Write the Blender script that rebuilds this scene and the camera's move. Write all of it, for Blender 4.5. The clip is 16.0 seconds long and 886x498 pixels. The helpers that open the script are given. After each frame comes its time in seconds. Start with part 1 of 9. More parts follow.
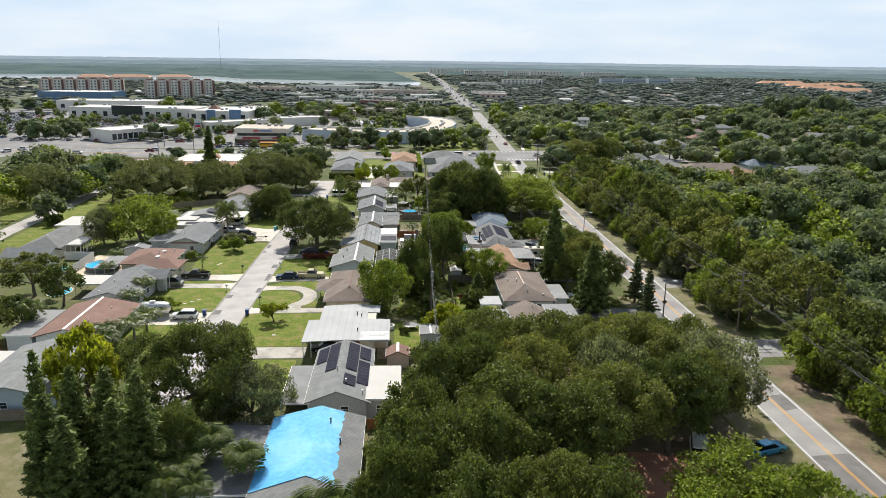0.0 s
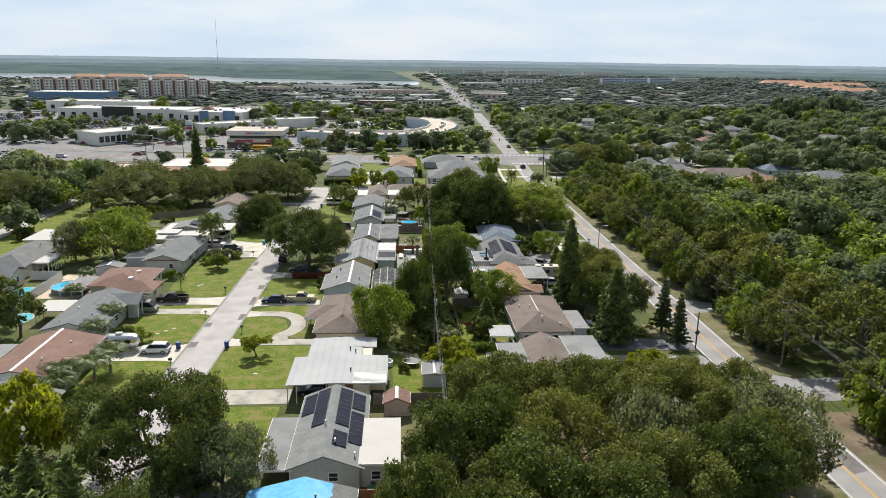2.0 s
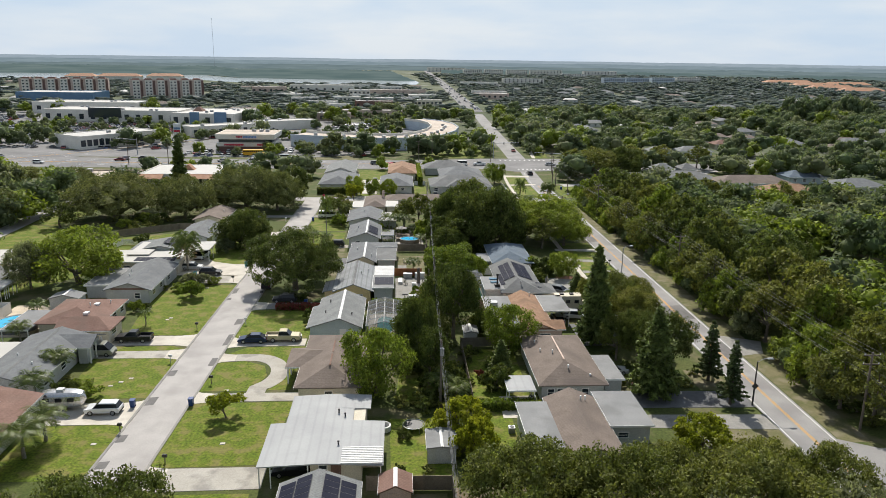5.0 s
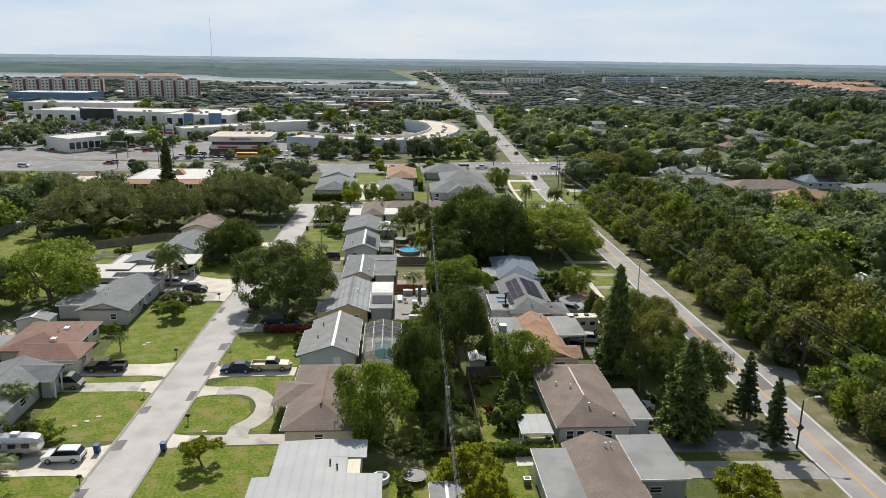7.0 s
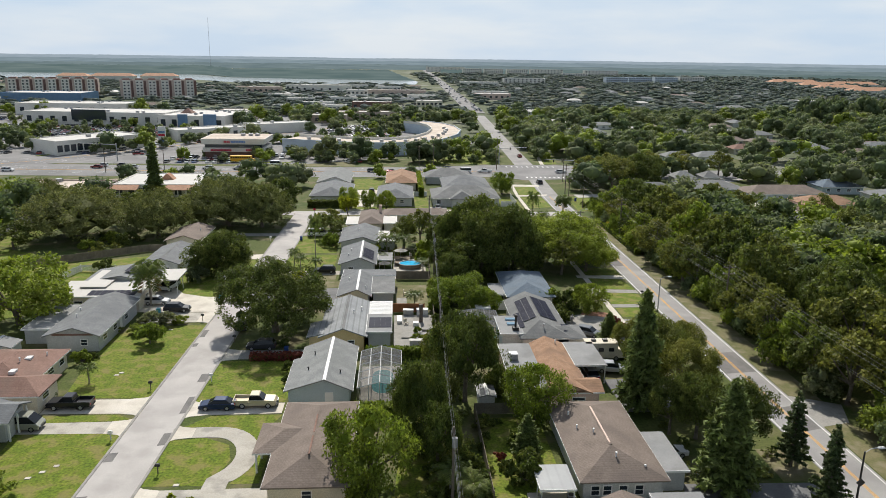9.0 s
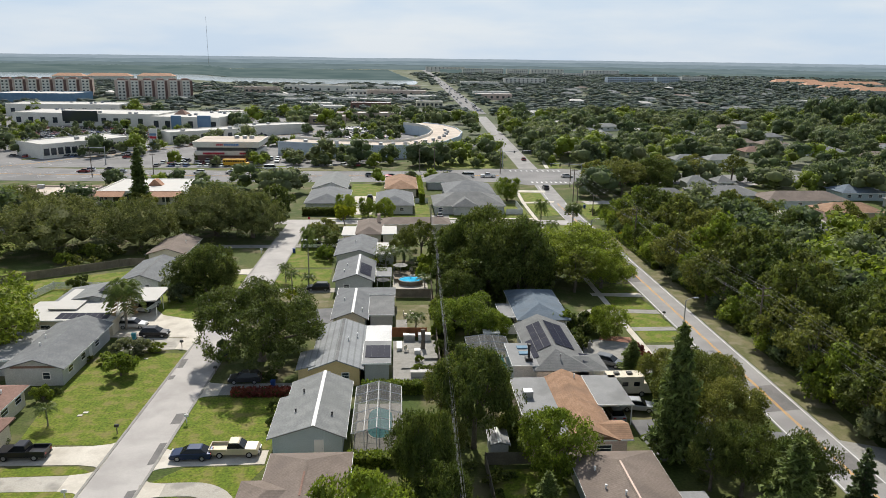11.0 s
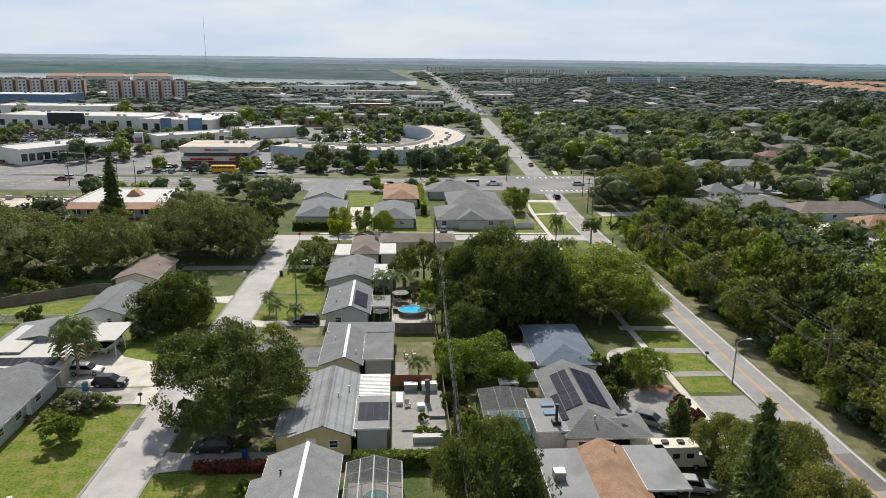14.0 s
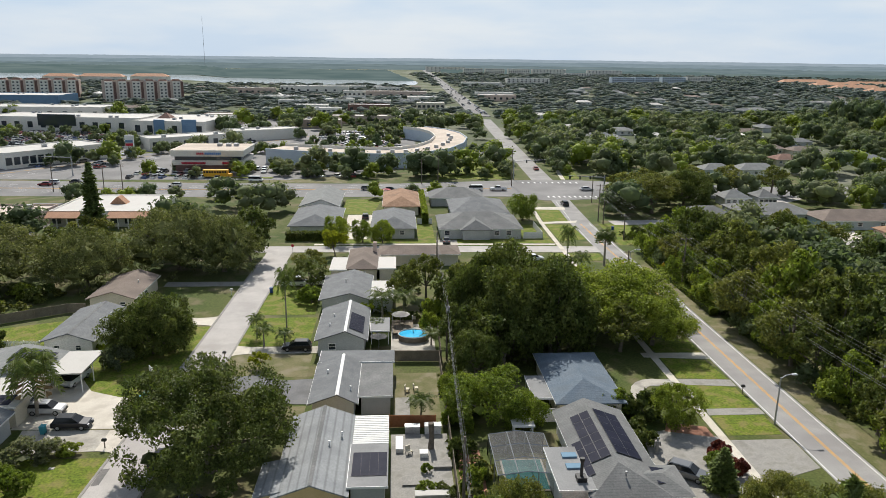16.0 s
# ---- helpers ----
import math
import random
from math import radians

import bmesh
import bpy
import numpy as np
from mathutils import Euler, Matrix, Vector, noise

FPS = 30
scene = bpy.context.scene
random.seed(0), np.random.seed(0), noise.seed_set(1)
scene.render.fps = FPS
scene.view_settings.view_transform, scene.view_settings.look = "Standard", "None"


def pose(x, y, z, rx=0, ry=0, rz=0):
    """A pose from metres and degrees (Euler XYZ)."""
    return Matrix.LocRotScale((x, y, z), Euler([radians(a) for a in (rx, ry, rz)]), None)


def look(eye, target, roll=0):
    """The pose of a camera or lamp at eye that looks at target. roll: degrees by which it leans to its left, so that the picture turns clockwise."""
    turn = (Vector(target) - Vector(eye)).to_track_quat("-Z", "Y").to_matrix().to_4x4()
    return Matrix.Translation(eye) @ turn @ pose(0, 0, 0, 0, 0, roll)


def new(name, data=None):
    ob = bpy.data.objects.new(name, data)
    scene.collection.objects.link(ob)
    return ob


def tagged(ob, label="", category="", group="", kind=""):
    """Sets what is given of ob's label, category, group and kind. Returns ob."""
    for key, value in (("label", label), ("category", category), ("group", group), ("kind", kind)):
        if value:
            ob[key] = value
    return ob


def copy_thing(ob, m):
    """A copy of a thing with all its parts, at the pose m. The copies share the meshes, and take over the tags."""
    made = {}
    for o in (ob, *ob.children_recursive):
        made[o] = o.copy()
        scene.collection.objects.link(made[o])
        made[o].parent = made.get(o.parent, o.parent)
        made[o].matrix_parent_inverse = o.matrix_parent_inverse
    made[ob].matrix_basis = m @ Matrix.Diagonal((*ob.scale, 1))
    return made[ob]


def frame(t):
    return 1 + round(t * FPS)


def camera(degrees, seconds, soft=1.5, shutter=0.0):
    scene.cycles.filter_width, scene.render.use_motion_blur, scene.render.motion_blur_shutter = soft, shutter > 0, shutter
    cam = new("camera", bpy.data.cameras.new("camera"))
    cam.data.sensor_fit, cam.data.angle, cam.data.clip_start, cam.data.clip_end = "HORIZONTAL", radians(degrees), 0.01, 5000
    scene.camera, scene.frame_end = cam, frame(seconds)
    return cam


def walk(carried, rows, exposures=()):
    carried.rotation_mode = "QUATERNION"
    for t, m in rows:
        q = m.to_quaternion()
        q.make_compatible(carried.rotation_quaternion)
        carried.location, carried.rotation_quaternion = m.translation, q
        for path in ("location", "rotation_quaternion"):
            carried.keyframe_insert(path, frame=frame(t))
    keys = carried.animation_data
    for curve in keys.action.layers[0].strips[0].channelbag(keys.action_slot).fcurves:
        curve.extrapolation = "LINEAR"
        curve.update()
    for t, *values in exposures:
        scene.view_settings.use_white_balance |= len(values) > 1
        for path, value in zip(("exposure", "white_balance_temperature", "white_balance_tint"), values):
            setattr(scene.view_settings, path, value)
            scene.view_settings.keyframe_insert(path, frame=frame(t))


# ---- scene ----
cam = camera(62.19, 16.0, soft=0.75)
PATH = [
    (0, pose(-0.000, 0.000, 45.000, 75.494, 0, -3.378) @ pose(0, 0, 0, 0, 0, 0.775)),
    (1, pose(-0.029, 7.886, 45.037, 75.469, 0, -3.422) @ pose(0, 0, 0, 0, 0, 0.776)),
    (2, pose(-0.054, 15.598, 45.066, 75.446, 0, -3.463) @ pose(0, 0, 0, 0, 0, 0.776)),
    (3, pose(-0.076, 22.907, 45.087, 75.424, 0, -3.502) @ pose(0, 0, 0, 0, 0, 0.776)),
    (4, pose(-0.093, 29.585, 45.099, 75.405, 0, -3.537) @ pose(0, 0, 0, 0, 0, 0.775)),
    (5, pose(-0.107, 35.806, 45.102, 75.388, 0, -3.569) @ pose(0, 0, 0, 0, 0, 0.773)),
    (6, pose(-0.117, 41.742, 45.097, 75.372, 0, -3.598) @ pose(0, 0, 0, 0, 0, 0.770)),
    (7, pose(-0.123, 47.453, 45.084, 75.359, 0, -3.623) @ pose(0, 0, 0, 0, 0, 0.767)),
    (8, pose(-0.124, 53.295, 45.062, 75.347, 0, -3.646) @ pose(0, 0, 0, 0, 0, 0.763)),
    (9, pose(-0.123, 59.325, 45.031, 75.337, 0, -3.665) @ pose(0, 0, 0, 0, 0, 0.758)),
    (10, pose(-0.117, 65.510, 44.992, 75.329, 0, -3.682) @ pose(0, 0, 0, 0, 0, 0.752)),
    (11, pose(-0.107, 71.814, 44.945, 75.323, 0, -3.695) @ pose(0, 0, 0, 0, 0, 0.746)),
    (12, pose(-0.093, 78.214, 44.889, 75.319, 0, -3.705) @ pose(0, 0, 0, 0, 0, 0.738)),
    (13, pose(-0.076, 84.582, 44.825, 75.317, 0, -3.712) @ pose(0, 0, 0, 0, 0, 0.730)),
    (14, pose(-0.054, 90.897, 44.752, 75.317, 0, -3.716) @ pose(0, 0, 0, 0, 0, 0.721)),
    (15, pose(-0.029, 97.096, 44.671, 75.318, 0, -3.717) @ pose(0, 0, 0, 0, 0, 0.712)),
    (16, pose(-0.000, 103.120, 44.581, 75.322, 0, -3.714) @ pose(0, 0, 0, 0, 0, 0.702)),
]
walk(cam, PATH, ((0, 0.3), (1, 0.28), (2.5, 0.18), (4, 0.1), (16, 0.08)))

# ---------------------------------------------------------------- light
SUN_DIR = Vector((-0.06, 0.70, 0.715)).normalized()
world = bpy.data.worlds.new("world")
scene.world = world
world.use_nodes = True
wn, wl = world.node_tree.nodes, world.node_tree.links
wn.clear()
w_out = wn.new("ShaderNodeOutputWorld")
w_bg = wn.new("ShaderNodeBackground")
w_sky = wn.new("ShaderNodeTexSky")
w_sky.sky_type = "NISHITA"
w_sky.sun_disc = False
w_sky.sun_elevation = math.asin(SUN_DIR.z)
w_sky.sun_rotation = math.atan2(SUN_DIR.x, SUN_DIR.y)
w_sky.dust_density, w_sky.air_density, w_sky.ozone_density = 1.6, 1.0, 2.0
w_co = wn.new("ShaderNodeTexCoord")
w_map = wn.new("ShaderNodeMapping")
w_map.inputs["Scale"].default_value = (3.0, 3.0, 14.0)
w_noise = wn.new("ShaderNodeTexNoise")
w_noise.inputs["Scale"].default_value = 1.6
w_noise.inputs["Detail"].default_value = 7
w_ramp = wn.new("ShaderNodeValToRGB")
w_ramp.color_ramp.elements[0].position, w_ramp.color_ramp.elements[1].position = 0.36, 0.64
w_ramp.color_ramp.elements[0].color, w_ramp.color_ramp.elements[1].color = (0.0, 0.0, 0.0, 1), (1, 1, 1, 1)
w_mix = wn.new("ShaderNodeMix")
w_mix.data_type = "RGBA"
w_mix.inputs[7].default_value = (8.4, 9.6, 10.8, 1)
w_bg.inputs["Strength"].default_value = 0.072
wl.new(w_co.outputs["Generated"], w_map.inputs["Vector"])
wl.new(w_map.outputs["Vector"], w_noise.inputs["Vector"])
wl.new(w_noise.outputs["Fac"], w_ramp.inputs["Fac"])
w_sep = wn.new("ShaderNodeSeparateXYZ")
w_low = wn.new("ShaderNodeMapRange")
w_low.inputs[1].default_value, w_low.inputs[2].default_value, w_low.inputs[3].default_value, w_low.inputs[4].default_value = 0.06, 0.45, 1.0, 0.3
w_mul = wn.new("ShaderNodeMath")
w_mul.operation = "MULTIPLY"
wl.new(w_co.outputs["Generated"], w_sep.inputs[0])
wl.new(w_sep.outputs["Z"], w_low.inputs[0])
w_mul.inputs[0].default_value = 0.92
wl.new(w_low.outputs[0], w_mul.inputs[1])
wl.new(w_mul.outputs[0], w_mix.inputs[0])
wl.new(w_sky.outputs["Color"], w_mix.inputs[6])
w_tone = wn.new("ShaderNodeMix")
w_tone.data_type = "RGBA"
w_tone.inputs[6].default_value, w_tone.inputs[7].default_value = (7.8, 9.5, 11.5, 1), (9.9, 10.8, 11.7, 1)
wl.new(w_ramp.outputs["Color"], w_tone.inputs[0])
wl.new(w_tone.outputs[2], w_mix.inputs[7])
wl.new(w_mix.outputs[2], w_bg.inputs["Color"])
wl.new(w_bg.outputs["Background"], w_out.inputs["Surface"])

sun_data = bpy.data.lights.new("sun", "SUN")
sun_data.energy, sun_data.angle, sun_data.color = 4.9, radians(0.6), (1.0, 0.955, 0.88)
sun = new("sun", sun_data)
sun.matrix_world = look(SUN_DIR * 300, (0, 0, 0))

# ---------------------------------------------------------------- materials


def mat(name, a, b=None, scale=0.6, rough=0.85, bump=0.0, fine=6.0, metal=0.0, spread=(0.35, 0.65), stain=None, island=0.0, rnd=0.0, translucent=0.0, spec=0.3, lines=None, grain=0.15):
    """A surface of two colours mixed by coarse noise, with fine grain, relief and stains."""
    m = bpy.data.materials.new(name)
    m.use_nodes = True
    n, l = m.node_tree.nodes, m.node_tree.links
    bsdf = n["Principled BSDF"]
    geo = n.new("ShaderNodeNewGeometry")
    b = b or tuple(c * 0.8 for c in a)

    def noise_tex(s, detail=5.0, vec=None):
        t = n.new("ShaderNodeTexNoise")
        t.inputs["Scale"].default_value, t.inputs["Detail"].default_value = s, detail
        l.new(vec or geo.outputs["Position"], t.inputs["Vector"])
        return t.outputs["Fac"]

    def remap(v, lo, hi, a0=0.0, a1=1.0):
        r = n.new("ShaderNodeMapRange")
        r.inputs[1].default_value, r.inputs[2].default_value, r.inputs[3].default_value, r.inputs[4].default_value = lo, hi, a0, a1
        l.new(v, r.inputs[0])
        return r.outputs[0]

    def mixc(f, x, y, mode="MIX"):
        k = n.new("ShaderNodeMix")
        k.data_type, k.blend_type = "RGBA", mode
        for src, sock in ((f, k.inputs[0]), (x, k.inputs[6]), (y, k.inputs[7])):
            if isinstance(src, (int, float)):
                sock.default_value = src
            elif isinstance(src, tuple):
                sock.default_value = (*src, 1)
            else:
                l.new(src, sock)
        return k.outputs[2]

    col = mixc(remap(noise_tex(scale), *spread), a, b)
    fine_v = noise_tex(fine, 4.0)
    col = mixc(1.0, col, mixc(remap(fine_v, 0.3, 0.7), (1 - grain,) * 3, (1 + grain,) * 3), "MULTIPLY")
    if stain:
        col = mixc(remap(noise_tex(stain[1], 7.0), 0.5, 0.64, 0.0, stain[2]), col, stain[0])
    if lines:
        wave = n.new("ShaderNodeTexWave")
        wave.wave_type, wave.bands_direction = "BANDS", lines[0]
        wave.inputs["Scale"].default_value = lines[1]
        l.new(geo.outputs["Position"], wave.inputs["Vector"])
        col = mixc(1.0, col, mixc(remap(wave.outputs["Fac"], 0.0, 0.25), (lines[2],) * 3, (1.0, 1.0, 1.0)), "MULTIPLY")
    if island:
        col = mixc(1.0, col, mixc(remap(geo.outputs["Random Per Island"], 0, 1), (1 - island,) * 3, (1 + island,) * 3), "MULTIPLY")
    if rnd:
        info = n.new("ShaderNodeObjectInfo")
        col = mixc(1.0, col, mixc(info.outputs["Random"], (1 - rnd, 1 - rnd * 0.7, 1 - rnd), (1 + rnd, 1 + rnd * 0.8, 1 + rnd * 0.4)), "MULTIPLY")
    l.new(col, bsdf.inputs["Base Color"])
    bsdf.inputs["Roughness"].default_value = rough
    bsdf.inputs["Metallic"].default_value = metal
    bsdf.inputs["Specular IOR Level"].default_value = spec
    if bump:
        bp = n.new("ShaderNodeBump")
        bp.inputs["Strength"].default_value, bp.inputs["Distance"].default_value = bump, 0.05
        l.new(fine_v, bp.inputs["Height"])
        l.new(bp.outputs["Normal"], bsdf.inputs["Normal"])
    if translucent:
        tr = n.new("ShaderNodeBsdfTranslucent")
        l.new(mixc(1.0, col, (1.12, 1.18, 0.75), "MULTIPLY"), tr.inputs["Color"])
        mx = n.new("ShaderNodeMixShader")
        mx.inputs[0].default_value = translucent
        l.new(bsdf.outputs[0], mx.inputs[1])
        l.new(tr.outputs[0], mx.inputs[2])
        l.new(mx.outputs[0], n["Material Output"].inputs["Surface"])
    return m


def plain(name, c, rough=0.5, metal=0.0, spec=0.4, coat=0.0):
    m = bpy.data.materials.new(name)
    m.use_nodes = True
    bsdf = m.node_tree.nodes["Principled BSDF"]
    bsdf.inputs["Base Color"].default_value = (*c, 1)
    bsdf.inputs["Roughness"].default_value, bsdf.inputs["Metallic"].default_value = rough, metal
    bsdf.inputs["Specular IOR Level"].default_value = spec
    bsdf.inputs["Coat Weight"].default_value = coat
    return m


M_GROUND = mat("ground_cover", (0.051, 0.0782, 0.0127), (0.0935, 0.104, 0.0272), 0.09, 0.95, 0.5, 3.0, stain=((0.17, 0.14, 0.0808), 0.2, 0.7), grain=0.3)
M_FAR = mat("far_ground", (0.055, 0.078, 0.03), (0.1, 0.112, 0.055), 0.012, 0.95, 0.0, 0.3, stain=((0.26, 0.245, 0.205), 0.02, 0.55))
M_LAWN = mat("lawn_grass", (0.098, 0.142, 0.0095), (0.152, 0.172, 0.018), 0.5, 0.95, 0.18, 3.0, spread=(0.38, 0.62), stain=((0.205, 0.168, 0.07), 0.5, 0.6), grain=0.45)
M_DRYLAWN = mat("dry_grass", (0.105, 0.112, 0.0375), (0.18, 0.158, 0.0825), 0.3, 0.95, 0.5, 4.0, stain=((0.225, 0.195, 0.128), 0.4, 0.8))
M_LITTER = mat("leaf_litter", (0.127, 0.0975, 0.0634), (0.215, 0.161, 0.107), 0.3, 0.95, 0.6, 3.0, stain=((0.0878, 0.107, 0.039), 0.25, 0.7))
M_ASPHALT = mat("road_asphalt", (0.261, 0.251, 0.242), (0.325, 0.315, 0.298), 0.25, 0.9, 0.2, 9.0, stain=((0.209, 0.199, 0.194), 0.12, 0.5), grain=0.08)
M_STREET = mat("street_asphalt", (0.39, 0.365, 0.342), (0.455, 0.428, 0.4), 0.3, 0.9, 0.2, 7.0, stain=((0.32, 0.3, 0.28), 0.2, 0.6), grain=0.09)
M_PATCH = mat("asphalt_patch", (0.14, 0.134, 0.128), (0.185, 0.175, 0.166), 0.5, 0.9, 0.2, 9.0)
M_BLACKTOP = mat("drive_asphalt", (0.13, 0.13, 0.13), (0.18, 0.18, 0.18), 0.4, 0.9, 0.2, 8.0)
M_PARKING = mat("parking_asphalt", (0.185, 0.18, 0.176), (0.24, 0.232, 0.225), 0.08, 0.9, 0.1, 3.0, stain=((0.14, 0.138, 0.136), 0.05, 0.6))
M_CONCRETE = mat("concrete", (0.38, 0.352, 0.3), (0.45, 0.42, 0.365), 0.35, 0.85, 0.2, 6.0, stain=((0.225, 0.212, 0.186), 0.4, 0.7), grain=0.1)
M_PALECONC = mat("pale_concrete", (0.53, 0.485, 0.41), (0.6, 0.555, 0.475), 0.35, 0.85, 0.2, 6.0, stain=((0.375, 0.33, 0.27), 0.4, 0.5), grain=0.07)
M_OLDCONC = mat("old_concrete", (0.256, 0.246, 0.224), (0.336, 0.32, 0.288), 0.5, 0.9, 0.2, 6.0, stain=((0.2, 0.192, 0.168), 0.5, 0.8))
M_BRICKDRIVE = mat("red_dirt", (0.33, 0.16, 0.105), (0.4, 0.21, 0.14), 0.4, 0.9, 0.3, 4.0)
M_WHITELINE = mat("white_road_paint", (0.72, 0.72, 0.7), (0.6, 0.6, 0.58), 1.5, 0.8, 0.0, 9.0)
M_YELLOW = mat("yellow_road_paint", (0.7, 0.36, 0.05), (0.6, 0.32, 0.07), 1.5, 0.8, 0.0, 9.0)
M_SAND = mat("sand", (0.6, 0.51, 0.38), (0.52, 0.43, 0.32), 0.5, 0.95, 0.3, 5.0)
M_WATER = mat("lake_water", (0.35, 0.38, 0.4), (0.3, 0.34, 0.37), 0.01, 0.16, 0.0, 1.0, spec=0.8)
M_SHINGLE = mat("grey_shingle", (0.156, 0.162, 0.168), (0.197, 0.205, 0.205), 0.7, 0.9, 0.6, 4.5, stain=((0.139, 0.143, 0.148), 0.3, 0.5), lines=("Y", 1.1, 0.84))
M_SHINGLE_W = mat("pale_grey_shingle", (0.196, 0.202, 0.199), (0.246, 0.252, 0.242), 0.7, 0.9, 0.6, 4.5, stain=((0.18, 0.188, 0.18), 0.3, 0.5), lines=("Y", 1.1, 0.84))
M_SHINGLE_B = mat("brown_shingle", (0.175, 0.14, 0.115), (0.225, 0.18, 0.15), 0.5, 0.9, 0.6, 4.5, stain=((0.13, 0.105, 0.09), 0.25, 0.6), lines=("Y", 1.1, 0.84))
M_SHINGLE_RED = mat("red_brown_shingle", (0.2, 0.118, 0.09), (0.25, 0.152, 0.12), 0.5, 0.9, 0.6, 4.5, stain=((0.16, 0.11, 0.085), 0.25, 0.6), lines=("Y", 1.1, 0.84))
M_SHINGLE_TAN = mat("tan_shingle", (0.289, 0.17, 0.102), (0.357, 0.221, 0.14), 0.9, 0.9, 0.6, 4.5, stain=((0.204, 0.128, 0.085), 0.3, 0.6), lines=("Y", 1.1, 0.8))
M_SHINGLE_DK = mat("dark_shingle", (0.155, 0.16, 0.155), (0.21, 0.21, 0.205), 0.6, 0.9, 0.6, 4.5, stain=((0.12, 0.12, 0.12), 0.3, 0.5), lines=("Y", 1.1, 0.84))
M_SHINGLE_BL = mat("blue_grey_shingle", (0.119, 0.155, 0.194), (0.151, 0.187, 0.223), 0.6, 0.9, 0.6, 4.5, stain=((0.101, 0.122, 0.144), 0.3, 0.5), lines=("Y", 1.1, 0.84))
M_FLATGREY = mat("grey_roll_roof", (0.223, 0.225, 0.223), (0.265, 0.265, 0.26), 0.3, 0.85, 0.2, 6.0, stain=((0.159, 0.159, 0.154), 0.2, 0.6), grain=0.08)
M_FLATWHITE = mat("white_roof_coat", (0.4592, 0.4411, 0.4059), (0.51, 0.4913, 0.4548), 0.3, 0.7, 0.1, 5.0, stain=((0.408, 0.386, 0.349), 0.3, 0.25), grain=0.05)
M_SEAMROOF = mat("grey_seam_roof", (0.24, 0.25, 0.255), (0.29, 0.3, 0.3), 0.4, 0.6, 0.05, 5.0, stain=((0.2, 0.205, 0.21), 0.3, 0.5), lines=("X", 0.35, 0.72), spec=0.15)
M_METALROOF = mat("white_metal_roof", (0.34, 0.345, 0.345), (0.39, 0.395, 0.39), 0.25, 0.6, 0.05, 5.0, stain=((0.29, 0.29, 0.285), 0.15, 0.2), grain=0.04, lines=("X", 0.28, 0.92), spec=0.15)
M_WHITE = mat("white_paint", (0.669, 0.66, 0.634), (0.722, 0.713, 0.686), 0.5, 0.6, 0.05, 6.0)
M_TRIM = plain("white_trim", (0.78, 0.77, 0.74), 0.5)
M_STUCCO = mat("cream_stucco", (0.62, 0.56, 0.44), (0.68, 0.62, 0.5), 0.5, 0.9, 0.3, 9.0)
M_STUCCO_G = mat("grey_stucco", (0.442, 0.451, 0.433), (0.51, 0.51, 0.493), 0.5, 0.9, 0.3, 9.0)
M_STUCCO_B = mat("light_blue_stucco", (0.4, 0.47, 0.485), (0.45, 0.52, 0.535), 0.5, 0.9, 0.3, 9.0)
M_STUCCO_Y = mat("yellow_stucco", (0.6, 0.45, 0.22), (0.66, 0.5, 0.26), 0.5, 0.9, 0.3, 9.0)
M_STUCCO_P = mat("pink_beige_stucco", (0.6, 0.45, 0.37), (0.66, 0.51, 0.43), 0.5, 0.9, 0.3, 9.0)
M_GLASS = plain("window_glass", (0.03, 0.04, 0.05), 0.08, 0.0, 0.8)
M_SOLAR = mat("solar_cells", (0.014, 0.016, 0.03), (0.022, 0.024, 0.04), 0.5, 0.6, 0.0, 6.0, spec=0.06)
M_SOLARFRAME = plain("solar_frame", (0.1, 0.1, 0.105), 0.6, 0.3)
M_BLUETARP = mat("blue_tarp", (0.10, 0.40, 0.72), (0.14, 0.47, 0.8), 0.25, 0.4, 0.15, 2.0, stain=((0.3, 0.6, 0.86), 0.2, 0.5))
M_POOL = mat("pool_water", (0.08, 0.42, 0.52), (0.1, 0.5, 0.58), 0.5, 0.08, 0.1, 2.0)
M_POOLG = mat("green_pool_water", (0.07, 0.21, 0.203), (0.084, 0.245, 0.231), 0.5, 0.1, 0.1, 2.0)
M_FENCEWOOD = mat("weathered_fence_wood", (0.17, 0.14, 0.11), (0.23, 0.19, 0.15), 0.8, 0.9, 0.3, 6.0, rnd=0.15)
M_FENCERED = mat("red_stained_fence_wood", (0.26, 0.10, 0.045), (0.32, 0.14, 0.065), 0.8, 0.9, 0.3, 6.0, rnd=0.15)
M_BARK = mat("bark", (0.11, 0.09, 0.07), (0.18, 0.15, 0.12), 2.0, 0.95, 0.8, 9.0)
M_PALMBARK = mat("palm_bark", (0.25, 0.22, 0.18), (0.33, 0.29, 0.24), 2.0, 0.95, 0.6, 9.0)
M_LEAF = mat("oak_leaves", (0.1325, 0.1484, 0.03242), (0.2031, 0.2019, 0.05327), 0.5, 0.65, 0.0, 1.2, island=0.5, rnd=0.2, translucent=0.34, spec=0.22)
# Mid-distance leaf colours, with haze mixed in as extra blue.
M_LEAF_MID_HAZE = mat("hazed_mixed_leaves", (0.1095, 0.1496, 0.07007), (0.2124, 0.2276, 0.117), 0.05, 0.7, 0.0, 0.5, island=0.4, translucent=0.42, spec=0.15)
M_LEAF_MIDB_HAZE = mat("hazed_mixed_dark_leaves", (0.09709, 0.1333, 0.063), (0.1549, 0.1829, 0.08669), 0.05, 0.7, 0.0, 0.5, island=0.4, translucent=0.42, spec=0.15)
# Far leaf colours are paled and blued to stand in for haze.
M_LEAF_FAR_HAZE = mat("hazed_far_leaves", (0.1428, 0.1769, 0.1571), (0.2258, 0.2464, 0.2306), 0.03, 0.8, 0.0, 0.3, island=0.35, translucent=0.4, spec=0.1)
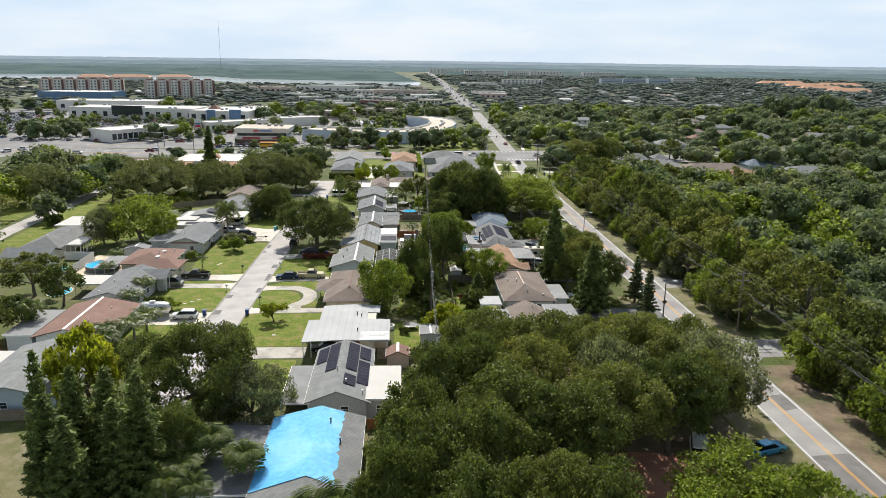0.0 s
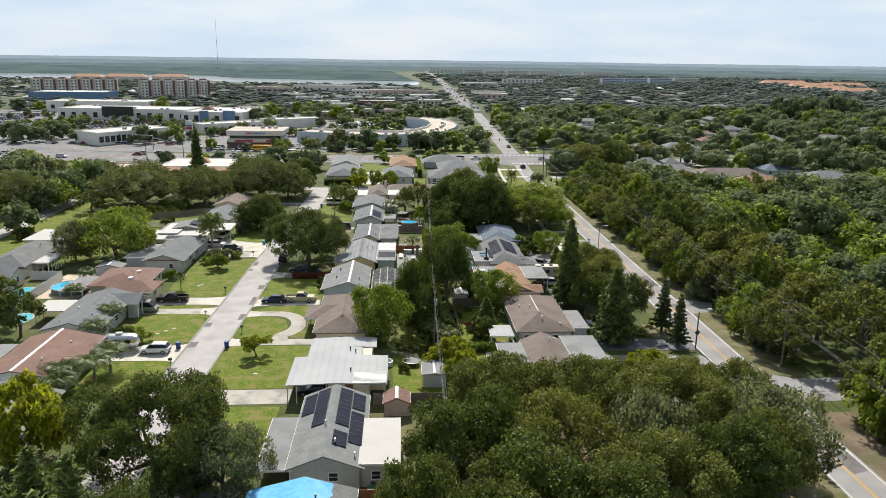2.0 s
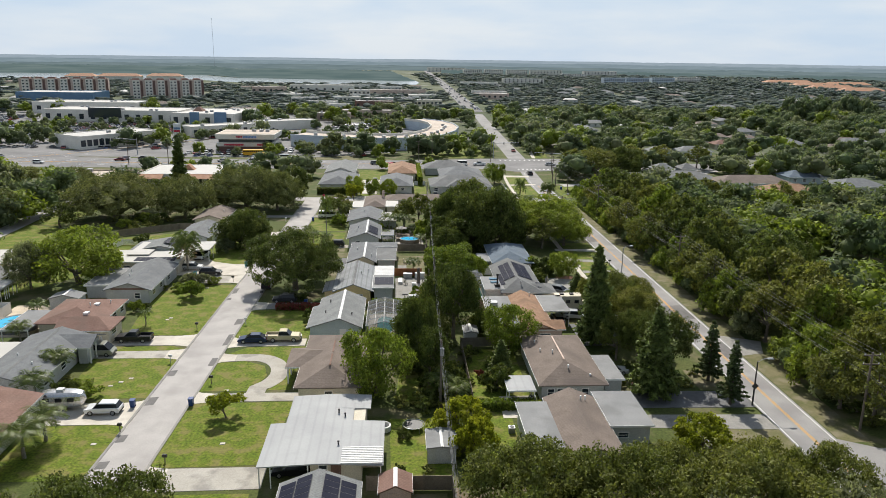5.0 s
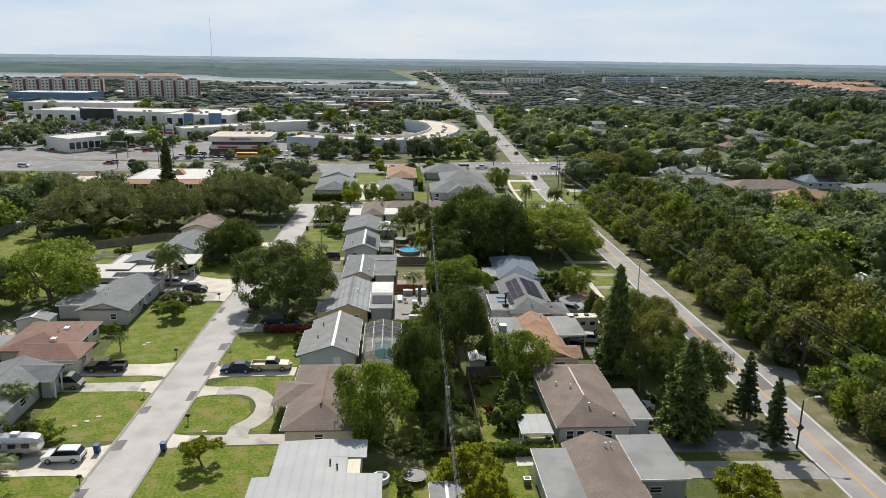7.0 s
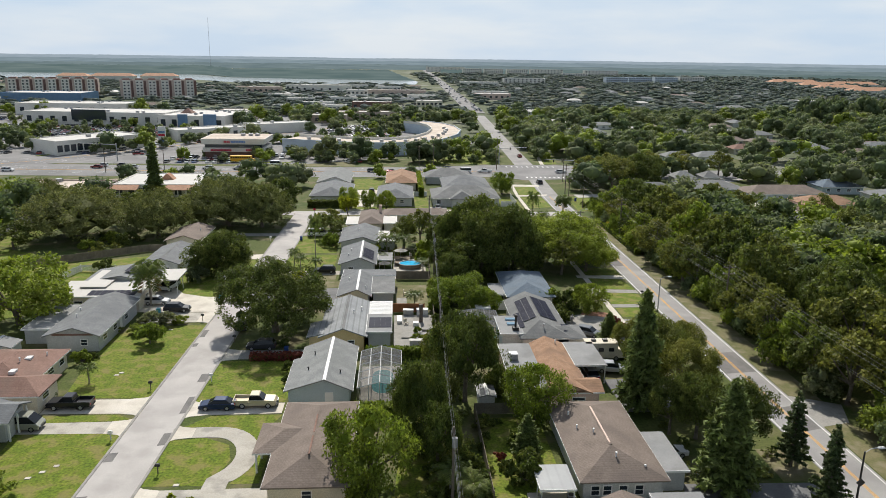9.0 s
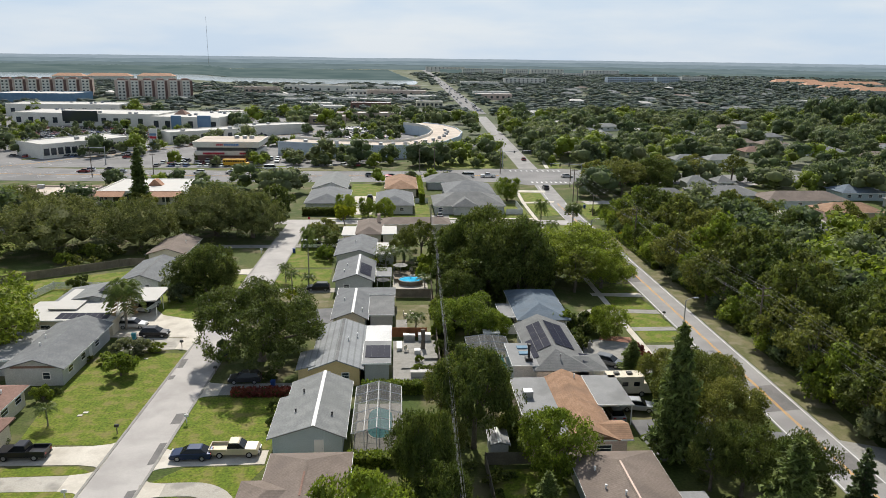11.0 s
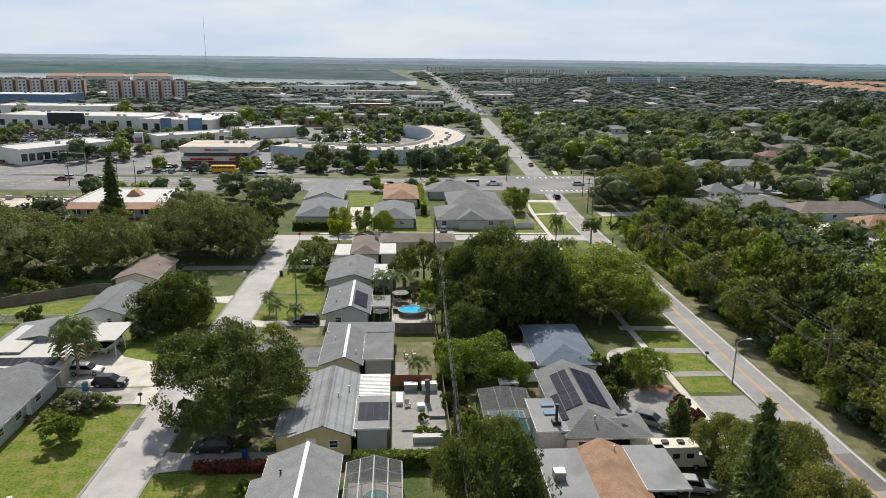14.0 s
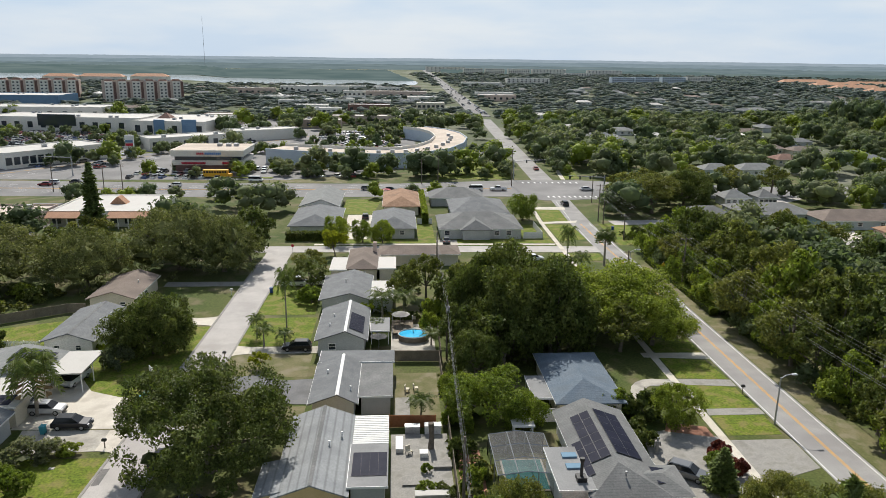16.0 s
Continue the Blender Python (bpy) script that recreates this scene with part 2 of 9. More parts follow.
M_LEAF_FARB_HAZE = mat("hazed_far_dark_leaves", (0.1209, 0.1592, 0.1433), (0.1896, 0.2122, 0.1975), 0.02, 0.8, 0.0, 0.3, island=0.35, translucent=0.4, spec=0.1)
M_LEAF_OAK = mat("live_oak_leaves", (0.12, 0.1366, 0.0462), (0.18, 0.1882, 0.0693), 0.4, 0.7, 0.0, 1.2, island=0.45, rnd=0.15, translucent=0.28, spec=0.2)
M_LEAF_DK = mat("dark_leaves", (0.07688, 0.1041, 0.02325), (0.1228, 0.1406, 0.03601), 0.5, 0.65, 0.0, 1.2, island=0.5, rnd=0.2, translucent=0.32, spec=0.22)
M_LEAF_BR = mat("bright_leaves", (0.156, 0.2061, 0.02646), (0.2112, 0.2498, 0.04074), 0.5, 0.65, 0.0, 1.2, island=0.5, rnd=0.2, translucent=0.38, spec=0.22)
M_LEAF_POIN = mat("poinciana_leaves", (0.2, 0.245, 0.03), (0.27, 0.305, 0.05), 0.4, 0.65, 0.0, 1.2, island=0.5, rnd=0.1, translucent=0.38, spec=0.2)
M_LEAF_YE = mat("yellow_green_leaves", (0.22, 0.245, 0.018), (0.3, 0.3, 0.03), 0.5, 0.65, 0.0, 1.2, island=0.45, rnd=0.15, translucent=0.5, spec=0.22)
M_LEAF_GR = mat("grey_green_leaves", (0.134, 0.151, 0.0837), (0.185, 0.196, 0.121), 0.5, 0.7, 0.0, 1.2, island=0.45, rnd=0.2, translucent=0.5, spec=0.18)
M_NEEDLE = mat("pine_needles", (0.06, 0.0899, 0.0338), (0.093, 0.1189, 0.0468), 0.6, 0.7, 0.0, 1.5, island=0.4, rnd=0.1, translucent=0.3)
M_CASU = mat("casuarina_needles", (0.1123, 0.1529, 0.0396), (0.1685, 0.2028, 0.05544), 0.6, 0.7, 0.0, 1.5, island=0.5, rnd=0.1, translucent=0.25)
M_PALM = mat("palm_fronds", (0.0848, 0.1248, 0.02496), (0.14, 0.1648, 0.042), 0.8, 0.45, 0.0, 2.0, island=0.3, rnd=0.15, translucent=0.4)
M_DEADPALM = mat("dead_fronds", (0.3, 0.2, 0.1), (0.36, 0.26, 0.14), 0.8, 0.9, 0.0, 3.0, island=0.3)
M_REDLEAF = mat("dark_red_leaves", (0.14, 0.03, 0.025), (0.2, 0.055, 0.03), 0.6, 0.6, 0.0, 2.0, island=0.4, translucent=0.25)
M_POLEWOOD = mat("utility_pole_wood", (0.13, 0.105, 0.085), (0.18, 0.15, 0.12), 1.0, 0.9, 0.3, 8.0)
M_STEEL = mat("galvanised_steel", (0.32, 0.33, 0.34), (0.38, 0.39, 0.4), 1.0, 0.45, 0.0, 8.0, metal=0.6)
M_DARKMETAL = plain("dark_metal", (0.05, 0.05, 0.05), 0.5, 0.5)
M_WIRE = plain("overhead_cable", (0.16, 0.16, 0.16), 0.6)
M_TYRE = plain("tyre_rubber", (0.02, 0.02, 0.02), 0.9)
M_RIM = plain("alloy_rim", (0.45, 0.45, 0.46), 0.35, 0.8)
M_BLUEGLASS = plain("skylight_glass", (0.16, 0.27, 0.36), 0.2, 0.0, 0.5)
M_CARGLASS = plain("car_glass", (0.012, 0.014, 0.016), 0.12, 0.0, 0.35)
M_LAMPRED = plain("tail_lamp_red", (0.4, 0.02, 0.02), 0.3)
M_LAMPWHITE = plain("headlamp_lens", (0.7, 0.7, 0.7), 0.2)

# ---------------------------------------------------------------- building helpers


def mesh_of(bm, name):
    me = bpy.data.meshes.new(name)
    bm.to_mesh(me)
    bm.free()
    return me


def part(name, bm, material, parent, label=""):
    me = mesh_of(bm, name) if isinstance(bm, bmesh.types.BMesh) else bm
    if not me.materials:
        me.materials.append(material)
    ob = new(name, me)
    ob.parent = parent
    if label:
        tagged(ob, label)
    return ob


def thing(name, x, y, z, label, category, group="", kind="", rz=0):
    ob = new(name)
    ob.matrix_basis = pose(x, y, z, 0, 0, rz)
    ob.empty_display_size = 0.3
    return tagged(ob, label, category, group, kind)


def structure(name, bm, material, label="", category=""):
    me = mesh_of(bm, name) if isinstance(bm, bmesh.types.BMesh) else bm
    me.materials.append(material)
    return tagged(new(name, me), label, category, "", "structure")


def box(bm, x0, x1, y0, y1, z0, z1):
    v = [bm.verts.new(p) for p in ((x0, y0, z0), (x1, y0, z0), (x1, y1, z0), (x0, y1, z0), (x0, y0, z1), (x1, y0, z1), (x1, y1, z1), (x0, y1, z1))]
    for f in ((3, 2, 1, 0), (4, 5, 6, 7), (0, 1, 5, 4), (1, 2, 6, 5), (2, 3, 7, 6), (3, 0, 4, 7)):
        bm.faces.new([v[i] for i in f])
    return v


def boxes(*dims):
    bm = bmesh.new()
    for q in dims:
        box(bm, *q)
    return bm


def slab(points, z0, z1):
    """A flat plate with the outline points, anticlockwise from above."""
    bm = bmesh.new()
    lo = [bm.verts.new((x, y, z0)) for x, y in points]
    hi = [bm.verts.new((x, y, z1)) for x, y in points]
    bm.faces.new(hi)
    bm.faces.new(lo[::-1])
    k = len(points)
    for i in range(k):
        bm.faces.new((lo[i], lo[(i + 1) % k], hi[(i + 1) % k], hi[i]))
    return bm


def strip(line, width, z0, z1):
    """A road-like band of that width along a line of (x, y)."""
    left, right = [], []
    for i, (x, y) in enumerate(line):
        a, b = line[max(i - 1, 0)], line[min(i + 1, len(line) - 1)]
        t = Vector((b[0] - a[0], b[1] - a[1])).normalized()
        n = Vector((-t.y, t.x)) * width / 2
        left.append((x + n.x, y + n.y))
        right.append((x - n.x, y - n.y))
    bm = bmesh.new()
    rings = [[bm.verts.new((*p, z)) for p, z in ((r, z0), (r, z1), (l, z1), (l, z0))] for r, l in zip(right, left)]
    for p, q in zip(rings, rings[1:]):
        for i in range(3):
            bm.faces.new((p[i], q[i], q[i + 1], p[i + 1]))
    for r, flip in ((rings[0], False), (rings[-1], True)):
        bm.faces.new(r[::-1] if flip else r)
    bmesh.ops.recalc_face_normals(bm, faces=bm.faces)
    return bm


def tube(bm, a, b, r0, r1=None, n=8):
    """A tapered rod from a to b."""
    r1 = r0 if r1 is None else r1
    a, b = Vector(a), Vector(b)
    q = (b - a).to_track_quat("Z", "Y")
    rings = []
    for p, r in ((a, r0), (b, r1)):
        rings.append([bm.verts.new(p + q @ Vector((r * math.cos(2 * math.pi * i / n), r * math.sin(2 * math.pi * i / n), 0))) for i in range(n)])
    for i in range(n):
        bm.faces.new((rings[0][i], rings[0][(i + 1) % n], rings[1][(i + 1) % n], rings[1][i]))
    bm.faces.new(rings[1])
    bm.faces.new(rings[0][::-1])


def arc(cx, cy, r, a0, a1, n=14, ry=None):
    return [(cx + r * math.cos(radians(a0 + (a1 - a0) * i / n)), cy + (ry or r) * math.sin(radians(a0 + (a1 - a0) * i / n))) for i in range(n + 1)]

# ---------------------------------------------------------------- ground, roads, pavements
bm = bmesh.new()
xs = [-4700, -2500, -1200, -500, -160, -60, 60, 160, 500, 1200, 2500, 4700]
ys = [-1200, -400, -60, 60, 180, 300, 420, 800, 1500, 2500, 4600]
gv = [[bm.verts.new((x, y, 0)) for x in xs] for y in ys]
for j in range(len(ys) - 1):
    for i in range(len(xs) - 1):
        f = bm.faces.new((gv[j][i], gv[j][i + 1], gv[j + 1][i + 1], gv[j + 1][i]))
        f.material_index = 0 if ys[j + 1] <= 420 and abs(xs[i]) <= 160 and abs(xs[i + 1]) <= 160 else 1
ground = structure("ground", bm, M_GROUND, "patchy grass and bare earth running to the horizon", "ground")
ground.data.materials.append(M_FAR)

MAIN = [(51, -300), (51, 40), (51, 200), (51.2, 300), (54, 355), (57, 440), (60.5, 530), (65.5, 650), (68, 800), (73, 1100), (79, 1420), (85, 1750), (96, 2900), (105, 4200)]
structure("road", strip(MAIN[:5], 6.0, -0.1, 0.03), M_ASPHALT, "two-lane grey asphalt road with worn patches", "road")
structure("road_north", strip(MAIN[4:8], 8.0, -0.1, 0.035), M_ASPHALT, "grey asphalt road beyond the crossing", "road")
structure("road_far", strip([(65.5, 675)] + MAIN[8:], 15.0, -0.1, 0.3), M_PARKING, "wide pale highway running to the horizon", "road")
structure("road_crossing", slab([(-60, 340), (40, 341), (48, 334), (62, 336), (130, 338), (260, 344), (260, 362), (130, 360), (68, 374), (44, 374), (0, 366), (-60, 366), (-150, 372), (-260, 378), (-260, 345), (-150, 342)], -0.1, 0.045), M_PARKING, "broad grey asphalt crossroad with several lanes", "road")
structure("road_diagonal", strip([(-190, 345), (-150, 385), (-118, 428), (-85, 470), (-40, 540)], 26.0, -0.1, 0.06), M_PARKING, "pale asphalt boulevard past the shops", "road")
STREET = [(-33.4, -60), (-31.9, 90), (-31.35, 113), (-30.9, 130), (-30.2, 157), (-29.7, 178), (-28.4, 210), (-28.0, 230), (-27.4, 262), (-27.2, 273)]


def street_edge(y, side):
    """x of the street's west (-1) or east (1) edge."""
    for (xa, ya), (xb, yb) in zip(STREET, STREET[1:]):
        if ya <= y <= yb:
            return xa + (xb - xa) * (y - ya) / (yb - ya) + side * 2.9
    return STREET[-1][0] + side * 2.9


def snapped(pts):
    """Moves corners that end near the street onto its edge."""
    return [(street_edge(y, -1) if -34.1 < x < -31.3 and y < 250 else (street_edge(y, 1) if -27.3 < x < -24.4 and y < 250 else x), y) for x, y in pts]


structure("street", strip(STREET, 5.8, -0.1, 0.03), M_STREET, "pale worn asphalt residential street", "street")
structure("street_cross", strip([(-40, 273.2), (-27, 273.2), (10, 273), (48.5, 272)], 5.6, -0.1, 0.036), M_STREET, "pale asphalt side street", "street")
structure("street_west", strip([(-92, -20), (-99, 150), (-102.3, 190), (-102.4, 232), (-103, 262), (-96, 300), (-90, 336)], 5.2, -0.1, 0.03), M_STREET, "pale asphalt back street", "street")
structure("street_east", strip([(60, 301), (86, 303), (122, 330), (150, 352)], 5.5, -0.1, 0.03), M_STREET, "grey asphalt lane among the trees", "street")
structure("side_lane", slab([(53.8, 101), (57, 105), (70, 106), (74, 110), (70, 113), (58, 112.5), (53.8, 115)], -0.1, 0.026), M_ASPHALT, "grey asphalt lane mouth", "road")
for k, (x, w, m, nm) in enumerate(((48.3, 0.14, M_WHITELINE, "edge_line"), (53.6, 0.14, M_WHITELINE, "edge_line"), (50.88, 0.11, M_YELLOW, "centre_line"), (51.12, 0.11, M_YELLOW, "centre_line"))):
    structure(nm, strip([(x, -200), (x, 100), (x, 258 if x < 49 else 300), ] if x != 53.6 else [(x, -200), (x, 102)], w, 0.02, 0.036), m, "painted line along the road", "road marking")
structure("edge_line", strip([(53.6, 114), (53.6, 200), (53.6, 300)], 0.14, 0.02, 0.036), M_WHITELINE, "painted white edge line", "road marking")
structure("edge_line", strip([(48.3, 278), (49, 300), (51, 332)], 0.14, 0.02, 0.036), M_WHITELINE, "painted white edge line", "road marking")
for y0, y1, x0, x1 in ((66, 76, 48.4, 53.5), (87, 92, 51.3, 53.4), (157.4, 165.6, 48.4, 53.5), (140, 147, 51.3, 53.4), (215, 221, 48.4, 50.8)):
    structure("road_patch", slab([(x0, y0), (x1, y0 + 0.6), (x1, y1), (x0, y1 - 0.5)], 0.0, 0.033), M_PATCH, "darker repaired asphalt patch", "road patch")
for x, y, w, l in ((-32.9, 137, 1.0, 2.2), (-32.8, 128, 1.2, 2.6), (-27.6, 141, 0.9, 3.2), (-27.7, 150, 0.8, 5.0), (-27.5, 158.5, 1.2, 3.0), (-33.0, 176, 0.8, 3.5), (-33.0, 171, 0.7, 1.6), (-33.0, 118, 1.0, 2.0), (-33.0, 112, 1.2, 1.8), (-32.4, 197, 0.8, 3.0), (-27.4, 205, 0.8, 4.0)):
    x = street_edge(y, -1) + w / 2 + 0.05 if x < -31 else street_edge(y, 1) - w / 2 - 0.05
    structure("street_patch", slab([(x - w / 2, y - l / 2), (x + w / 2, y - l / 2 + 0.2), (x + w / 2, y + l / 2), (x - w / 2, y + l / 2 - 0.2)], 0.0, 0.034), M_PATCH, "dark asphalt repair patch", "road patch")
structure("side_apron", slab([(53.8, 141), (58, 142), (60, 147), (56, 149), (53.8, 150)], -0.1, 0.026), M_OLDCONC, "pale gravel apron beside the road", "apron")
# kerbs along the street
for off in (-3.06, 3.06):
    line = [(x + off, y) for x, y in STREET[:-1]]
    structure("kerb", strip(line, 0.32, -0.1, 0.10), M_OLDCONC, "low concrete kerb along the street", "kerb")
structure("pavement", strip([(39.6, 150), (39.6, 258), (40.2, 300), (42, 332)], 1.1, -0.1, 0.05), M_PALECONC, "pale concrete pavement along the road", "pavement")
structure("pavement", strip([(-20, 277.6), (10, 277.5), (39, 277.0)], 1.3, -0.1, 0.05), M_PALECONC, "pale concrete pavement", "pavement")
structure("pavement_east", strip([(63, 376), (70, 440), (76, 540)], 1.6, -0.1, 0.05), M_PALECONC, "pale concrete pavement", "pavement")
structure("pavement", strip([(36.8, 55), (37.4, 100), (37.8, 118)], 1.2, -0.1, 0.05), M_OLDCONC, "old concrete pavement under trees", "pavement")
# crosswalks at the crossing
for y, x0, x1 in ((368.5, 46, 66), (340.5, 50, 66)):
    for k in range(10):
        x = x0 + (x1 - x0) * k / 9
        structure("crosswalk_bar", slab([(x, y - 1.3), (x + 0.6, y - 1.3), (x + 0.6, y + 1.3), (x, y + 1.3)], 0.04, 0.062), M_WHITELINE, "white crosswalk bar", "road marking")

# lane lines and planted medians of the boulevard and the crossroad
BOULEVARD = [(-190, 345), (-150, 385), (-118, 428), (-85, 470), (-40, 540)]


def beside(line, off):
    """The line moved sideways by off metres."""
    out = []
    for i, (x, y) in enumerate(line):
        a, b = line[max(i - 1, 0)], line[min(i + 1, len(line) - 1)]
        t = Vector((b[0] - a[0], b[1] - a[1])).normalized()
        out.append((x - t.y * off, y + t.x * off))
    return out


def along(line, d):
    """Point and heading at distance d on a line."""
    for a, b in zip(line, line[1:]):
        v = Vector((b[0] - a[0], b[1] - a[1]))
        if d <= v.length:
            return a[0] + v.x / v.length * d, a[1] + v.y / v.length * d, math.degrees(math.atan2(v.y, v.x))
        d -= v.length
    return (*line[-1], math.degrees(math.atan2(v.y, v.x)))


CROSSROAD = [(-255, 361), (-150, 357), (-60, 353), (40, 356)]
for line_, offs in ((BOULEVARD, (-9, -5.5, 5.5, 9)), (CROSSROAD, (-7, -3.6, 3.6, 7))):
    for off in offs:
        side = beside(line_, off)
        for d in np.arange(4, 225 if line_ is BOULEVARD else 280, 9.0):
            x, y, a = along(side, d)
            c, q = math.cos(radians(a)), math.sin(radians(a))
            structure("lane_dash", slab([(x, y), (x + 3 * c, y + 3 * q), (x + 3 * c - 0.18 * q, y + 3 * q + 0.18 * c), (x - 0.18 * q, y + 0.18 * c)], 0.05, 0.078), M_WHITELINE, "white lane dash on the road", "road marking")
    for off in (-0.35, 0.35):
        structure("centre_line", strip(beside(line_, off), 0.16, 0.05, 0.076), M_YELLOW, "double yellow centre line", "road marking")
structure("median", strip([(-98, 388), (-84, 383), (-60, 378.5), (-46, 378)], 2.6, 0.0, 0.16), M_LAWN, "narrow grass strip beside the car park", "median")
structure("median", strip([(-160, 396), (-134, 428), (-112, 452)], 2.4, 0.0, 0.16), M_LAWN, "grass strip beside the boulevard", "median")

# lawns: mown, greener than the ground around
for nm, pts in (
    ("lawn", [(-45.5, 129), (-33.7, 129), (-33.7, 143.6), (-46.5, 144)]),
    ("lawn", [(-45, 152.6), (-33.7, 152.2), (-33.3, 180), (-42, 180), (-46.3, 176), (-46.5, 165)]),
    ("lawn", [(-47, 109), (-33.8, 109), (-33.8, 121.5), (-45, 121.5)]),
    ("lawn", [(-45, 145.6), (-33.7, 145.9), (-36, 147.6), (-46, 147.4)]),
    ("lawn", [(-43.5, 190), (-38, 194), (-33, 195.5), (-32.5, 222), (-46, 222), (-46, 206)]),
    ("lawn", [(-26.9, 111.2), (-15.8, 111.5), (-14, 127.2), (-26.9, 127.2)]),
    ("lawn", [(-26.9, 130.8), (-20.4, 130.8), (-19.3, 136), (-20.2, 139.4), (-23.4, 141.2), (-26.9, 140.6)]),
    ("lawn", [(-18.4, 131), (-15.2, 131), (-15.2, 143), (-21, 143), (-17.6, 140.5), (-16.6, 136.5)]),
    ("lawn", [(-26.9, 92), (-16, 92), (-16, 105.8), (-26.9, 105.8)]),
    ("lawn", [(-26.9, 150.5), (-15.2, 150.5), (-14.5, 164), (-26.9, 164.5)]),
    ("lawn", [(-26.7, 143.0), (-16.5, 143.0), (-15, 146.8), (-24, 146.8)]),
    ("lawn", [(-26.0, 212.8), (-14, 212.8), (-14, 226), (-25.4, 226)]),
    ("lawn", [(-25.3, 227.5), (-14.5, 227.5), (-15, 244), (-24.7, 244)]),
    ("lawn", [(-0.6, 127), (5.5, 127), (5.5, 148), (0.6, 148)]),
    ("lawn", [(-1, 107), (6, 107), (6, 122), (-1.3, 122)]),
    ("lawn", [(9, 108), (14.5, 108), (14.5, 123), (9, 124)]),
    ("lawn", [(10, 126), (18, 126), (18, 145), (10, 145)]),
    ("lawn", [(40.5, 189.2), (47.6, 189.2), (47.4, 195.6), (40.5, 197.0)]),
    ("lawn", [(40.5, 198.8), (47.6, 198.2), (47, 205), (40.4, 206.6)]),
    ("lawn", [(40.5, 208.3), (47.6, 208), (47.6, 214), (40.4, 214)]),
    ("lawn", [(40.5, 182.2), (47.4, 182.2), (47.4, 187.4), (40.5, 187.4)]),
    ("lawn", [(41, 280.5), (48, 282), (49.5, 292), (47, 298), (41, 300)]),
    ("lawn", [(41.2, 302), (50, 304), (51.5, 318), (42, 320)]),
    ("lawn", [(-14, 278.5), (39, 278.2), (39, 282), (-14, 282.5)]),
    ("lawn", [(5.3, 283), (9.6, 283), (9.6, 300), (5.3, 300)]),
    ("lawn", [(-16, 313), (-7, 313), (-4.6, 336), (-16, 336)]),
    ("lawn", [(32.6, 283), (38.8, 283), (38.8, 299), (32.6, 299)]),
    ("lawn", [(41, 262), (47.5, 262), (47.5, 268), (36, 269), (36, 262)]),
    ("lawn", [(11, 376), (44, 377), (46, 420), (36, 430), (14, 400)]),
    ("lawn", [(55, 276), (62, 276), (70, 300), (56, 300)]),
    ("lawn", [(64, 378), (70, 378), (76, 440), (66, 440)]),
    ("lawn", [(66, 160), (80, 158), (99, 164), (112, 180), (108, 200), (88, 198), (74, 182)]),
    ("lawn", [(-97.5, 168), (-80, 166), (-66, 187), (-64.5, 205), (-76, 224), (-99.5, 236)]),
    ("lawn", [(-99.5, 237), (-91, 233), (-88, 262), (-99, 263)]),
    ("lawn", [(-107, 196), (-107.5, 248), (-135, 252), (-140, 200)]),
    ("lawn", [(-72, 206), (-56, 206), (-55, 226), (-74, 219)]),
):
    structure(nm, slab(snapped(pts), -0.1, 0.016 + 0.002 * (len(pts) % 3)), M_LAWN, "mown green lawn with drier patches", "lawn")
for pts in ([(-0.6, 188), (5.6, 188), (5.6, 202), (-0.6, 202)], [(-26.6, 186.5), (-12, 186.5), (-12, 192), (-26.6, 192)], [(-26.4, 201.2), (-13, 201.2), (-13, 209.6), (-26.2, 209.6)],
            [(43, 60), (48, 60), (48, 104), (42, 104)], [(42.5, 129), (48, 129), (48, 136), (42.5, 136)], [(41, 110), (48, 110), (48, 118), (41, 118)], [(-52, 60), (-36, 60), (-36, 84), (-52, 84)],
            [(-50, 368), (-18, 368), (-18, 392), (-50, 392)], [(-1, 84), (5, 84), (5, 105), (-1, 105)]):
    structure("dry_lawn", slab(snapped(pts), -0.1, 0.012), M_DRYLAWN, "thin dry lawn with bare sand", "lawn")
for pts in ([(53.9, -60), (59, -60), (60.5, 102), (54.2, 102)], [(54.2, 114), (58, 114), (58, 260), (54.2, 258)]):
    structure("verge", slab(pts, -0.1, 0.014), M_DRYLAWN if pts[0][1] > 0 else M_LITTER, "rough grass verge with dry leaves", "verge")
structure("wood_floor", slab([(58, -100), (300, -100), (330, 260), (120, 290), (58, 290)], -0.1, 0.008), M_GROUND, "rough grass and leaf litter under the woods", "woodland floor")
structure("wood_floor", slab([(6, 40), (42, 40), (42, 106), (6, 106)], -0.1, 0.008), M_LITTER, "brown leaf litter under oaks", "woodland floor")
structure("red_yard", slab([(20, 50), (36, 50), (36, 76), (21, 78)], -0.1, 0.03), M_BRICKDRIVE, "reddish bare earth yard under oaks", "yard")

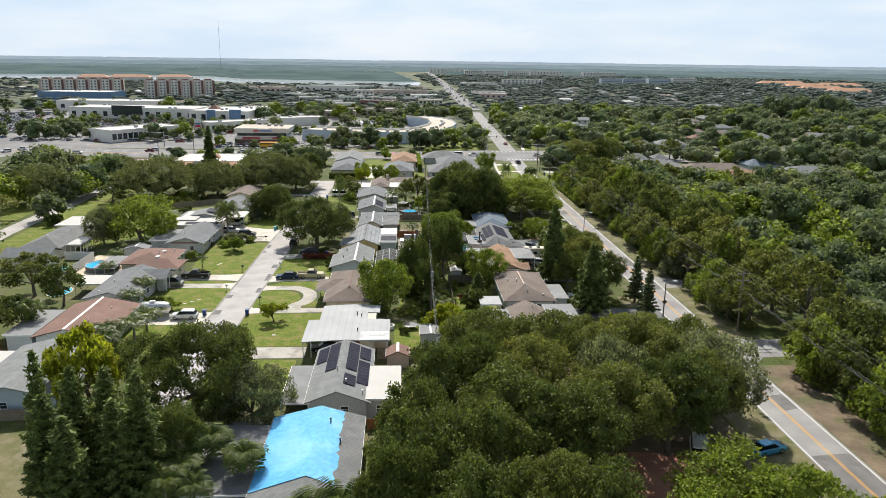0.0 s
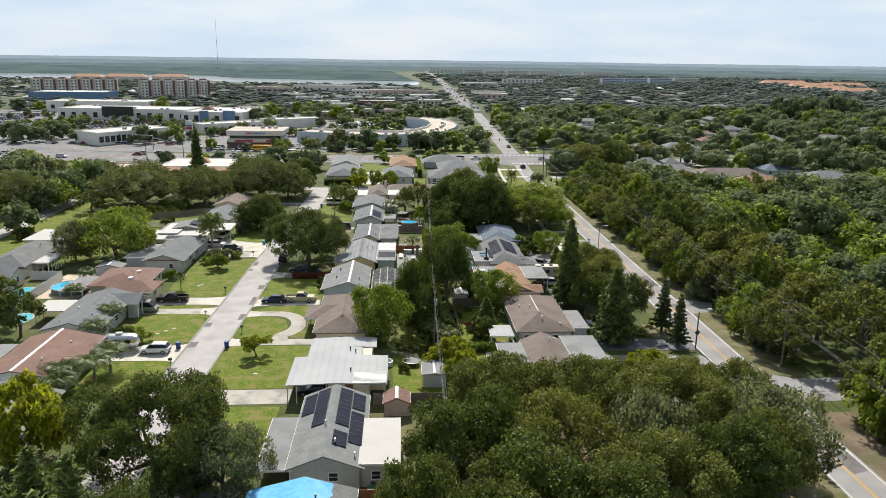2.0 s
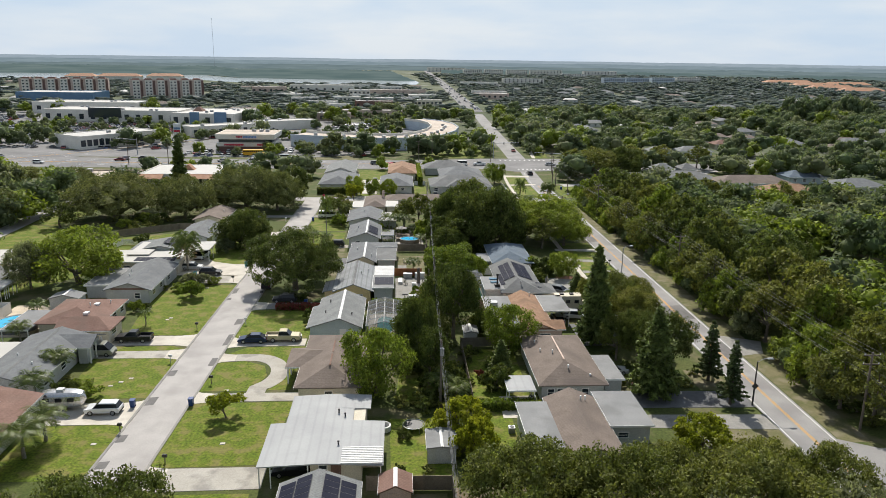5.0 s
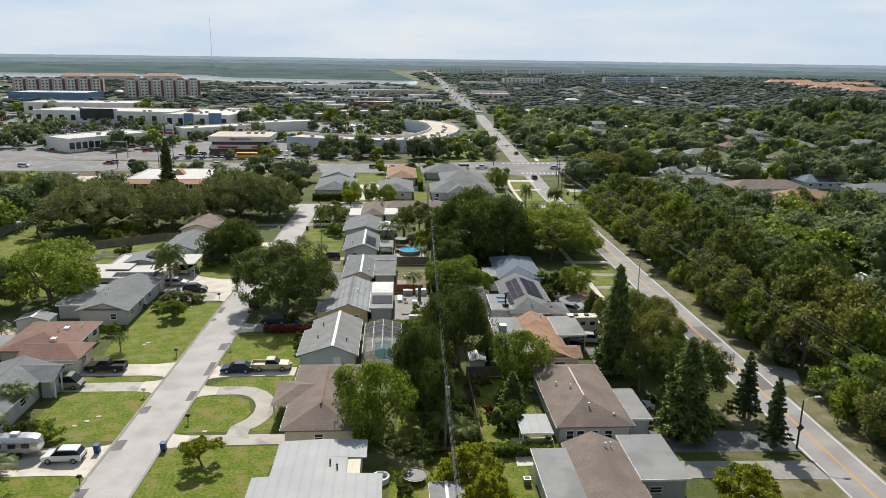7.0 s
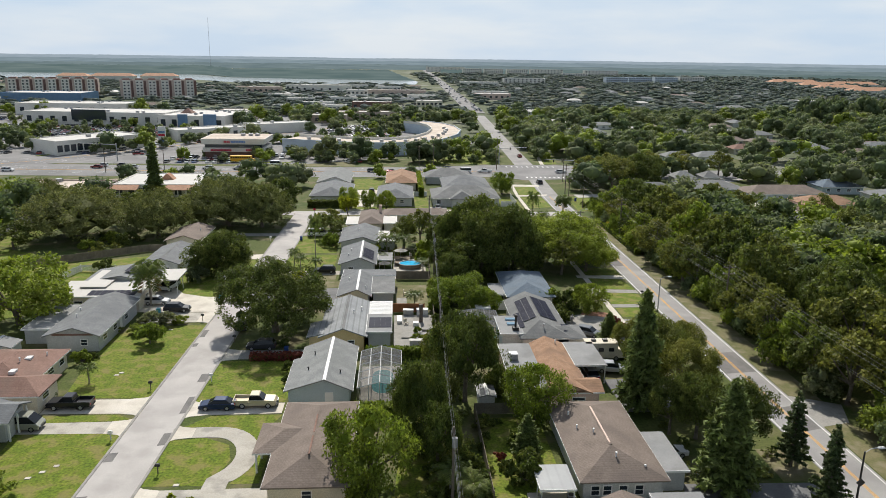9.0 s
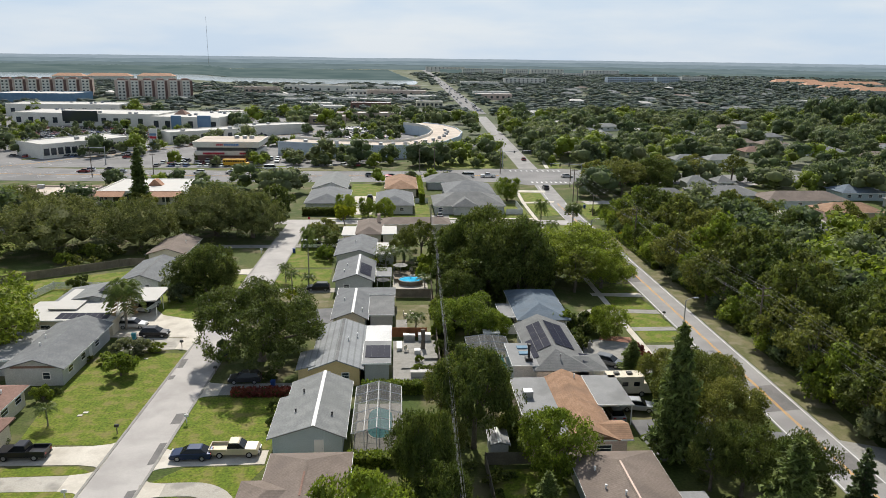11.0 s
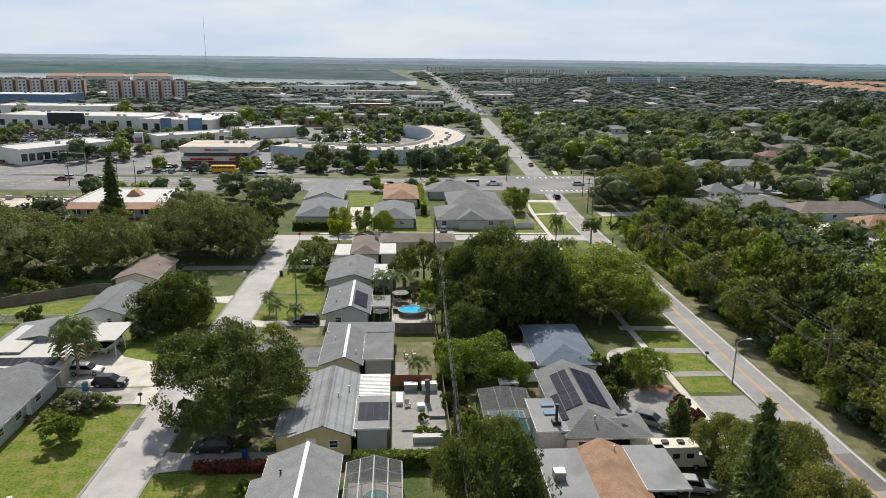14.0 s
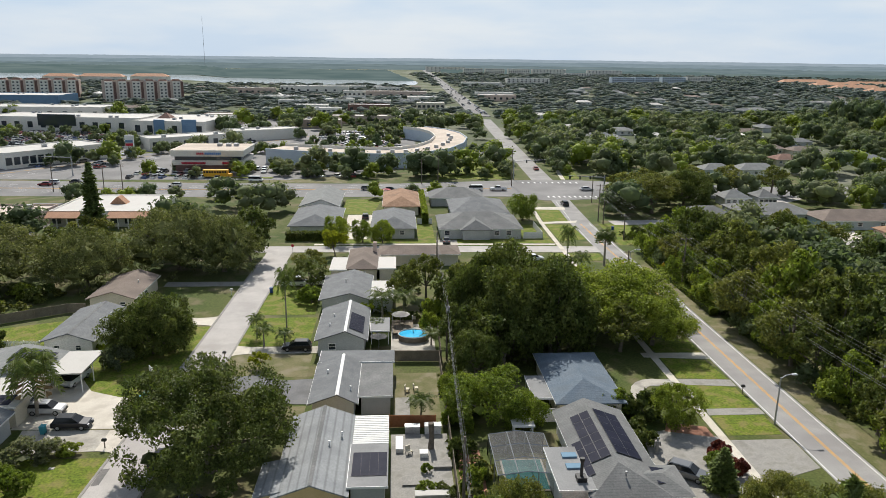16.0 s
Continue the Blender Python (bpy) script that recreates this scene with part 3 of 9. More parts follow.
# drives and walks
for pts, m, lab in (
    ([(-46, 148.0), (-33.6, 147.8), (-33.6, 152.0), (-46, 151.9)], M_PALECONC, "pale concrete driveway"),
    ([(-47, 142.8), (-33.6, 142.6), (-33.6, 145.7), (-47, 145.5)], M_CONCRETE, "concrete driveway with joints"),
    ([(-46, 121.6), (-33.6, 121.6), (-33.6, 127.6), (-46, 127.6)], M_PALECONC, "pale concrete driveway"),
    ([(-44.5, 181.2), (-33.3, 181.6), (-33.2, 186.4), (-45.5, 186.8)], M_CONCRETE, "pale concrete driveway"),
    ([(-47, 187.0), (-33.2, 186.8), (-33, 194.8), (-37, 195.5), (-41.5, 197.5), (-44.5, 202), (-48, 203)], M_PALECONC, "wide pale concrete driveway"),
    ([(-46, 222.5), (-32.4, 222.8), (-32.2, 226.2), (-46, 226.2)], M_PALECONC, "pale concrete driveway"),
    ([(-46, 244.5), (-31.5, 244.5), (-31.5, 247.5), (-46, 247.5)], M_OLDCONC, "old concrete driveway"),
    ([(-26.9, 106.4), (-15, 106.6), (-15, 111), (-26.9, 111)], M_CONCRETE, "stained concrete driveway"),
    ([(-26.9, 147.0), (-15.2, 147.2), (-15.2, 150.2), (-26.9, 150.4)], M_PALECONC, "pale concrete driveway"),
    ([(-26.8, 165), (-14, 165.2), (-14, 168.6), (-26.8, 168.6)], M_OLDCONC, "old concrete driveway"),
    ([(-26.5, 193), (-11.3, 192.5), (-11.3, 200.5), (-16, 200), (-20, 202), (-26.4, 201)], M_BLACKTOP, "dark asphalt driveway"),
    ([(-26.0, 209.8), (-11.5, 209.8), (-11.5, 212.6), (-26.0, 212.6)], M_CONCRETE, "concrete driveway"),
    ([(-24.8, 245), (-13, 245), (-13, 248), (-24.6, 248)], M_OLDCONC, "old concrete driveway"),
    ([(-22, 67), (-15.6, 67), (-15.6, 86), (-26.9, 86), (-26.9, 80)], M_BLACKTOP, "dark asphalt driveway"),
    ([(28, 170), (33, 168), (38.5, 171), (47.8, 174.5), (47.8, 181), (40, 181), (36, 184.5), (30, 183)], M_OLDCONC, "grey concrete forecourt driveway"),
    ([(35, 196.3), (40, 196.6), (47.8, 195.8), (47.8, 198.0), (40, 198.5), (36, 198.5)], M_OLDCONC, "old concrete driveway"),
    ([(38, 206.5), (47.9, 205.5), (47.9, 208), (38, 208.2)], M_PALECONC, "pale concrete driveway"),
    ([(40.3, 187.4), (47.8, 187.4), (47.8, 189.2), (40.3, 189.2)], M_OLDCONC, "old concrete driveway"),
    ([(30, 146), (36, 146), (48, 149), (48, 152), (36, 156), (29.6, 156)], M_BLACKTOP, "dark asphalt driveway"),
    ([(30, 124), (47.9, 123.6), (47.9, 128.6), (31, 129)], M_BLACKTOP, "dark asphalt driveway"),
    ([(31, 118.5), (47.9, 117.5), (47.9, 121.5), (31, 122)], M_OLDCONC, "old concrete driveway"),
    ([(-13.5, 283), (-7.5, 283), (-7, 312), (-14, 312)], M_PALECONC, "pale concrete driveway"),
    ([(9.8, 277), (15, 277), (15, 282), (9.8, 282)], M_CONCRETE, "brownish paver driveway"),
    ([(40.4, 300), (50, 301), (51, 304), (40.4, 302)], M_PALECONC, "pale concrete driveway"),
    ([(38, 320), (51, 319), (51.6, 323), (38, 324)], M_PALECONC, "pale concrete driveway"),
):
    structure("driveway", slab(snapped(pts), -0.1, 0.042), m, lab, "driveway")
structure("driveway_loop", strip([(-27.7, 142.2), (-24.6, 142.5)] + arc(-22.3, 136.7, 4.7, 92, -58, 14, 5.8) + [(-19.9, 129.4)], 2.6, -0.1, 0.046), M_CONCRETE, "curved concrete driveway loop", "driveway")
structure("driveway", slab([(-28, 127.4), (-13.7, 127.6), (-13.8, 130.1), (-27.9, 130.0)], -0.1, 0.04), M_CONCRETE, "stained concrete driveway", "driveway")
structure("driveway_loop", strip(arc(36.5, 193.5, 3.4, 200, -20, 12, 4.2), 2.0, -0.1, 0.05), M_CONCRETE, "curved concrete drive", "driveway")
for x, s, y0, y1 in ((-33.6, -1, 147.8, 152.0), (-33.6, -1, 142.6, 145.7), (-33.6, -1, 121.6, 127.6), (-33.3, -1, 181.6, 186.4), (-33.1, -1, 187.4, 194.6), (-32.3, -1, 222.8, 226.2), (-26.9, 1, 106.4, 111.0), (-26.9, 1, 147.0, 150.4), (-26.8, 1, 165.0, 168.6), (-26.9, 1, 127.4, 130.0), (-26.9, 1, 141.2, 143.6), (-26.0, 1, 209.8, 212.6)):
    x = street_edge((y0 + y1) / 2, s)
    pts = [(x, y0 - 0.9), (x + s * 0.8, y0 - 0.35), (x + s * 2.6, y0), (x + s * 2.6, y1), (x + s * 0.8, y1 + 0.35), (x, y1 + 0.9)]
    structure("driveway_apron", slab(pts if s > 0 else pts[::-1], -0.1, 0.052), M_PALECONC, "clean pale concrete driveway apron", "driveway")
structure("patio", slab([(-0.8, 168.4), (6, 168.4), (6, 184), (-0.8, 184)], -0.1, 0.05), M_OLDCONC, "pale cluttered paved patio", "patio")
structure("patio", slab([(-1.0, 206.5), (6, 206.5), (6, 222), (-1, 222)], -0.1, 0.04), M_CONCRETE, "paved pool patio", "patio")
structure("patio", slab([(-5.4, 149), (0.4, 149), (0.4, 161.7), (-5.4, 161.7)], -0.1, 0.05), M_CONCRETE, "screened pool deck", "patio")
structure("patio", slab([(-0.3, 183.0 + 6), (1.6, 189), (1.6, 194), (-0.3, 194)], -0.1, 0.05), M_OLDCONC, "small concrete patio", "patio")
structure("patio", slab([(13.4, 121.6), (18, 121.8), (18, 128), (13.6, 128)], -0.1, 0.05), M_PALECONC, "pale concrete patio slab", "patio")
structure("sand_yard", slab([(-70, 152), (-60, 152), (-60, 168), (-70, 168)], -0.1, 0.02), M_SAND, "pale sandy back yard", "yard")
structure("mulch_bed", slab([(33, 183.5), (38.6, 181.8), (38.6, 184.4), (34, 185.6)], -0.1, 0.05), M_BRICKDRIVE, "red mulch bed", "planting bed")
structure("mulch_bed", slab([(6.8, 168), (9.5, 168), (9.5, 180), (6.8, 180)], -0.1, 0.03), M_BRICKDRIVE, "bare reddish side yard", "yard")
# parking and shop forecourts
structure("parking", slab([(-420, 379), (-150, 374), (-42, 374), (-42, 640), (-420, 640)], -0.1, 0.02), M_PARKING, "wide grey asphalt round the shops", "car park")
structure("parking", slab([(-100, 374), (-40, 374), (-10, 390), (0, 395), (-8, 398), (-60, 398), (-60, 440), (-85, 440), (-105, 400)], -0.1, 0.05), M_PARKING, "grey asphalt car park", "car park")
structure("parking", slab([(-270, 440), (-185, 470), (-135, 470), (-110, 520), (-110, 548), (-230, 545), (-280, 600), (-330, 600)], -0.1, 0.05), M_PARKING, "large asphalt car park of the shops", "car park")
structure("parking", slab([(-45, 440), (0, 440), (10, 470), (10, 560), (-50, 560)], -0.1, 0.05), M_PARKING, "asphalt car park", "car park")
structure("parking", slab([(-12, 397), (10, 404), (40, 440), (44, 470), (40, 470), (34, 440), (6, 410), (-14, 402)], -0.1, 0.055), M_PARKING, "asphalt service drive", "car park")
structure("parking", slab([(-110, 280), (-92, 280), (-92, 330), (-110, 330)], -0.1, 0.05), M_PARKING, "asphalt car park", "car park")
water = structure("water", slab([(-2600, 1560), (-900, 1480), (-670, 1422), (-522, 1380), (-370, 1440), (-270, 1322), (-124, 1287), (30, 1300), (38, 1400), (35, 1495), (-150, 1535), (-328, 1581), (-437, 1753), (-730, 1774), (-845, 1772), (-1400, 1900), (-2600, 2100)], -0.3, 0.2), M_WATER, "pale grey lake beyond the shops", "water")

# backdrop: glowing wooded horizon rings far behind the rest, haze painted into their colours
def far_ring(radius, top, rough, lo, hi, name, label, a0=-100, a1=100, shore=None):
    bd = bmesh.new()
    rows = []
    for i in range(721):
        a = radians(a0 + (a1 - a0) * i / 720)
        far = float(np.interp(math.degrees(a), *shore)) if shore else radius
        x, y = far * math.sin(a), far * math.cos(a)
        z = top * (min(1.0, (720 - i) / 14) if shore else 1.0) + rough * noise.noise((i * 0.05, radius, 0)) + 0.6 * rough * noise.noise((i * 0.7, 3, radius))
        rows.append([bd.verts.new((x, y, -2)), bd.verts.new((x, y, z))])
    for p, q in zip(rows, rows[1:]):
        bd.faces.new((p[0], q[0], q[1], p[1]))
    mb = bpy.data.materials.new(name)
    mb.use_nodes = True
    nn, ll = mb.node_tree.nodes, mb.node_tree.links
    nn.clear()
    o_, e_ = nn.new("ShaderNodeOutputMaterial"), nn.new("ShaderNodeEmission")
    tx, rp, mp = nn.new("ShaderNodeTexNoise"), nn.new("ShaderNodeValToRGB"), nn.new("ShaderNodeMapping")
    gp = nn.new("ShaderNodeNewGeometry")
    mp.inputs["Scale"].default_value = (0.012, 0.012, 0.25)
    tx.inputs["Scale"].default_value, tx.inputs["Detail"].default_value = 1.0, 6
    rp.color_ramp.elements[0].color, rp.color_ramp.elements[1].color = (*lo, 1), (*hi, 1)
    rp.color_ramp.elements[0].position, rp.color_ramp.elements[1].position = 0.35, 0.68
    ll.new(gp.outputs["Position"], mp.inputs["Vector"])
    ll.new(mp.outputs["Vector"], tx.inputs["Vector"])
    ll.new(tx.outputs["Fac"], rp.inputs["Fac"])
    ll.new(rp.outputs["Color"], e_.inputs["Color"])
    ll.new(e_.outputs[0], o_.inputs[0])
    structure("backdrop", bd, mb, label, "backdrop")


far_ring(4400, 33, 3, (0.27, 0.335, 0.39), (0.33, 0.395, 0.45), "distant_woods_haze", "pale hazy wooded horizon")
far_ring(3300, 25, 3, (0.185, 0.245, 0.28), (0.25, 0.315, 0.35), "far_woods_haze", "hazy far woods in painted blue-green haze")
far_ring(2650, 17, 4, (0.135, 0.185, 0.2), (0.19, 0.245, 0.255), "nearer_woods_haze", "far woods in painted blue-green haze")
far_ring(1930, 19, 4, (0.1, 0.148, 0.148), (0.155, 0.205, 0.2), "lakeside_woods_haze", "woods beyond the lake in painted blue-green haze", -100, 1.3, ((-100, -25.5, -22.4, -13.6, -11.5, -5.6, 1.3), (2300, 1972, 1928, 1815, 1625, 1550, 1503)))
far_ring(2150, 12, 5, (0.1, 0.148, 0.148), (0.155, 0.205, 0.2), "eastern_woods_haze", "far woods in painted blue-green haze", 3.2, 100)

# ---------------------------------------------------------------- houses
CACHE = {}


def window_mesh(w, h):
    """Frame and pane of a window that faces -y, its middle at the origin."""
    if (w, h) not in CACHE:
        t = 0.09
        fr = boxes((-w / 2, w / 2, -0.06, 0.02, h / 2 - t, h / 2), (-w / 2, w / 2, -0.10, 0.02, -h / 2, -h / 2 + t), (-w / 2, -w / 2 + t, -0.06, 0.02, -h / 2 + t, h / 2 - t), (w / 2 - t, w / 2, -0.06, 0.02, -h / 2 + t, h / 2 - t), (-w / 2 + t, w / 2 - t, -0.05, 0.02, -0.03, 0.03))
        pn = boxes((-w / 2 + t, w / 2 - t, -0.025, 0.015, -h / 2 + t, h / 2 - t))
        CACHE[w, h] = mesh_of(fr, "window"), mesh_of(pn, "pane")
        CACHE[w, h][0].materials.append(M_TRIM)
        CACHE[w, h][1].materials.append(M_GLASS)
    return CACHE[w, h]


TURN = {"S": 0, "E": 90, "N": 180, "W": 270}


def window(parent, face, box4, u, z, w=1.2, h=1.1, kind="window"):
    """A window on one face of the wall box (x0, x1, y0, y1); u: place along the face, 0 to 1."""
    x0, x1, y0, y1 = box4
    fr, pn = window_mesh(w, h)
    x, y = {"S": (x0 + (x1 - x0) * u, y0), "N": (x0 + (x1 - x0) * u, y1), "E": (x1, y0 + (y1 - y0) * u), "W": (x0, y0 + (y1 - y0) * u)}[face]
    ob = part(kind, fr, M_TRIM, parent)
    ob.matrix_basis = pose(x, y, z, 0, 0, TURN[face])
    part("pane", pn, M_GLASS, ob)
    return ob


def door(parent, face, box4, u, w=0.95, h=2.05, m=None, name="door"):
    x0, x1, y0, y1 = box4
    x, y = {"S": (x0 + (x1 - x0) * u, y0), "N": (x0 + (x1 - x0) * u, y1), "E": (x1, y0 + (y1 - y0) * u), "W": (x0, y0 + (y1 - y0) * u)}[face]
    ob = part(name, boxes((-w / 2, w / 2, -0.05, 0.03, 0.02, h), (-w / 2 - 0.08, -w / 2, -0.07, 0.03, 0.0, h + 0.08), (w / 2, w / 2 + 0.08, -0.07, 0.03, 0.0, h + 0.08), (-w / 2, w / 2, -0.07, 0.03, h, h + 0.08)), m or M_TRIM, parent)
    ob.matrix_basis = pose(x, y, 0.1, 0, 0, TURN[face])
    hd = part("door_handle", boxes((w / 2 - 0.14, w / 2 - 0.06, -0.1, -0.05, 0.95, 1.02)), M_STEEL, ob)
    return ob


def slope_plate(bm, a, b, c, d, t=0.16):
    """A roof plate with the corners a, b, c, d on top and the thickness t below."""
    hi = [bm.verts.new(p) for p in (a, b, c, d)]
    lo = [bm.verts.new((p[0], p[1], p[2] - t)) for p in (a, b, c, d)]
    bm.faces.new(hi)
    bm.faces.new(lo[::-1])
    for i in range(4):
        bm.faces.new((lo[i], lo[(i + 1) % 4], hi[(i + 1) % 4], hi[i]))


def pitched(parent, x0, x1, y0, y1, style, m, eave=2.7, top=4.2, rx=None, hips=4.0, cap=None, far_hip=True, near_hip=True, wall=None, over=0.55, axis="y", label=""):
    """A pitched roof over the rectangle, with the walls under it. axis: the ridge's direction."""
    if axis == "x":
        sub = (y0, y1, x0, x1)
    else:
        sub = (x0, x1, y0, y1)
    u0, u1, v0, v1 = sub
    rx = (u0 + u1) / 2 if rx is None else rx
    P = (lambda u, v, z: (u, v, z)) if axis == "y" else (lambda u, v, z: (v, u, z))
    bm = bmesh.new()
    if style == "gable":
        slope_plate(bm, P(u0, v0, eave), P(rx, v0, top), P(rx, v1, top), P(u0, v1, eave))
        slope_plate(bm, P(rx, v0, top), P(u1, v0, eave), P(u1, v1, eave), P(rx, v1, top))
        r0, r1 = v0, v1
    else:
        r0 = v0 + (hips if near_hip else 0)
        r1 = v1 - (hips if far_hip else 0)
        e = [bm.verts.new(P(*q)) for q in ((u0, v0, eave), (u1, v0, eave), (u1, v1, eave), (u0, v1, eave))]
        lo = [bm.verts.new(P(q[0], q[1], eave - 0.16)) for q in ((u0, v0), (u1, v0), (u1, v1), (u0, v1))]
        ra, rb = bm.verts.new(P(rx, r0, top)), bm.verts.new(P(rx, r1, top))
        bm.faces.new((e[0], e[1], ra))
        bm.faces.new((e[1], e[2], rb, ra))
        bm.faces.new((e[2], e[3], rb))
        bm.faces.new((e[3], e[0], ra, rb))
        bm.faces.new(lo[::-1])
        for i in range(4):
            bm.faces.new((lo[i], lo[(i + 1) % 4], e[(i + 1) % 4], e[i]))
    bmesh.ops.recalc_face_normals(bm, faces=bm.faces)
    part("roof", bm, m, parent, label)
    if cap:
        bm = bmesh.new()
        slope_plate(bm, P(rx - 0.22, r0, top - 0.04), P(rx, r0, top + 0.05), P(rx, r1, top + 0.05), P(rx - 0.22, r1, top - 0.04), 0.04)
        slope_plate(bm, P(rx, r0, top + 0.05), P(rx + 0.22, r0, top - 0.04), P(rx + 0.22, r1, top - 0.04), P(rx, r1, top + 0.05), 0.04)
        bmesh.ops.recalc_face_normals(bm, faces=bm.faces)
        part("ridge_cap", bm, cap, parent, "roof ridge cap")
    # fascia boards along the eaves
    for u in (u0, u1):
        a, b = P(u - 0.03, v0, eave - 0.2), P(u + 0.03, v1, eave - 0.02)
        part("fascia", boxes((min(a[0], b[0]), max(a[0], b[0]), min(a[1], b[1]), max(a[1], b[1]), a[2], b[2])), M_TRIM, parent)
    if wall:
        w0, w1, s0, s1 = u0 + over, u1 - over, v0 + over, v1 - over
        bm = bmesh.new()
        a, b = P(w0, s0, 0), P(w1, s1, eave - 0.05)
        box(bm, min(a[0], b[0]), max(a[0], b[0]), min(a[1], b[1]), max(a[1], b[1]), -0.05, eave - 0.05)
        if style == "gable":
            k = (top - eave) / max(rx - u0, 0.1)
            zt = top - 0.2
            q = [P(w0, s0, eave - 0.05), P(w1, s0, eave - 0.05), P(rx, s0, zt), P(w0, s1, eave - 0.05), P(w1, s1, eave - 0.05), P(rx, s1, zt)]
            v = [bm.verts.new(p) for p in q]
            for f in ((0, 1, 2), (5, 4, 3), (0, 2, 5, 3), (1, 4, 5, 2)):
                bm.faces.new([v[i] for i in f])
        bmesh.ops.recalc_face_normals(bm, faces=bm.faces)
        part("wall", bm, wall, parent)
        a, b = P(w0, s0, 0), P(w1, s1, 0)
        return (min(a[0], b[0]), max(a[0], b[0]), min(a[1], b[1]), max(a[1], b[1]))


def flat_roof(parent, x0, x1, y0, y1, z, m, wall=None, over=0.35, posts=False, t=0.2, label="", tilt=0.0):
    """A flat or slightly tilted roof on walls or posts."""
    bm = bmesh.new()
    slope_plate(bm, (x0, y0, z), (x1, y0, z + tilt), (x1, y1, z + tilt), (x0, y1, z), t)
    part("flat_roof", bm, m, parent, label)
    if not tilt:
        part("fascia", boxes((x0 - 0.03, x1 + 0.03, y0 - 0.05, y0, z - t - 0.03, z + 0.02)), M_TRIM, parent)
        part("fascia", boxes((x0 - 0.05, x0, y0, y1, z - t - 0.03, z + 0.02)), M_TRIM, parent)
    if wall:
        part("wall", boxes((x0 + over, x1 - over, y0 + over, y1 - over, -0.05, z - t + 0.02)), wall, parent)
    if posts:
        for px_ in (x0 + 0.2, x1 - 0.2):
            for py_ in (y0 + 0.2, (y0 + y1) / 2, y1 - 0.2):
                part("post", boxes((px_ - 0.06, px_ + 0.06, py_ - 0.06, py_ + 0.06, 0, z - t)), M_TRIM, parent)
    return (x0 + over, x1 - over, y0 + over, y1 - over)


def roof_vents(parent, spots, m=None):
    """Short vent pipes; spots: x, y, z of the roof there."""
    for x, y, z in spots:
        bm = bmesh.new()
        tube(bm, (x, y, z - 0.1), (x, y, z + 0.35), 0.09, n=8)
        tube(bm, (x, y, z + 0.35), (x, y, z + 0.45), 0.15, 0.12, n=8)
        part("vent_pipe", bm, m or M_TRIM, parent)


def panel_mesh(w, l):
    key = ("panel", w, l)
    if key not in CACHE:
        fr = mesh_of(boxes((-w / 2, w / 2, -l / 2, l / 2, 0.0, 0.035)), "solar_panel")
        fr.materials.append(M_SOLARFRAME)
        ce = mesh_of(boxes((-w / 2 + 0.03, w / 2 - 0.03, -l / 2 + 0.03, l / 2 - 0.03, 0.03, 0.045)), "cell_sheet")
        ce.materials.append(M_SOLAR)
        CACHE[key] = fr, ce
    return CACHE[key]


def solar_field(parent, rx, top, ex, eave, s0, n_col, y0, y1, w=1.65, l=1.02):
    """Solar panels on the slope from the ridge (rx, top) to the eave (ex, eave); s0: metres down the slope from the ridge."""
    run, fall = ex - rx, top - eave
    length = math.hypot(run, fall)
    ang = math.degrees(math.atan2(fall, abs(run))) * (1 if run > 0 else -1)
    fr, ce = panel_mesh(w, l)
    rows = max(int(round((y1 - y0) / (l + 0.02))), 1)
    for c in range(n_col):
        s = s0 + (c + 0.5) * (w + 0.03)
        x, z = rx + run * s / length, top - fall * s / length
        for r in range(rows):
            ob = part("solar_panel", fr, M_SOLARFRAME, parent)
            ob.matrix_basis = pose(x, y0 + (r + 0.5) * (l + 0.02), z + 0.1, 0, ang, 0)
            part("cell_sheet", ce, M_SOLAR, ob)


def house_at(label, cat="house"):
    return thing("house", 0, 0, 0, label, cat, "houses along the street")


def based(ob, x, y):
    """Moves the thing's origin to its base without moving its parts."""
    ob.matrix_basis = pose(x, y, 0)
    for c in ob.children:
        c.matrix_basis = pose(-x, -y, 0) @ c.matrix_basis


def ac_unit(x, y, z=0.0, s=0.8):
    a = thing("air_conditioner", x, y, z, "grey metal air conditioning unit", "air conditioner")
    part("cabinet", boxes((-s / 2, s / 2, -s / 2, s / 2, 0.03, s * 0.95)), M_STEEL, a)
    bm = bmesh.new()
    tube(bm, (0, 0, s * 0.95), (0, 0, s * 0.98), s * 0.38, n=12)
    part("fan_grille", bm, M_DARKMETAL, a)


# west side of the street
h = house_at("light blue house with a pale grey shingle gable roof")
b = pitched(h, -56.5, -43.5, 88, 106, "gable", M_SHINGLE_W, top=4.3, rx=-50, wall=M_STUCCO_B)
window(h, "S", b, 0.45, 1.5, 1.0, 1.0)
window(h, "E", b, 0.3, 1.5), window(h, "E", b, 0.7, 1.5)
door(h, "E", b, 0.5)
flat_roof(h, -62, -56.5, 98, 104.5, 2.5, M_FLATWHITE, M_STUCCO_B)
based(h, -50, 97)

h = house_at("white house with a red-brown shingle roof and white ridge")
b = pitched(h, -57, -45.6, 109.3, 125.3, "gable", M_SHINGLE_RED, top=4.0, rx=-52, cap=M_TRIM, wall=M_WHITE)
window(h, "E", b, 0.2, 1.5), window(h, "E", b, 0.75, 1.5, 2.0, 1.1), window(h, "S", b, 0.6, 1.5)
door(h, "E", b, 0.5)
flat_roof(h, -61.5, -57, 110, 122, 2.8, M_FLATGREY, M_WHITE)
roof_vents(h, ((-49, 121, 3.2), (-50, 114, 3.5)))
based(h, -52, 117)

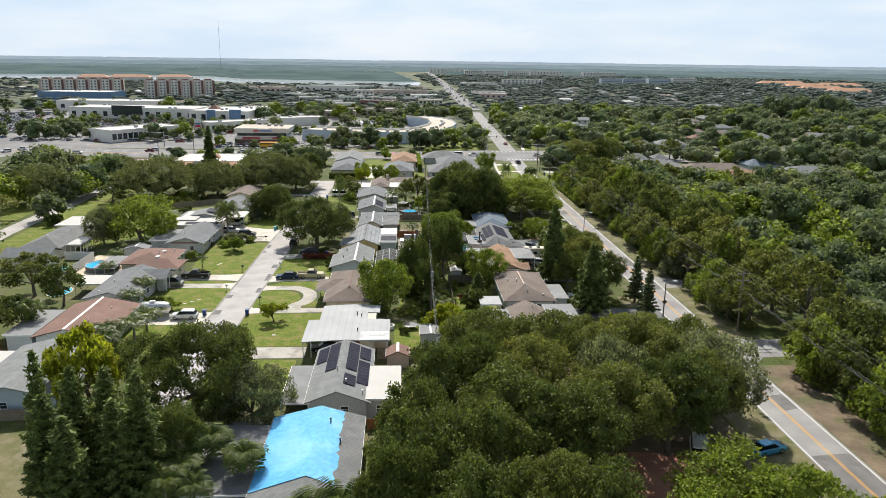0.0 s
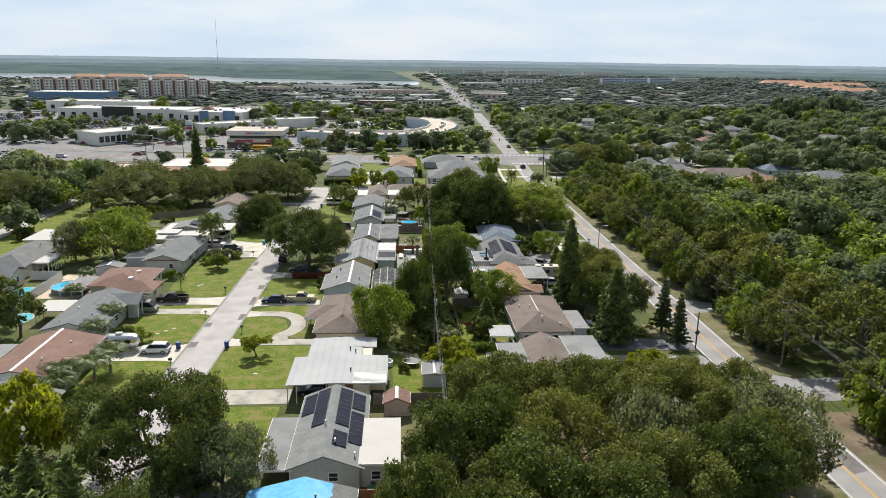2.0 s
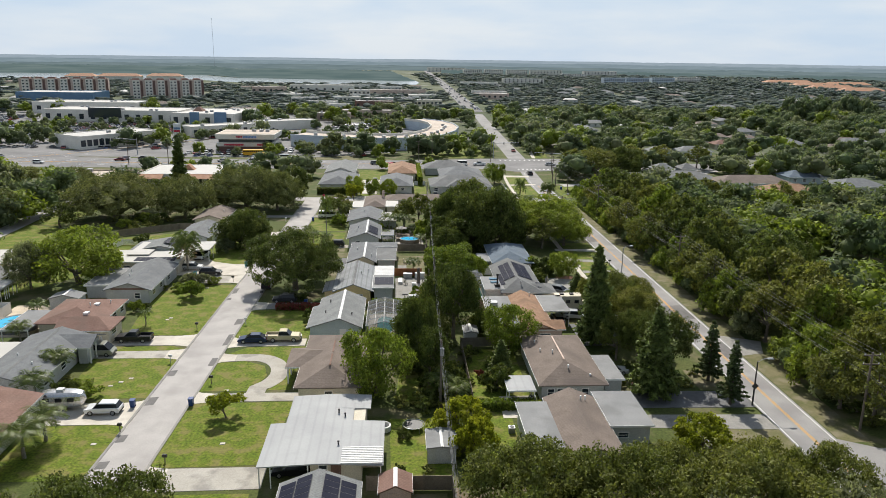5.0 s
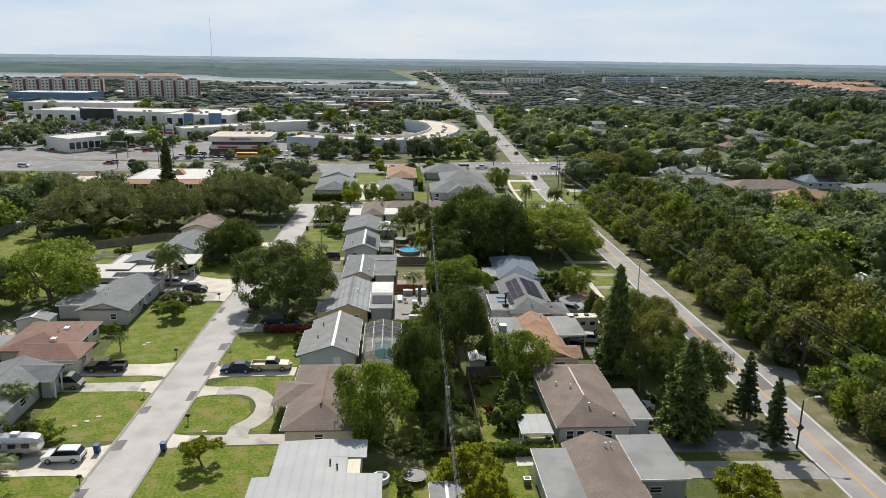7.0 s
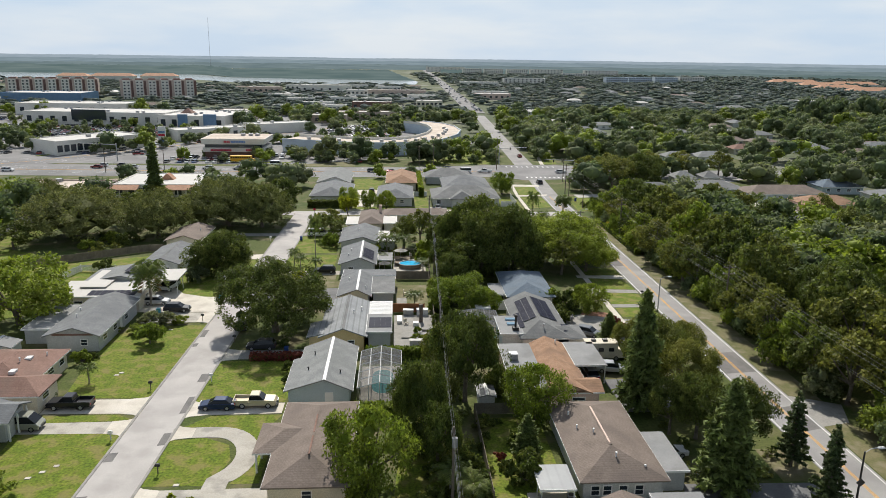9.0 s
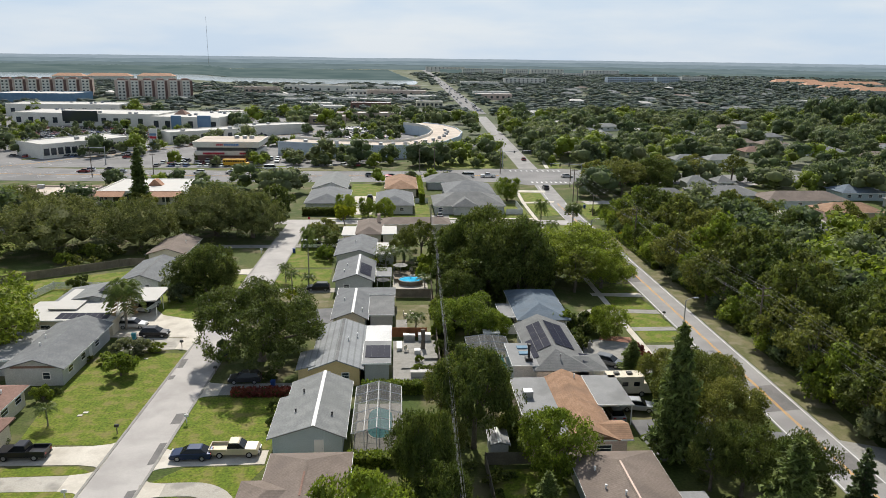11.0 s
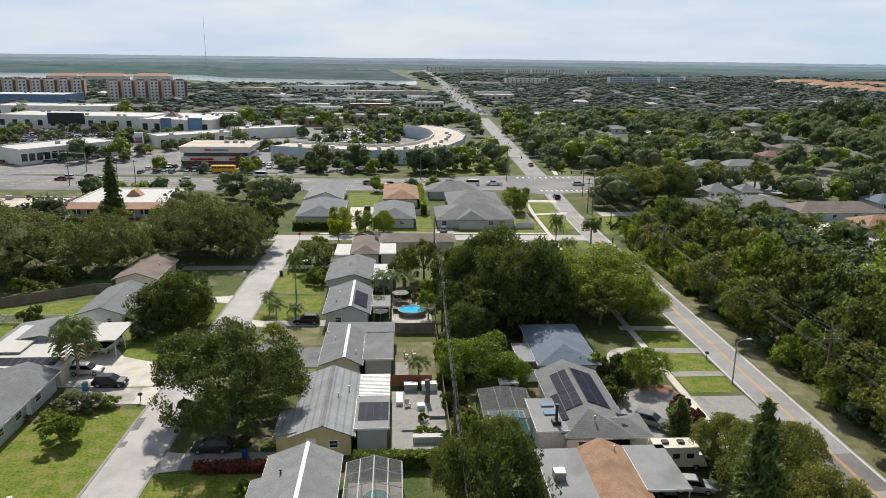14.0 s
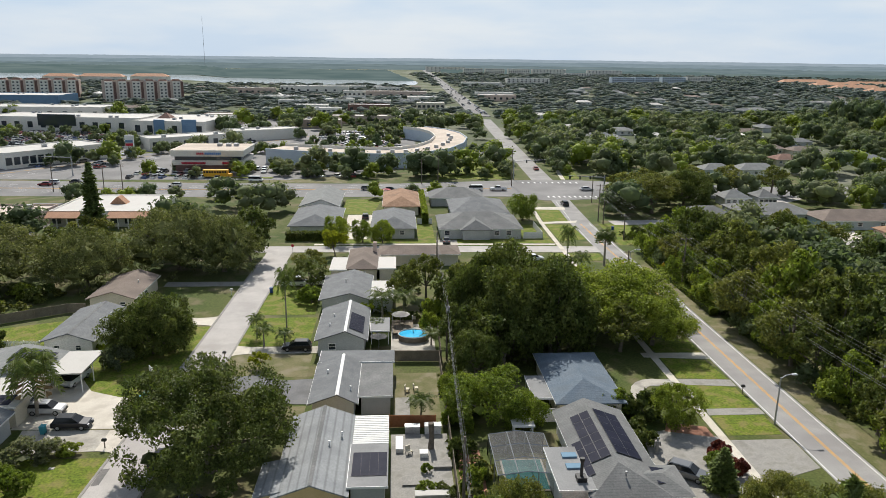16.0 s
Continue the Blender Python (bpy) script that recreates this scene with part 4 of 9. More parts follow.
h = house_at("house with a grey shingle gable roof and grey porch")
b = pitched(h, -57, -47.8, 127.6, 146.2, "gable", M_SHINGLE, top=4.0, rx=-52.2, cap=M_SHINGLE_DK, wall=M_STUCCO_G)
pitched(h, -52.2, -45.8, 140.5, 146.3, "gable", M_SHINGLE, top=3.8, axis="x", wall=None)
part("wall", boxes((-47.9, -46.6, 141, 145.6, -0.05, 2.6)), M_STUCCO_G, h)
window(h, "E", b, 0.2, 1.5, 1.6, 1.1), window(h, "E", b, 0.5, 1.5, 1.6, 1.1)
window(h, "S", b, 0.4, 1.5)
for k in range(3):
    part("post", boxes((-46.3, -46.1, 141 + 2.2 * k, 141.2 + 2.2 * k, 0, 2.55)), M_TRIM, h)
roof_vents(h, ((-54, 136, 3.4), (-50.6, 133, 3.4), (-54.6, 130, 3.2)))
based(h, -52, 137)

h = house_at("cream house with a reddish brown hip roof")
b = pitched(h, -59, -48.2, 151, 163.5, "hip", M_SHINGLE_RED, top=4.1, hips=4.2, cap=M_SHINGLE_RED, wall=M_STUCCO)
b2 = pitched(h, -54.5, -45.6, 147.6, 154.4, "hip", M_SHINGLE_RED, top=3.9, axis="x", hips=3.0, far_hip=True, near_hip=False, wall=M_STUCCO)
window(h, "E", b, 0.55, 1.6, 1.8, 1.0), window(h, "E", b2, 0.4, 1.6, 1.8, 0.9)
window(h, "E", b, 0.85, 1.6, 1.6, 1.0)
flat_roof(h, -63, -58.6, 148.5, 158, 2.6, M_FLATGREY, None, posts=True)
for y in (157.5, 153.0):
    part("skylight", boxes((-51.9, -51.1, y, y + 1.0, 3.3, 3.75)), M_WHITE, h, "white roof skylight")
roof_vents(h, ((-50, 160, 3.2), (-52, 156.5, 3.9)))
based(h, -53, 156)

h = house_at("white house with a grey shingle roof and brown gable")
b = pitched(h, -54.8, -45.9, 168.4, 187.0 - 0.4, "gable", M_SHINGLE, top=4.1, rx=-50, wall=M_STUCCO_G)
part("gable_panel", boxes((-53.4, -47.2, 168.9, 168.94, 2.62, 2.95)), M_SHINGLE_RED, h, "red-brown gable boards")
window(h, "S", b, 0.72, 1.5, 1.1, 1.1)
for u in (0.15, 0.4, 0.7):
    window(h, "E", b, u, 1.5, 1.6, 1.0)
door(h, "E", b, 0.55)
flat_roof(h, -59.5, -54.8, 172, 184, 2.6, M_FLATGREY, M_STUCCO_G)
roof_vents(h, ((-52, 175, 3.6), (-53, 179, 3.3)))
based(h, -50, 177)

h = house_at("long white flat-roofed house with solar panels and a carport")
b = flat_roof(h, -62, -46.2, 187.3, 197, 2.9, M_FLATWHITE, M_STUCCO)
pitched(h, -60, -47.3, 196.8, 205.5, "gable", M_SHINGLE_W, top=3.9, rx=-53, wall=M_WHITE)
part("white_roof_section", boxes((-58.5, -53.8, 192, 203, 3.05, 3.25)), M_FLATWHITE, h)
flat_roof(h, -47.2, -42.3, 197, 205, 2.8, M_FLATWHITE, None, posts=True, label="white carport roof", tilt=0.15)
window(h, "S", b, 0.3, 1.5, 1.6, 1.0), window(h, "S", b, 0.7, 1.5, 1.6, 1.0), window(h, "E", b, 0.5, 1.5, 1.6, 1.0)
fr, ce = panel_mesh(1.02, 2.6)
for k in range(8):
    o = part("solar_panel", fr, M_SOLARFRAME, h)
    o.matrix_basis = pose(-55.2 + 1.05 * k, 189.2, 2.95, 3, 0, 0)
    part("cell_sheet", ce, M_SOLAR, o)
for k in range(3):
    for j in range(4):
        o = part("solar_panel", panel_mesh(1.65, 1.02)[0], M_SOLARFRAME, h)
        o.matrix_basis = pose(-52.0 + 1.7 * k, 199.5 + 1.05 * j, 4.05 - 0.28 * k, 0, 9, 0)
        part("cell_sheet", panel_mesh(1.65, 1.02)[1], M_SOLAR, o)
based(h, -53, 195)

h = house_at("white block house with a grey shingle gable roof")
b = pitched(h, -53.4, -45.3, 209, 224.2, "gable", M_SHINGLE, top=4.0, rx=-49.1, wall=M_WHITE, cap=M_SHINGLE_DK)
window(h, "S", b, 0.25, 1.5, 0.9, 0.9), window(h, "S", b, 0.7, 1.5, 0.9, 0.9)
for u in (0.25, 0.6, 0.85):
    window(h, "E", b, u, 1.5, 1.4, 1.0)
roof_vents(h, ((-47, 216, 3.3), (-46.5, 219.5, 3.2)))
based(h, -49, 216)

h = house_at("tan house with a mottled brown-grey shingle roof")
b = pitched(h, -54.6, -46, 229, 243.5, "gable", M_SHINGLE_B, top=4.0, rx=-50, wall=M_STUCCO)
window(h, "S", b, 0.3, 1.5, 1.0, 1.0), window(h, "S", b, 0.75, 1.5, 1.0, 1.0), window(h, "E", b, 0.5, 1.5, 1.6, 1.0)
roof_vents(h, ((-48, 237, 3.4),))
based(h, -50, 236)

# houses of the next street west
h = house_at("house with a dark grey hip roof and a screened porch")
b = pitched(h, -85.8, -76.8, 164.6, 184.6, "hip", M_SHINGLE_DK, top=4.3, hips=4.2, wall=M_STUCCO)
window(h, "S", b, 0.5, 1.5, 1.4, 1.1), window(h, "E", b, 0.75, 1.5, 1.4, 1.1)
flat_roof(h, -78, -73.6, 168.2, 176, 2.6, M_FLATWHITE, None, posts=True, label="white porch roof")
for y in np.arange(168.6, 176, 1.45):
    part("porch_post", boxes((-73.9, -73.8, y, y + 0.1, 0, 2.5)), M_TRIM, h)
for x in np.arange(-77.2, -73.8, 1.1):
    part("porch_post", boxes((x, x + 0.1, 168.4, 168.5, 0, 2.5)), M_TRIM, h)
roof_vents(h, ((-79.5, 178, 3.9), (-82.5, 172, 3.6)))
based(h, -81, 175)
h = house_at("low house with a bright white flat roof")
b = flat_roof(h, -87.5, -77, 186.4, 197.4, 3.0, M_FLATWHITE, M_STUCCO)
window(h, "E", b, 0.5, 1.5, 1.6, 1.1)
based(h, -82, 192)
h = house_at("cream house with a grey roof beside the sandy yard")
b = pitched(h, -86, -75.4, 156.6, 163.4, "gable", M_SHINGLE, top=4.0, axis="x", wall=M_STUCCO)
window(h, "E", b, 0.5, 1.5, 1.2, 1.1), window(h, "S", b, 0.8, 1.5, 1.2, 1.1)
based(h, -80.7, 160)

# east side of the street
h = house_at("house under a bright blue roof tarpaulin")
b = pitched(h, -15.4, -4.3, 62.5, 82, "gable", M_SHINGLE_DK, top=4.2, rx=-9.6, wall=M_STUCCO_G)
bm = bmesh.new()
for ex, k in ((-15.3, 1), (-5.6, 1)):
    n_y = 24
    for j in range(n_y):
        ya, yb = 66.4 + 15.4 * j / n_y, 66.4 + 15.4 * (j + 1) / n_y
        zr, ze = 4.24, 2.76 + (0.2 if ex > -8 else 0)
        row = []
        for y in (ya, yb):
            wv = 0.05 * noise.noise((y * 0.8, ex, 0))
            row.append([(-9.6 + (ex + 9.6) * f, y - (0.6 * f if ya < 66.5 and y == ya else 0), zr + (ze - zr) * f + 0.03 + abs(wv) * math.sin(math.pi * f)) for f in (0, 0.25, 0.5, 0.75, 1.0)])
        for i in range(4):
            vs = [bm.verts.new(p) for p in (row[0][i], row[0][i + 1], row[1][i + 1], row[1][i])]
            bm.faces.new(vs)
bmesh.ops.remove_doubles(bm, verts=bm.verts, dist=0.002)
bmesh.ops.recalc_face_normals(bm, faces=bm.faces)
bmesh.ops.solidify(bm, geom=bm.faces[:], thickness=-0.02)
part("roof_cover", bm, M_BLUETARP, h, "bright blue plastic roof sheet")
flat_roof(h, -22, -15.2, 66, 80.5, 2.5, M_SHINGLE_DK, None, posts=True, label="dark flat carport roof")
window(h, "N", b, 0.5, 1.5)
roof_vents(h, ((-8.2, 78.5, 3.9), (-6.8, 74.5, 3.5)), M_DARKMETAL)
based(h, -9.6, 72)

h = house_at("grey shingle house with solar panels and white flat wings")
b = pitched(h, -12.3, -3.9, 85.6, 103.4, "gable", M_SHINGLE_W, top=4.3, rx=-8.2, wall=M_STUCCO_G)
flat_roof(h, -15.4, -11.6, 85.8, 97.6, 2.65, M_FLATGREY, None, posts=True, label="pale grey carport roof")
bw = flat_roof(h, -4.9, 0.0, 86.2, 96.6, 2.95, M_FLATWHITE, M_STUCCO_G, label="cream white flat roof")
solar_field(h, -8.2, 4.3, -3.9, 2.7, 0.65, 1, 93.3, 102.4)
solar_field(h, -8.2, 4.3, -3.9, 2.7, 2.4, 1, 98.2, 102.4)
solar_field(h, -8.2, 4.3, -3.9, 2.7, 2.4, 1, 90.0, 97.2)
solar_field(h, -8.2, 4.3, -3.9, 2.7, 0.65, 1, 88.6, 91.7)
solar_field(h, -8.2, 4.3, -12.3, 2.7, 0.65, 1, 93.3, 102.4)
solar_field(h, -8.2, 4.3, -12.3, 2.7, 2.4, 1, 97.2, 102.4)
window(h, "S", b, 0.62, 1.5, 1.1, 1.1), window(h, "S", bw, 0.45, 1.4, 1.1, 1.1)
roof_vents(h, ((-8.6, 92.8, 4.3), (-7.2, 89, 4.1), (-5, 87.5, 3.2)))
based(h, -8.2, 94)

h = house_at("low house with a white ribbed metal roof and open carport")
for x0, x1, y0, y1, z, tl in ((-15.3, -8.4, 106.4, 116, 2.75, 0.3), (-8.4, -1.8, 106.4, 116.3, 3.05, -0.3), (-13.5, -8.4, 116, 123.2, 2.8, 0.25), (-8.4, -5.6, 116.3, 119.4, 3.05, -0.15), (-8.4, -3.6, 119.4, 123.2, 3.05, -0.2)):
    flat_roof(h, x0, x1, y0, y1, z, M_METALROOF, None, t=0.14, tilt=tl)
part("wall", boxes((-13, -9.8, 112.5, 122.7, -0.05, 2.7), (-9.8, -4.2, 107.8, 122.7, -0.05, 2.75), (-4.2, -2.2, 110.5, 115.8, -0.05, 2.6)), M_STUCCO, h)
for x, y in ((-15.1, 106.7), (-13.9, 106.7), (-15.1, 115.6), (-2.1, 106.7), (-9.9, 106.7)):
    part("post", boxes((x - 0.06, x + 0.06, y - 0.06, y + 0.06, 0, 2.62)), M_TRIM, h)
bw = (-9.8, -4.2, 107.8, 122.7)
window(h, "S", bw, 0.25, 1.5, 1.0, 1.2), door(h, "S", bw, 0.5, m=M_SHINGLE_RED)
aw = part("awning_roof", boxes((-6.4, -1.9, 106.5, 110.1, 2.84, 2.92)), M_WHITE, h, "white ribbed awning roof")
for k in range(10):
    part("rib", boxes((-6.4, -1.9, 106.5 + 0.36 * k, 106.7 + 0.36 * k, 2.92, 3.0)), M_WHITE, aw)
roof_vents(h, ((-7.4, 118, 3.1), (-6.6, 117.2, 3.0), (-6.9, 110.5, 3.0)), M_DARKMETAL)
based(h, -8.4, 114)

h = house_at("tan house with a brown shingle hip roof")
b = pitched(h, -14, -5, 125.8, 144.9, "hip", M_SHINGLE_B, top=4.3, hips=4.2, cap=M_SHINGLE_B, wall=M_STUCCO)
pitched(h, -16.1, -9.5, 132.6, 139.6, "hip", M_SHINGLE_B, top=3.8, axis="x", hips=3.2, far_hip=False, wall=None)
for y in (133, 136, 139.2):
    part("post", boxes((-15.9, -15.7, y, y + 0.2, 0, 2.55)), M_TRIM, h)
window(h, "S", b, 0.5, 1.5, 1.1, 1.0), window(h, "W", b, 0.3, 1.5, 1.6, 1.0)
part("ridge_flashing", boxes((-9.6, -9.4, 129.5, 133.4, 4.3, 4.38), (-9.6, -9.4, 134.2, 138.4, 4.3, 4.38)), M_SHINGLE_RED, h, "reddish ridge flashing")
roof_vents(h, ((-7.8, 136, 3.7),))
based(h, -9.5, 135)

h = house_at("pale grey shingle gable house with a white ridge")
b = pitched(h, -15, -6, 148, 158.4, "gable", M_SHINGLE_W, top=4.3, rx=-9.7, cap=M_TRIM, wall=M_STUCCO_B)
pitched(h, -14, -6, 158.4, 163.2, "gable", M_SHINGLE_W, top=4.3, rx=-9.7, cap=M_TRIM, wall=M_STUCCO_B)
door(h, "S", b, 0.67), window(h, "W", b, 0.4, 1.5, 1.6, 1.0)
roof_vents(h, ((-11.9, 158, 3.7), (-12.3, 153, 3.5), (-7.9, 152, 3.5)), M_DARKMETAL)
based(h, -10, 155)

h = house_at("long grey ribbed-roof house with yellow gable and flat rear roof")
b = pitched(h, -12.5, -4.9, 167, 184, "gable", M_SEAMROOF, top=4.1, rx=-8.6, cap=M_SHINGLE_DK, wall=M_STUCCO_Y)
pitched(h, -14.3, -11.5, 167.6, 174, "gable", M_SEAMROOF, top=3.1, rx=-11.5, wall=None, eave=2.5)
part("wall", boxes((-14, -12, 168, 173.7, -0.05, 2.4)), M_STUCCO_Y, h)
bw = flat_roof(h, -5.1, -1.0, 168.2, 176.6, 3.05, M_FLATGREY, M_STUCCO_G)
aw = part("awning_roof", boxes((-5.0, -1.0, 176.8, 183.5, 2.8, 2.9)), M_WHITE, h, "white ribbed patio roof")
for k in range(16):
    part("rib", boxes((-5.0, -1.0, 176.8 + 0.42 * k, 177.06 + 0.42 * k, 2.9, 2.99)), M_WHITE, aw)
for x in (-4.8, -1.2):
    for y in (177, 183.2):
        part("post", boxes((x - 0.06, x + 0.06, y - 0.06, y + 0.06, 0, 2.8)), M_TRIM, h)
fr, ce = panel_mesh(0.95, 4.6)
for k in range(4):
    o = part("pool_heater_panel", fr, M_SOLARFRAME, h, "black rooftop pool heating mat")
    o.matrix_basis = pose(-4.3 + 1.05 * k * 0.86, 172.4, 3.08)
    part("heater_mat", ce, M_SHINGLE_DK, o)
window(h, "S", b, 0.7, 1.5, 1.1, 1.0), door(h, "S", b, 0.3)
roof_vents(h, ((-7.4, 175.5, 3.7), (-6.2, 178, 3.4)))
based(h, -8.6, 175)

h = house_at("grey shingle house with a white ridge and flat rear wing")
b = pitched(h, -11.2, -4.9, 187, 200, "gable", M_SHINGLE, top=4.0, rx=-7.5, cap=M_TRIM, wall=M_STUCCO_G)
flat_roof(h, -11, -0.4, 199.6, 203.8, 2.9, M_SHINGLE, M_STUCCO_G)
flat_roof(h, -5, -0.6, 189, 199.5, 2.75, M_SHINGLE_DK, M_STUCCO_G)
window(h, "S", b, 0.45, 1.5, 1.4, 0.9)
roof_vents(h, ((-9.3, 195, 3.4), (-6, 190, 3.3)))
based(h, -7.5, 195)

h = house_at("grey shingle gable house with rooftop panels")
b = pitched(h, -12.6, -4.5, 208.2, 223, "gable", M_SHINGLE, top=4.2, rx=-7.9, cap=M_TRIM, wall=M_STUCCO_G)
solar_field(h, -7.9, 4.2, -4.5, 2.7, 0.5, 1, 210, 217, w=2.4)
window(h, "S", b, 0.3, 1.5)
flat_roof(h, -4.3, -1.2, 213, 219, 2.4, M_FLATGREY, None, posts=True)
roof_vents(h, ((-10.2, 217, 3.4), (-10.6, 213, 3.3)))
based(h, -8, 215)

h = house_at("grey-green house with a grey shingle roof")
b = pitched(h, -13.9, -4.6, 227.3, 242.4, "gable", M_SHINGLE, top=4.0, rx=-8.3, wall=M_STUCCO_G)
flat_roof(h, -4.7, -0.5, 228, 238.6, 2.8, M_FLATWHITE, M_STUCCO_G)
window(h, "S", b, 0.4, 1.5)
roof_vents(h, ((-9.5, 235, 3.8), (-2.4, 231, 2.8)))
based(h, -8, 235)

h = house_at("brown shingle house with white flat wings")
b = pitched(h, -10.4, -3.6, 247, 263, "hip", M_SHINGLE_B, top=4.0, hips=3, wall=M_STUCCO)
flat_roof(h, -13.6, -10.2, 246.6, 256, 2.7, M_FLATWHITE, M_STUCCO)
flat_roof(h, -3.9, -0.2, 247, 256, 2.8, M_FLATWHITE, M_STUCCO)
pitched(h, -4, 14, 258, 266, "hip", M_SHINGLE_B, top=3.8, axis="x", hips=3, wall=M_STUCCO)
part("chimney", boxes((-5.2, -4.4, 259, 259.8, 3, 5.2)), M_STUCCO_P, h)
window(h, "S", b, 0.5, 1.5)
based(h, -6, 255)

# east row, between the utility line and the main road
h = house_at("low house with brown centre gable and grey flat wings")
b = pitched(h, 18.4, 25.2, 106.5, 122, "gable", M_SHINGLE_B, top=4.1, rx=21.8, wall=M_STUCCO_G)
flat_roof(h, 14.6, 18.6, 107, 120.5, 2.9, M_FLATGREY, M_STUCCO_G)
bw = flat_roof(h, 25, 30.3, 113.6, 123, 3.0, M_FLATGREY, M_STUCCO_G)
window(h, "S", bw, 0.3, 1.6, 1.4, 0.8)
roof_vents(h, ((22.6, 119, 3.9), (23.3, 119.4, 3.7)))
based(h, 22, 115)

h = house_at("grey-blue house with a brown shingle hip roof")
b = pitched(h, 18.6, 28.2, 125.5, 143.9, "hip", M_SHINGLE_B, top=4.4, rx=23, hips=4.6, cap=M_SHINGLE_B, wall=M_STUCCO_G)
flat_roof(h, 28, 31, 127.5, 136, 2.6, M_FLATGREY, M_STUCCO_G)
for u in (0.15, 0.3, 0.5, 0.7):
    window(h, "S", b, u, 1.4, 1.0, 1.2)
part("ridge_flashing", boxes((22.9, 23.1, 130.4, 139, 4.42, 4.48)), M_STUCCO_P, h, "pale pinkish ridge flashing")
roof_vents(h, ((20.4, 139, 3.4), (20.6, 135.5, 3.5), (22, 133.5, 4.1), (23.2, 128.6, 3.9), (26, 127.3, 3.1)))
based(h, 23, 135)

h = house_at("pink-beige house with tan shingle roof and grey flat wings")
b = pitched(h, 19.6, 25.4, 146.2, 163.4, "gable", M_SHINGLE_TAN, top=4.0, rx=22.2, wall=M_STUCCO_P)
flat_roof(h, 15, 19.8, 147.2, 163, 2.95, M_FLATGREY, M_STUCCO_P)
flat_roof(h, 25, 29.6, 154.6, 163.4, 2.95, M_FLATGREY, None, posts=True)
pitched(h, 22.5, 27, 146.4, 151, "gable", M_SHINGLE_TAN, top=3.5, axis="x", wall=M_STUCCO_P)
window(h, "S", b, 0.75, 1.4, 1.8, 1.0)
ob = part("roof_unit", boxes((15.9, 17.1, 156.5, 157.7, 2.95, 3.9)), M_STEEL, h, "rooftop cooling unit")
roof_vents(h, ((23.5, 161.5, 3.6),))
based(h, 22, 155)

h = house_at("white house with dark shingle roof and many solar panels")
b = pitched(h, 18.9, 27.4, 165.5, 184.2, "hip", M_SHINGLE_DK, top=4.4, rx=22.7, hips=4.0, far_hip=False, wall=M_WHITE)
pitched(h, 23, 29.5, 165.5, 171.5, "hip", M_SHINGLE_DK, top=3.6, axis="x", hips=2.5, near_hip=False, wall=M_WHITE)
flat_roof(h, 16, 20, 166.6, 175, 3.1, M_FLATGREY, M_WHITE)
for y in (170.4, 172.6):
    part("skylight", boxes((17.6, 19.2, y, y + 0.9, 3.1, 3.3)), M_BLUEGLASS, h, "blue-tinted roof skylight")
bm = bmesh.new()
tube(bm, (18.6, 168.4, 3.1), (18.6, 168.4, 5.3), 0.17, n=10)
tube(bm, (18.6, 168.4, 5.3), (18.6, 168.4, 5.6), 0.26, n=10)
box(bm, 18.1, 19.1, 167.9, 168.9, 3.1, 3.6)
part("flue", bm, M_DARKMETAL, h, "black metal chimney flue")
solar_field(h, 22.7, 4.4, 18.9, 2.7, 0.35, 1, 171.0, 181.8, w=1.1, l=1.65)
solar_field(h, 22.7, 4.4, 18.9, 2.7, 1.5, 1, 171.0, 181.8, w=1.1, l=1.65)
solar_field(h, 22.7, 4.4, 18.9, 2.7, 2.65, 1, 169.0, 175.6, w=1.1, l=1.65)
solar_field(h, 22.7, 4.4, 27.4, 2.7, 0.4, 2, 171.5, 182.2, w=1.5, l=1.65)
solar_field(h, 23, 3.7, 29.5, 2.7, 3.2, 1, 167.2, 170.4, w=1.65, l=1.0)
window(h, "S", b, 0.25, 1.5), window(h, "W", b, 0.1, 1.5)
roof_vents(h, ((23, 167.8, 3.9),), M_STEEL)
based(h, 23, 175)

h = house_at("cream house with a blue-grey shingle hip roof")
b = pitched(h, 19.8, 28.9, 186, 202.4, "hip", M_SHINGLE_BL, top=4.2, rx=24.2, hips=4.2, wall=M_STUCCO)
flat_roof(h, 17.3, 20.4, 188, 194.8, 2.6, M_FLATGREY, None, posts=True)
window(h, "S", b, 0.35, 1.5, 1.1, 0.9), window(h, "S", b, 0.85, 1.5, 1.1, 0.9)
based(h, 24, 194)

# beyond the cross street
h = house_at("wide grey house with grey hip roofs and white trim")
b = pitched(h, 10.5, 32, 282.5, 299.5, "hip", M_SHINGLE_DK, top=5.4, axis="x", hips=7, wall=M_STUCCO_G)
pitched(h, 16, 24, 281.2, 290, "hip", M_SHINGLE_DK, top=4.6, hips=3, far_hip=False, wall=M_STUCCO_G)
for u in (0.08, 0.3, 0.42, 0.56, 0.7, 0.85):
    window(h, "S", b, u, 1.5, 1.4, 1.3)
based(h, 21, 291)
h = house_at("grey house with a grey hip roof")
b = pitched(h, 15, 31.5, 301.5, 322.5, "hip", M_SHINGLE, top=5.4, axis="x", hips=7, wall=M_STUCCO_G)
based(h, 23, 312)
h = house_at("house with a grey hip roof")
b = pitched(h, 10, 27, 324, 338, "hip", M_SHINGLE_DK, top=5.0, axis="x", hips=6, wall=M_STUCCO_G)
based(h, 18, 331)
h = house_at("grey house with a grey hip roof")
b = pitched(h, -6.6, 5, 283, 304.5, "hip", M_SHINGLE, top=4.8, hips=5, wall=M_STUCCO_G)
window(h, "S", b, 0.3, 1.5), window(h, "S", b, 0.7, 1.5)
based(h, 0, 293)
h = house_at("house with an orange-tan hip roof")
b = pitched(h, -4.2, 6.8, 311, 335, "hip", M_SHINGLE_TAN, top=4.8, hips=5, wall=M_STUCCO)
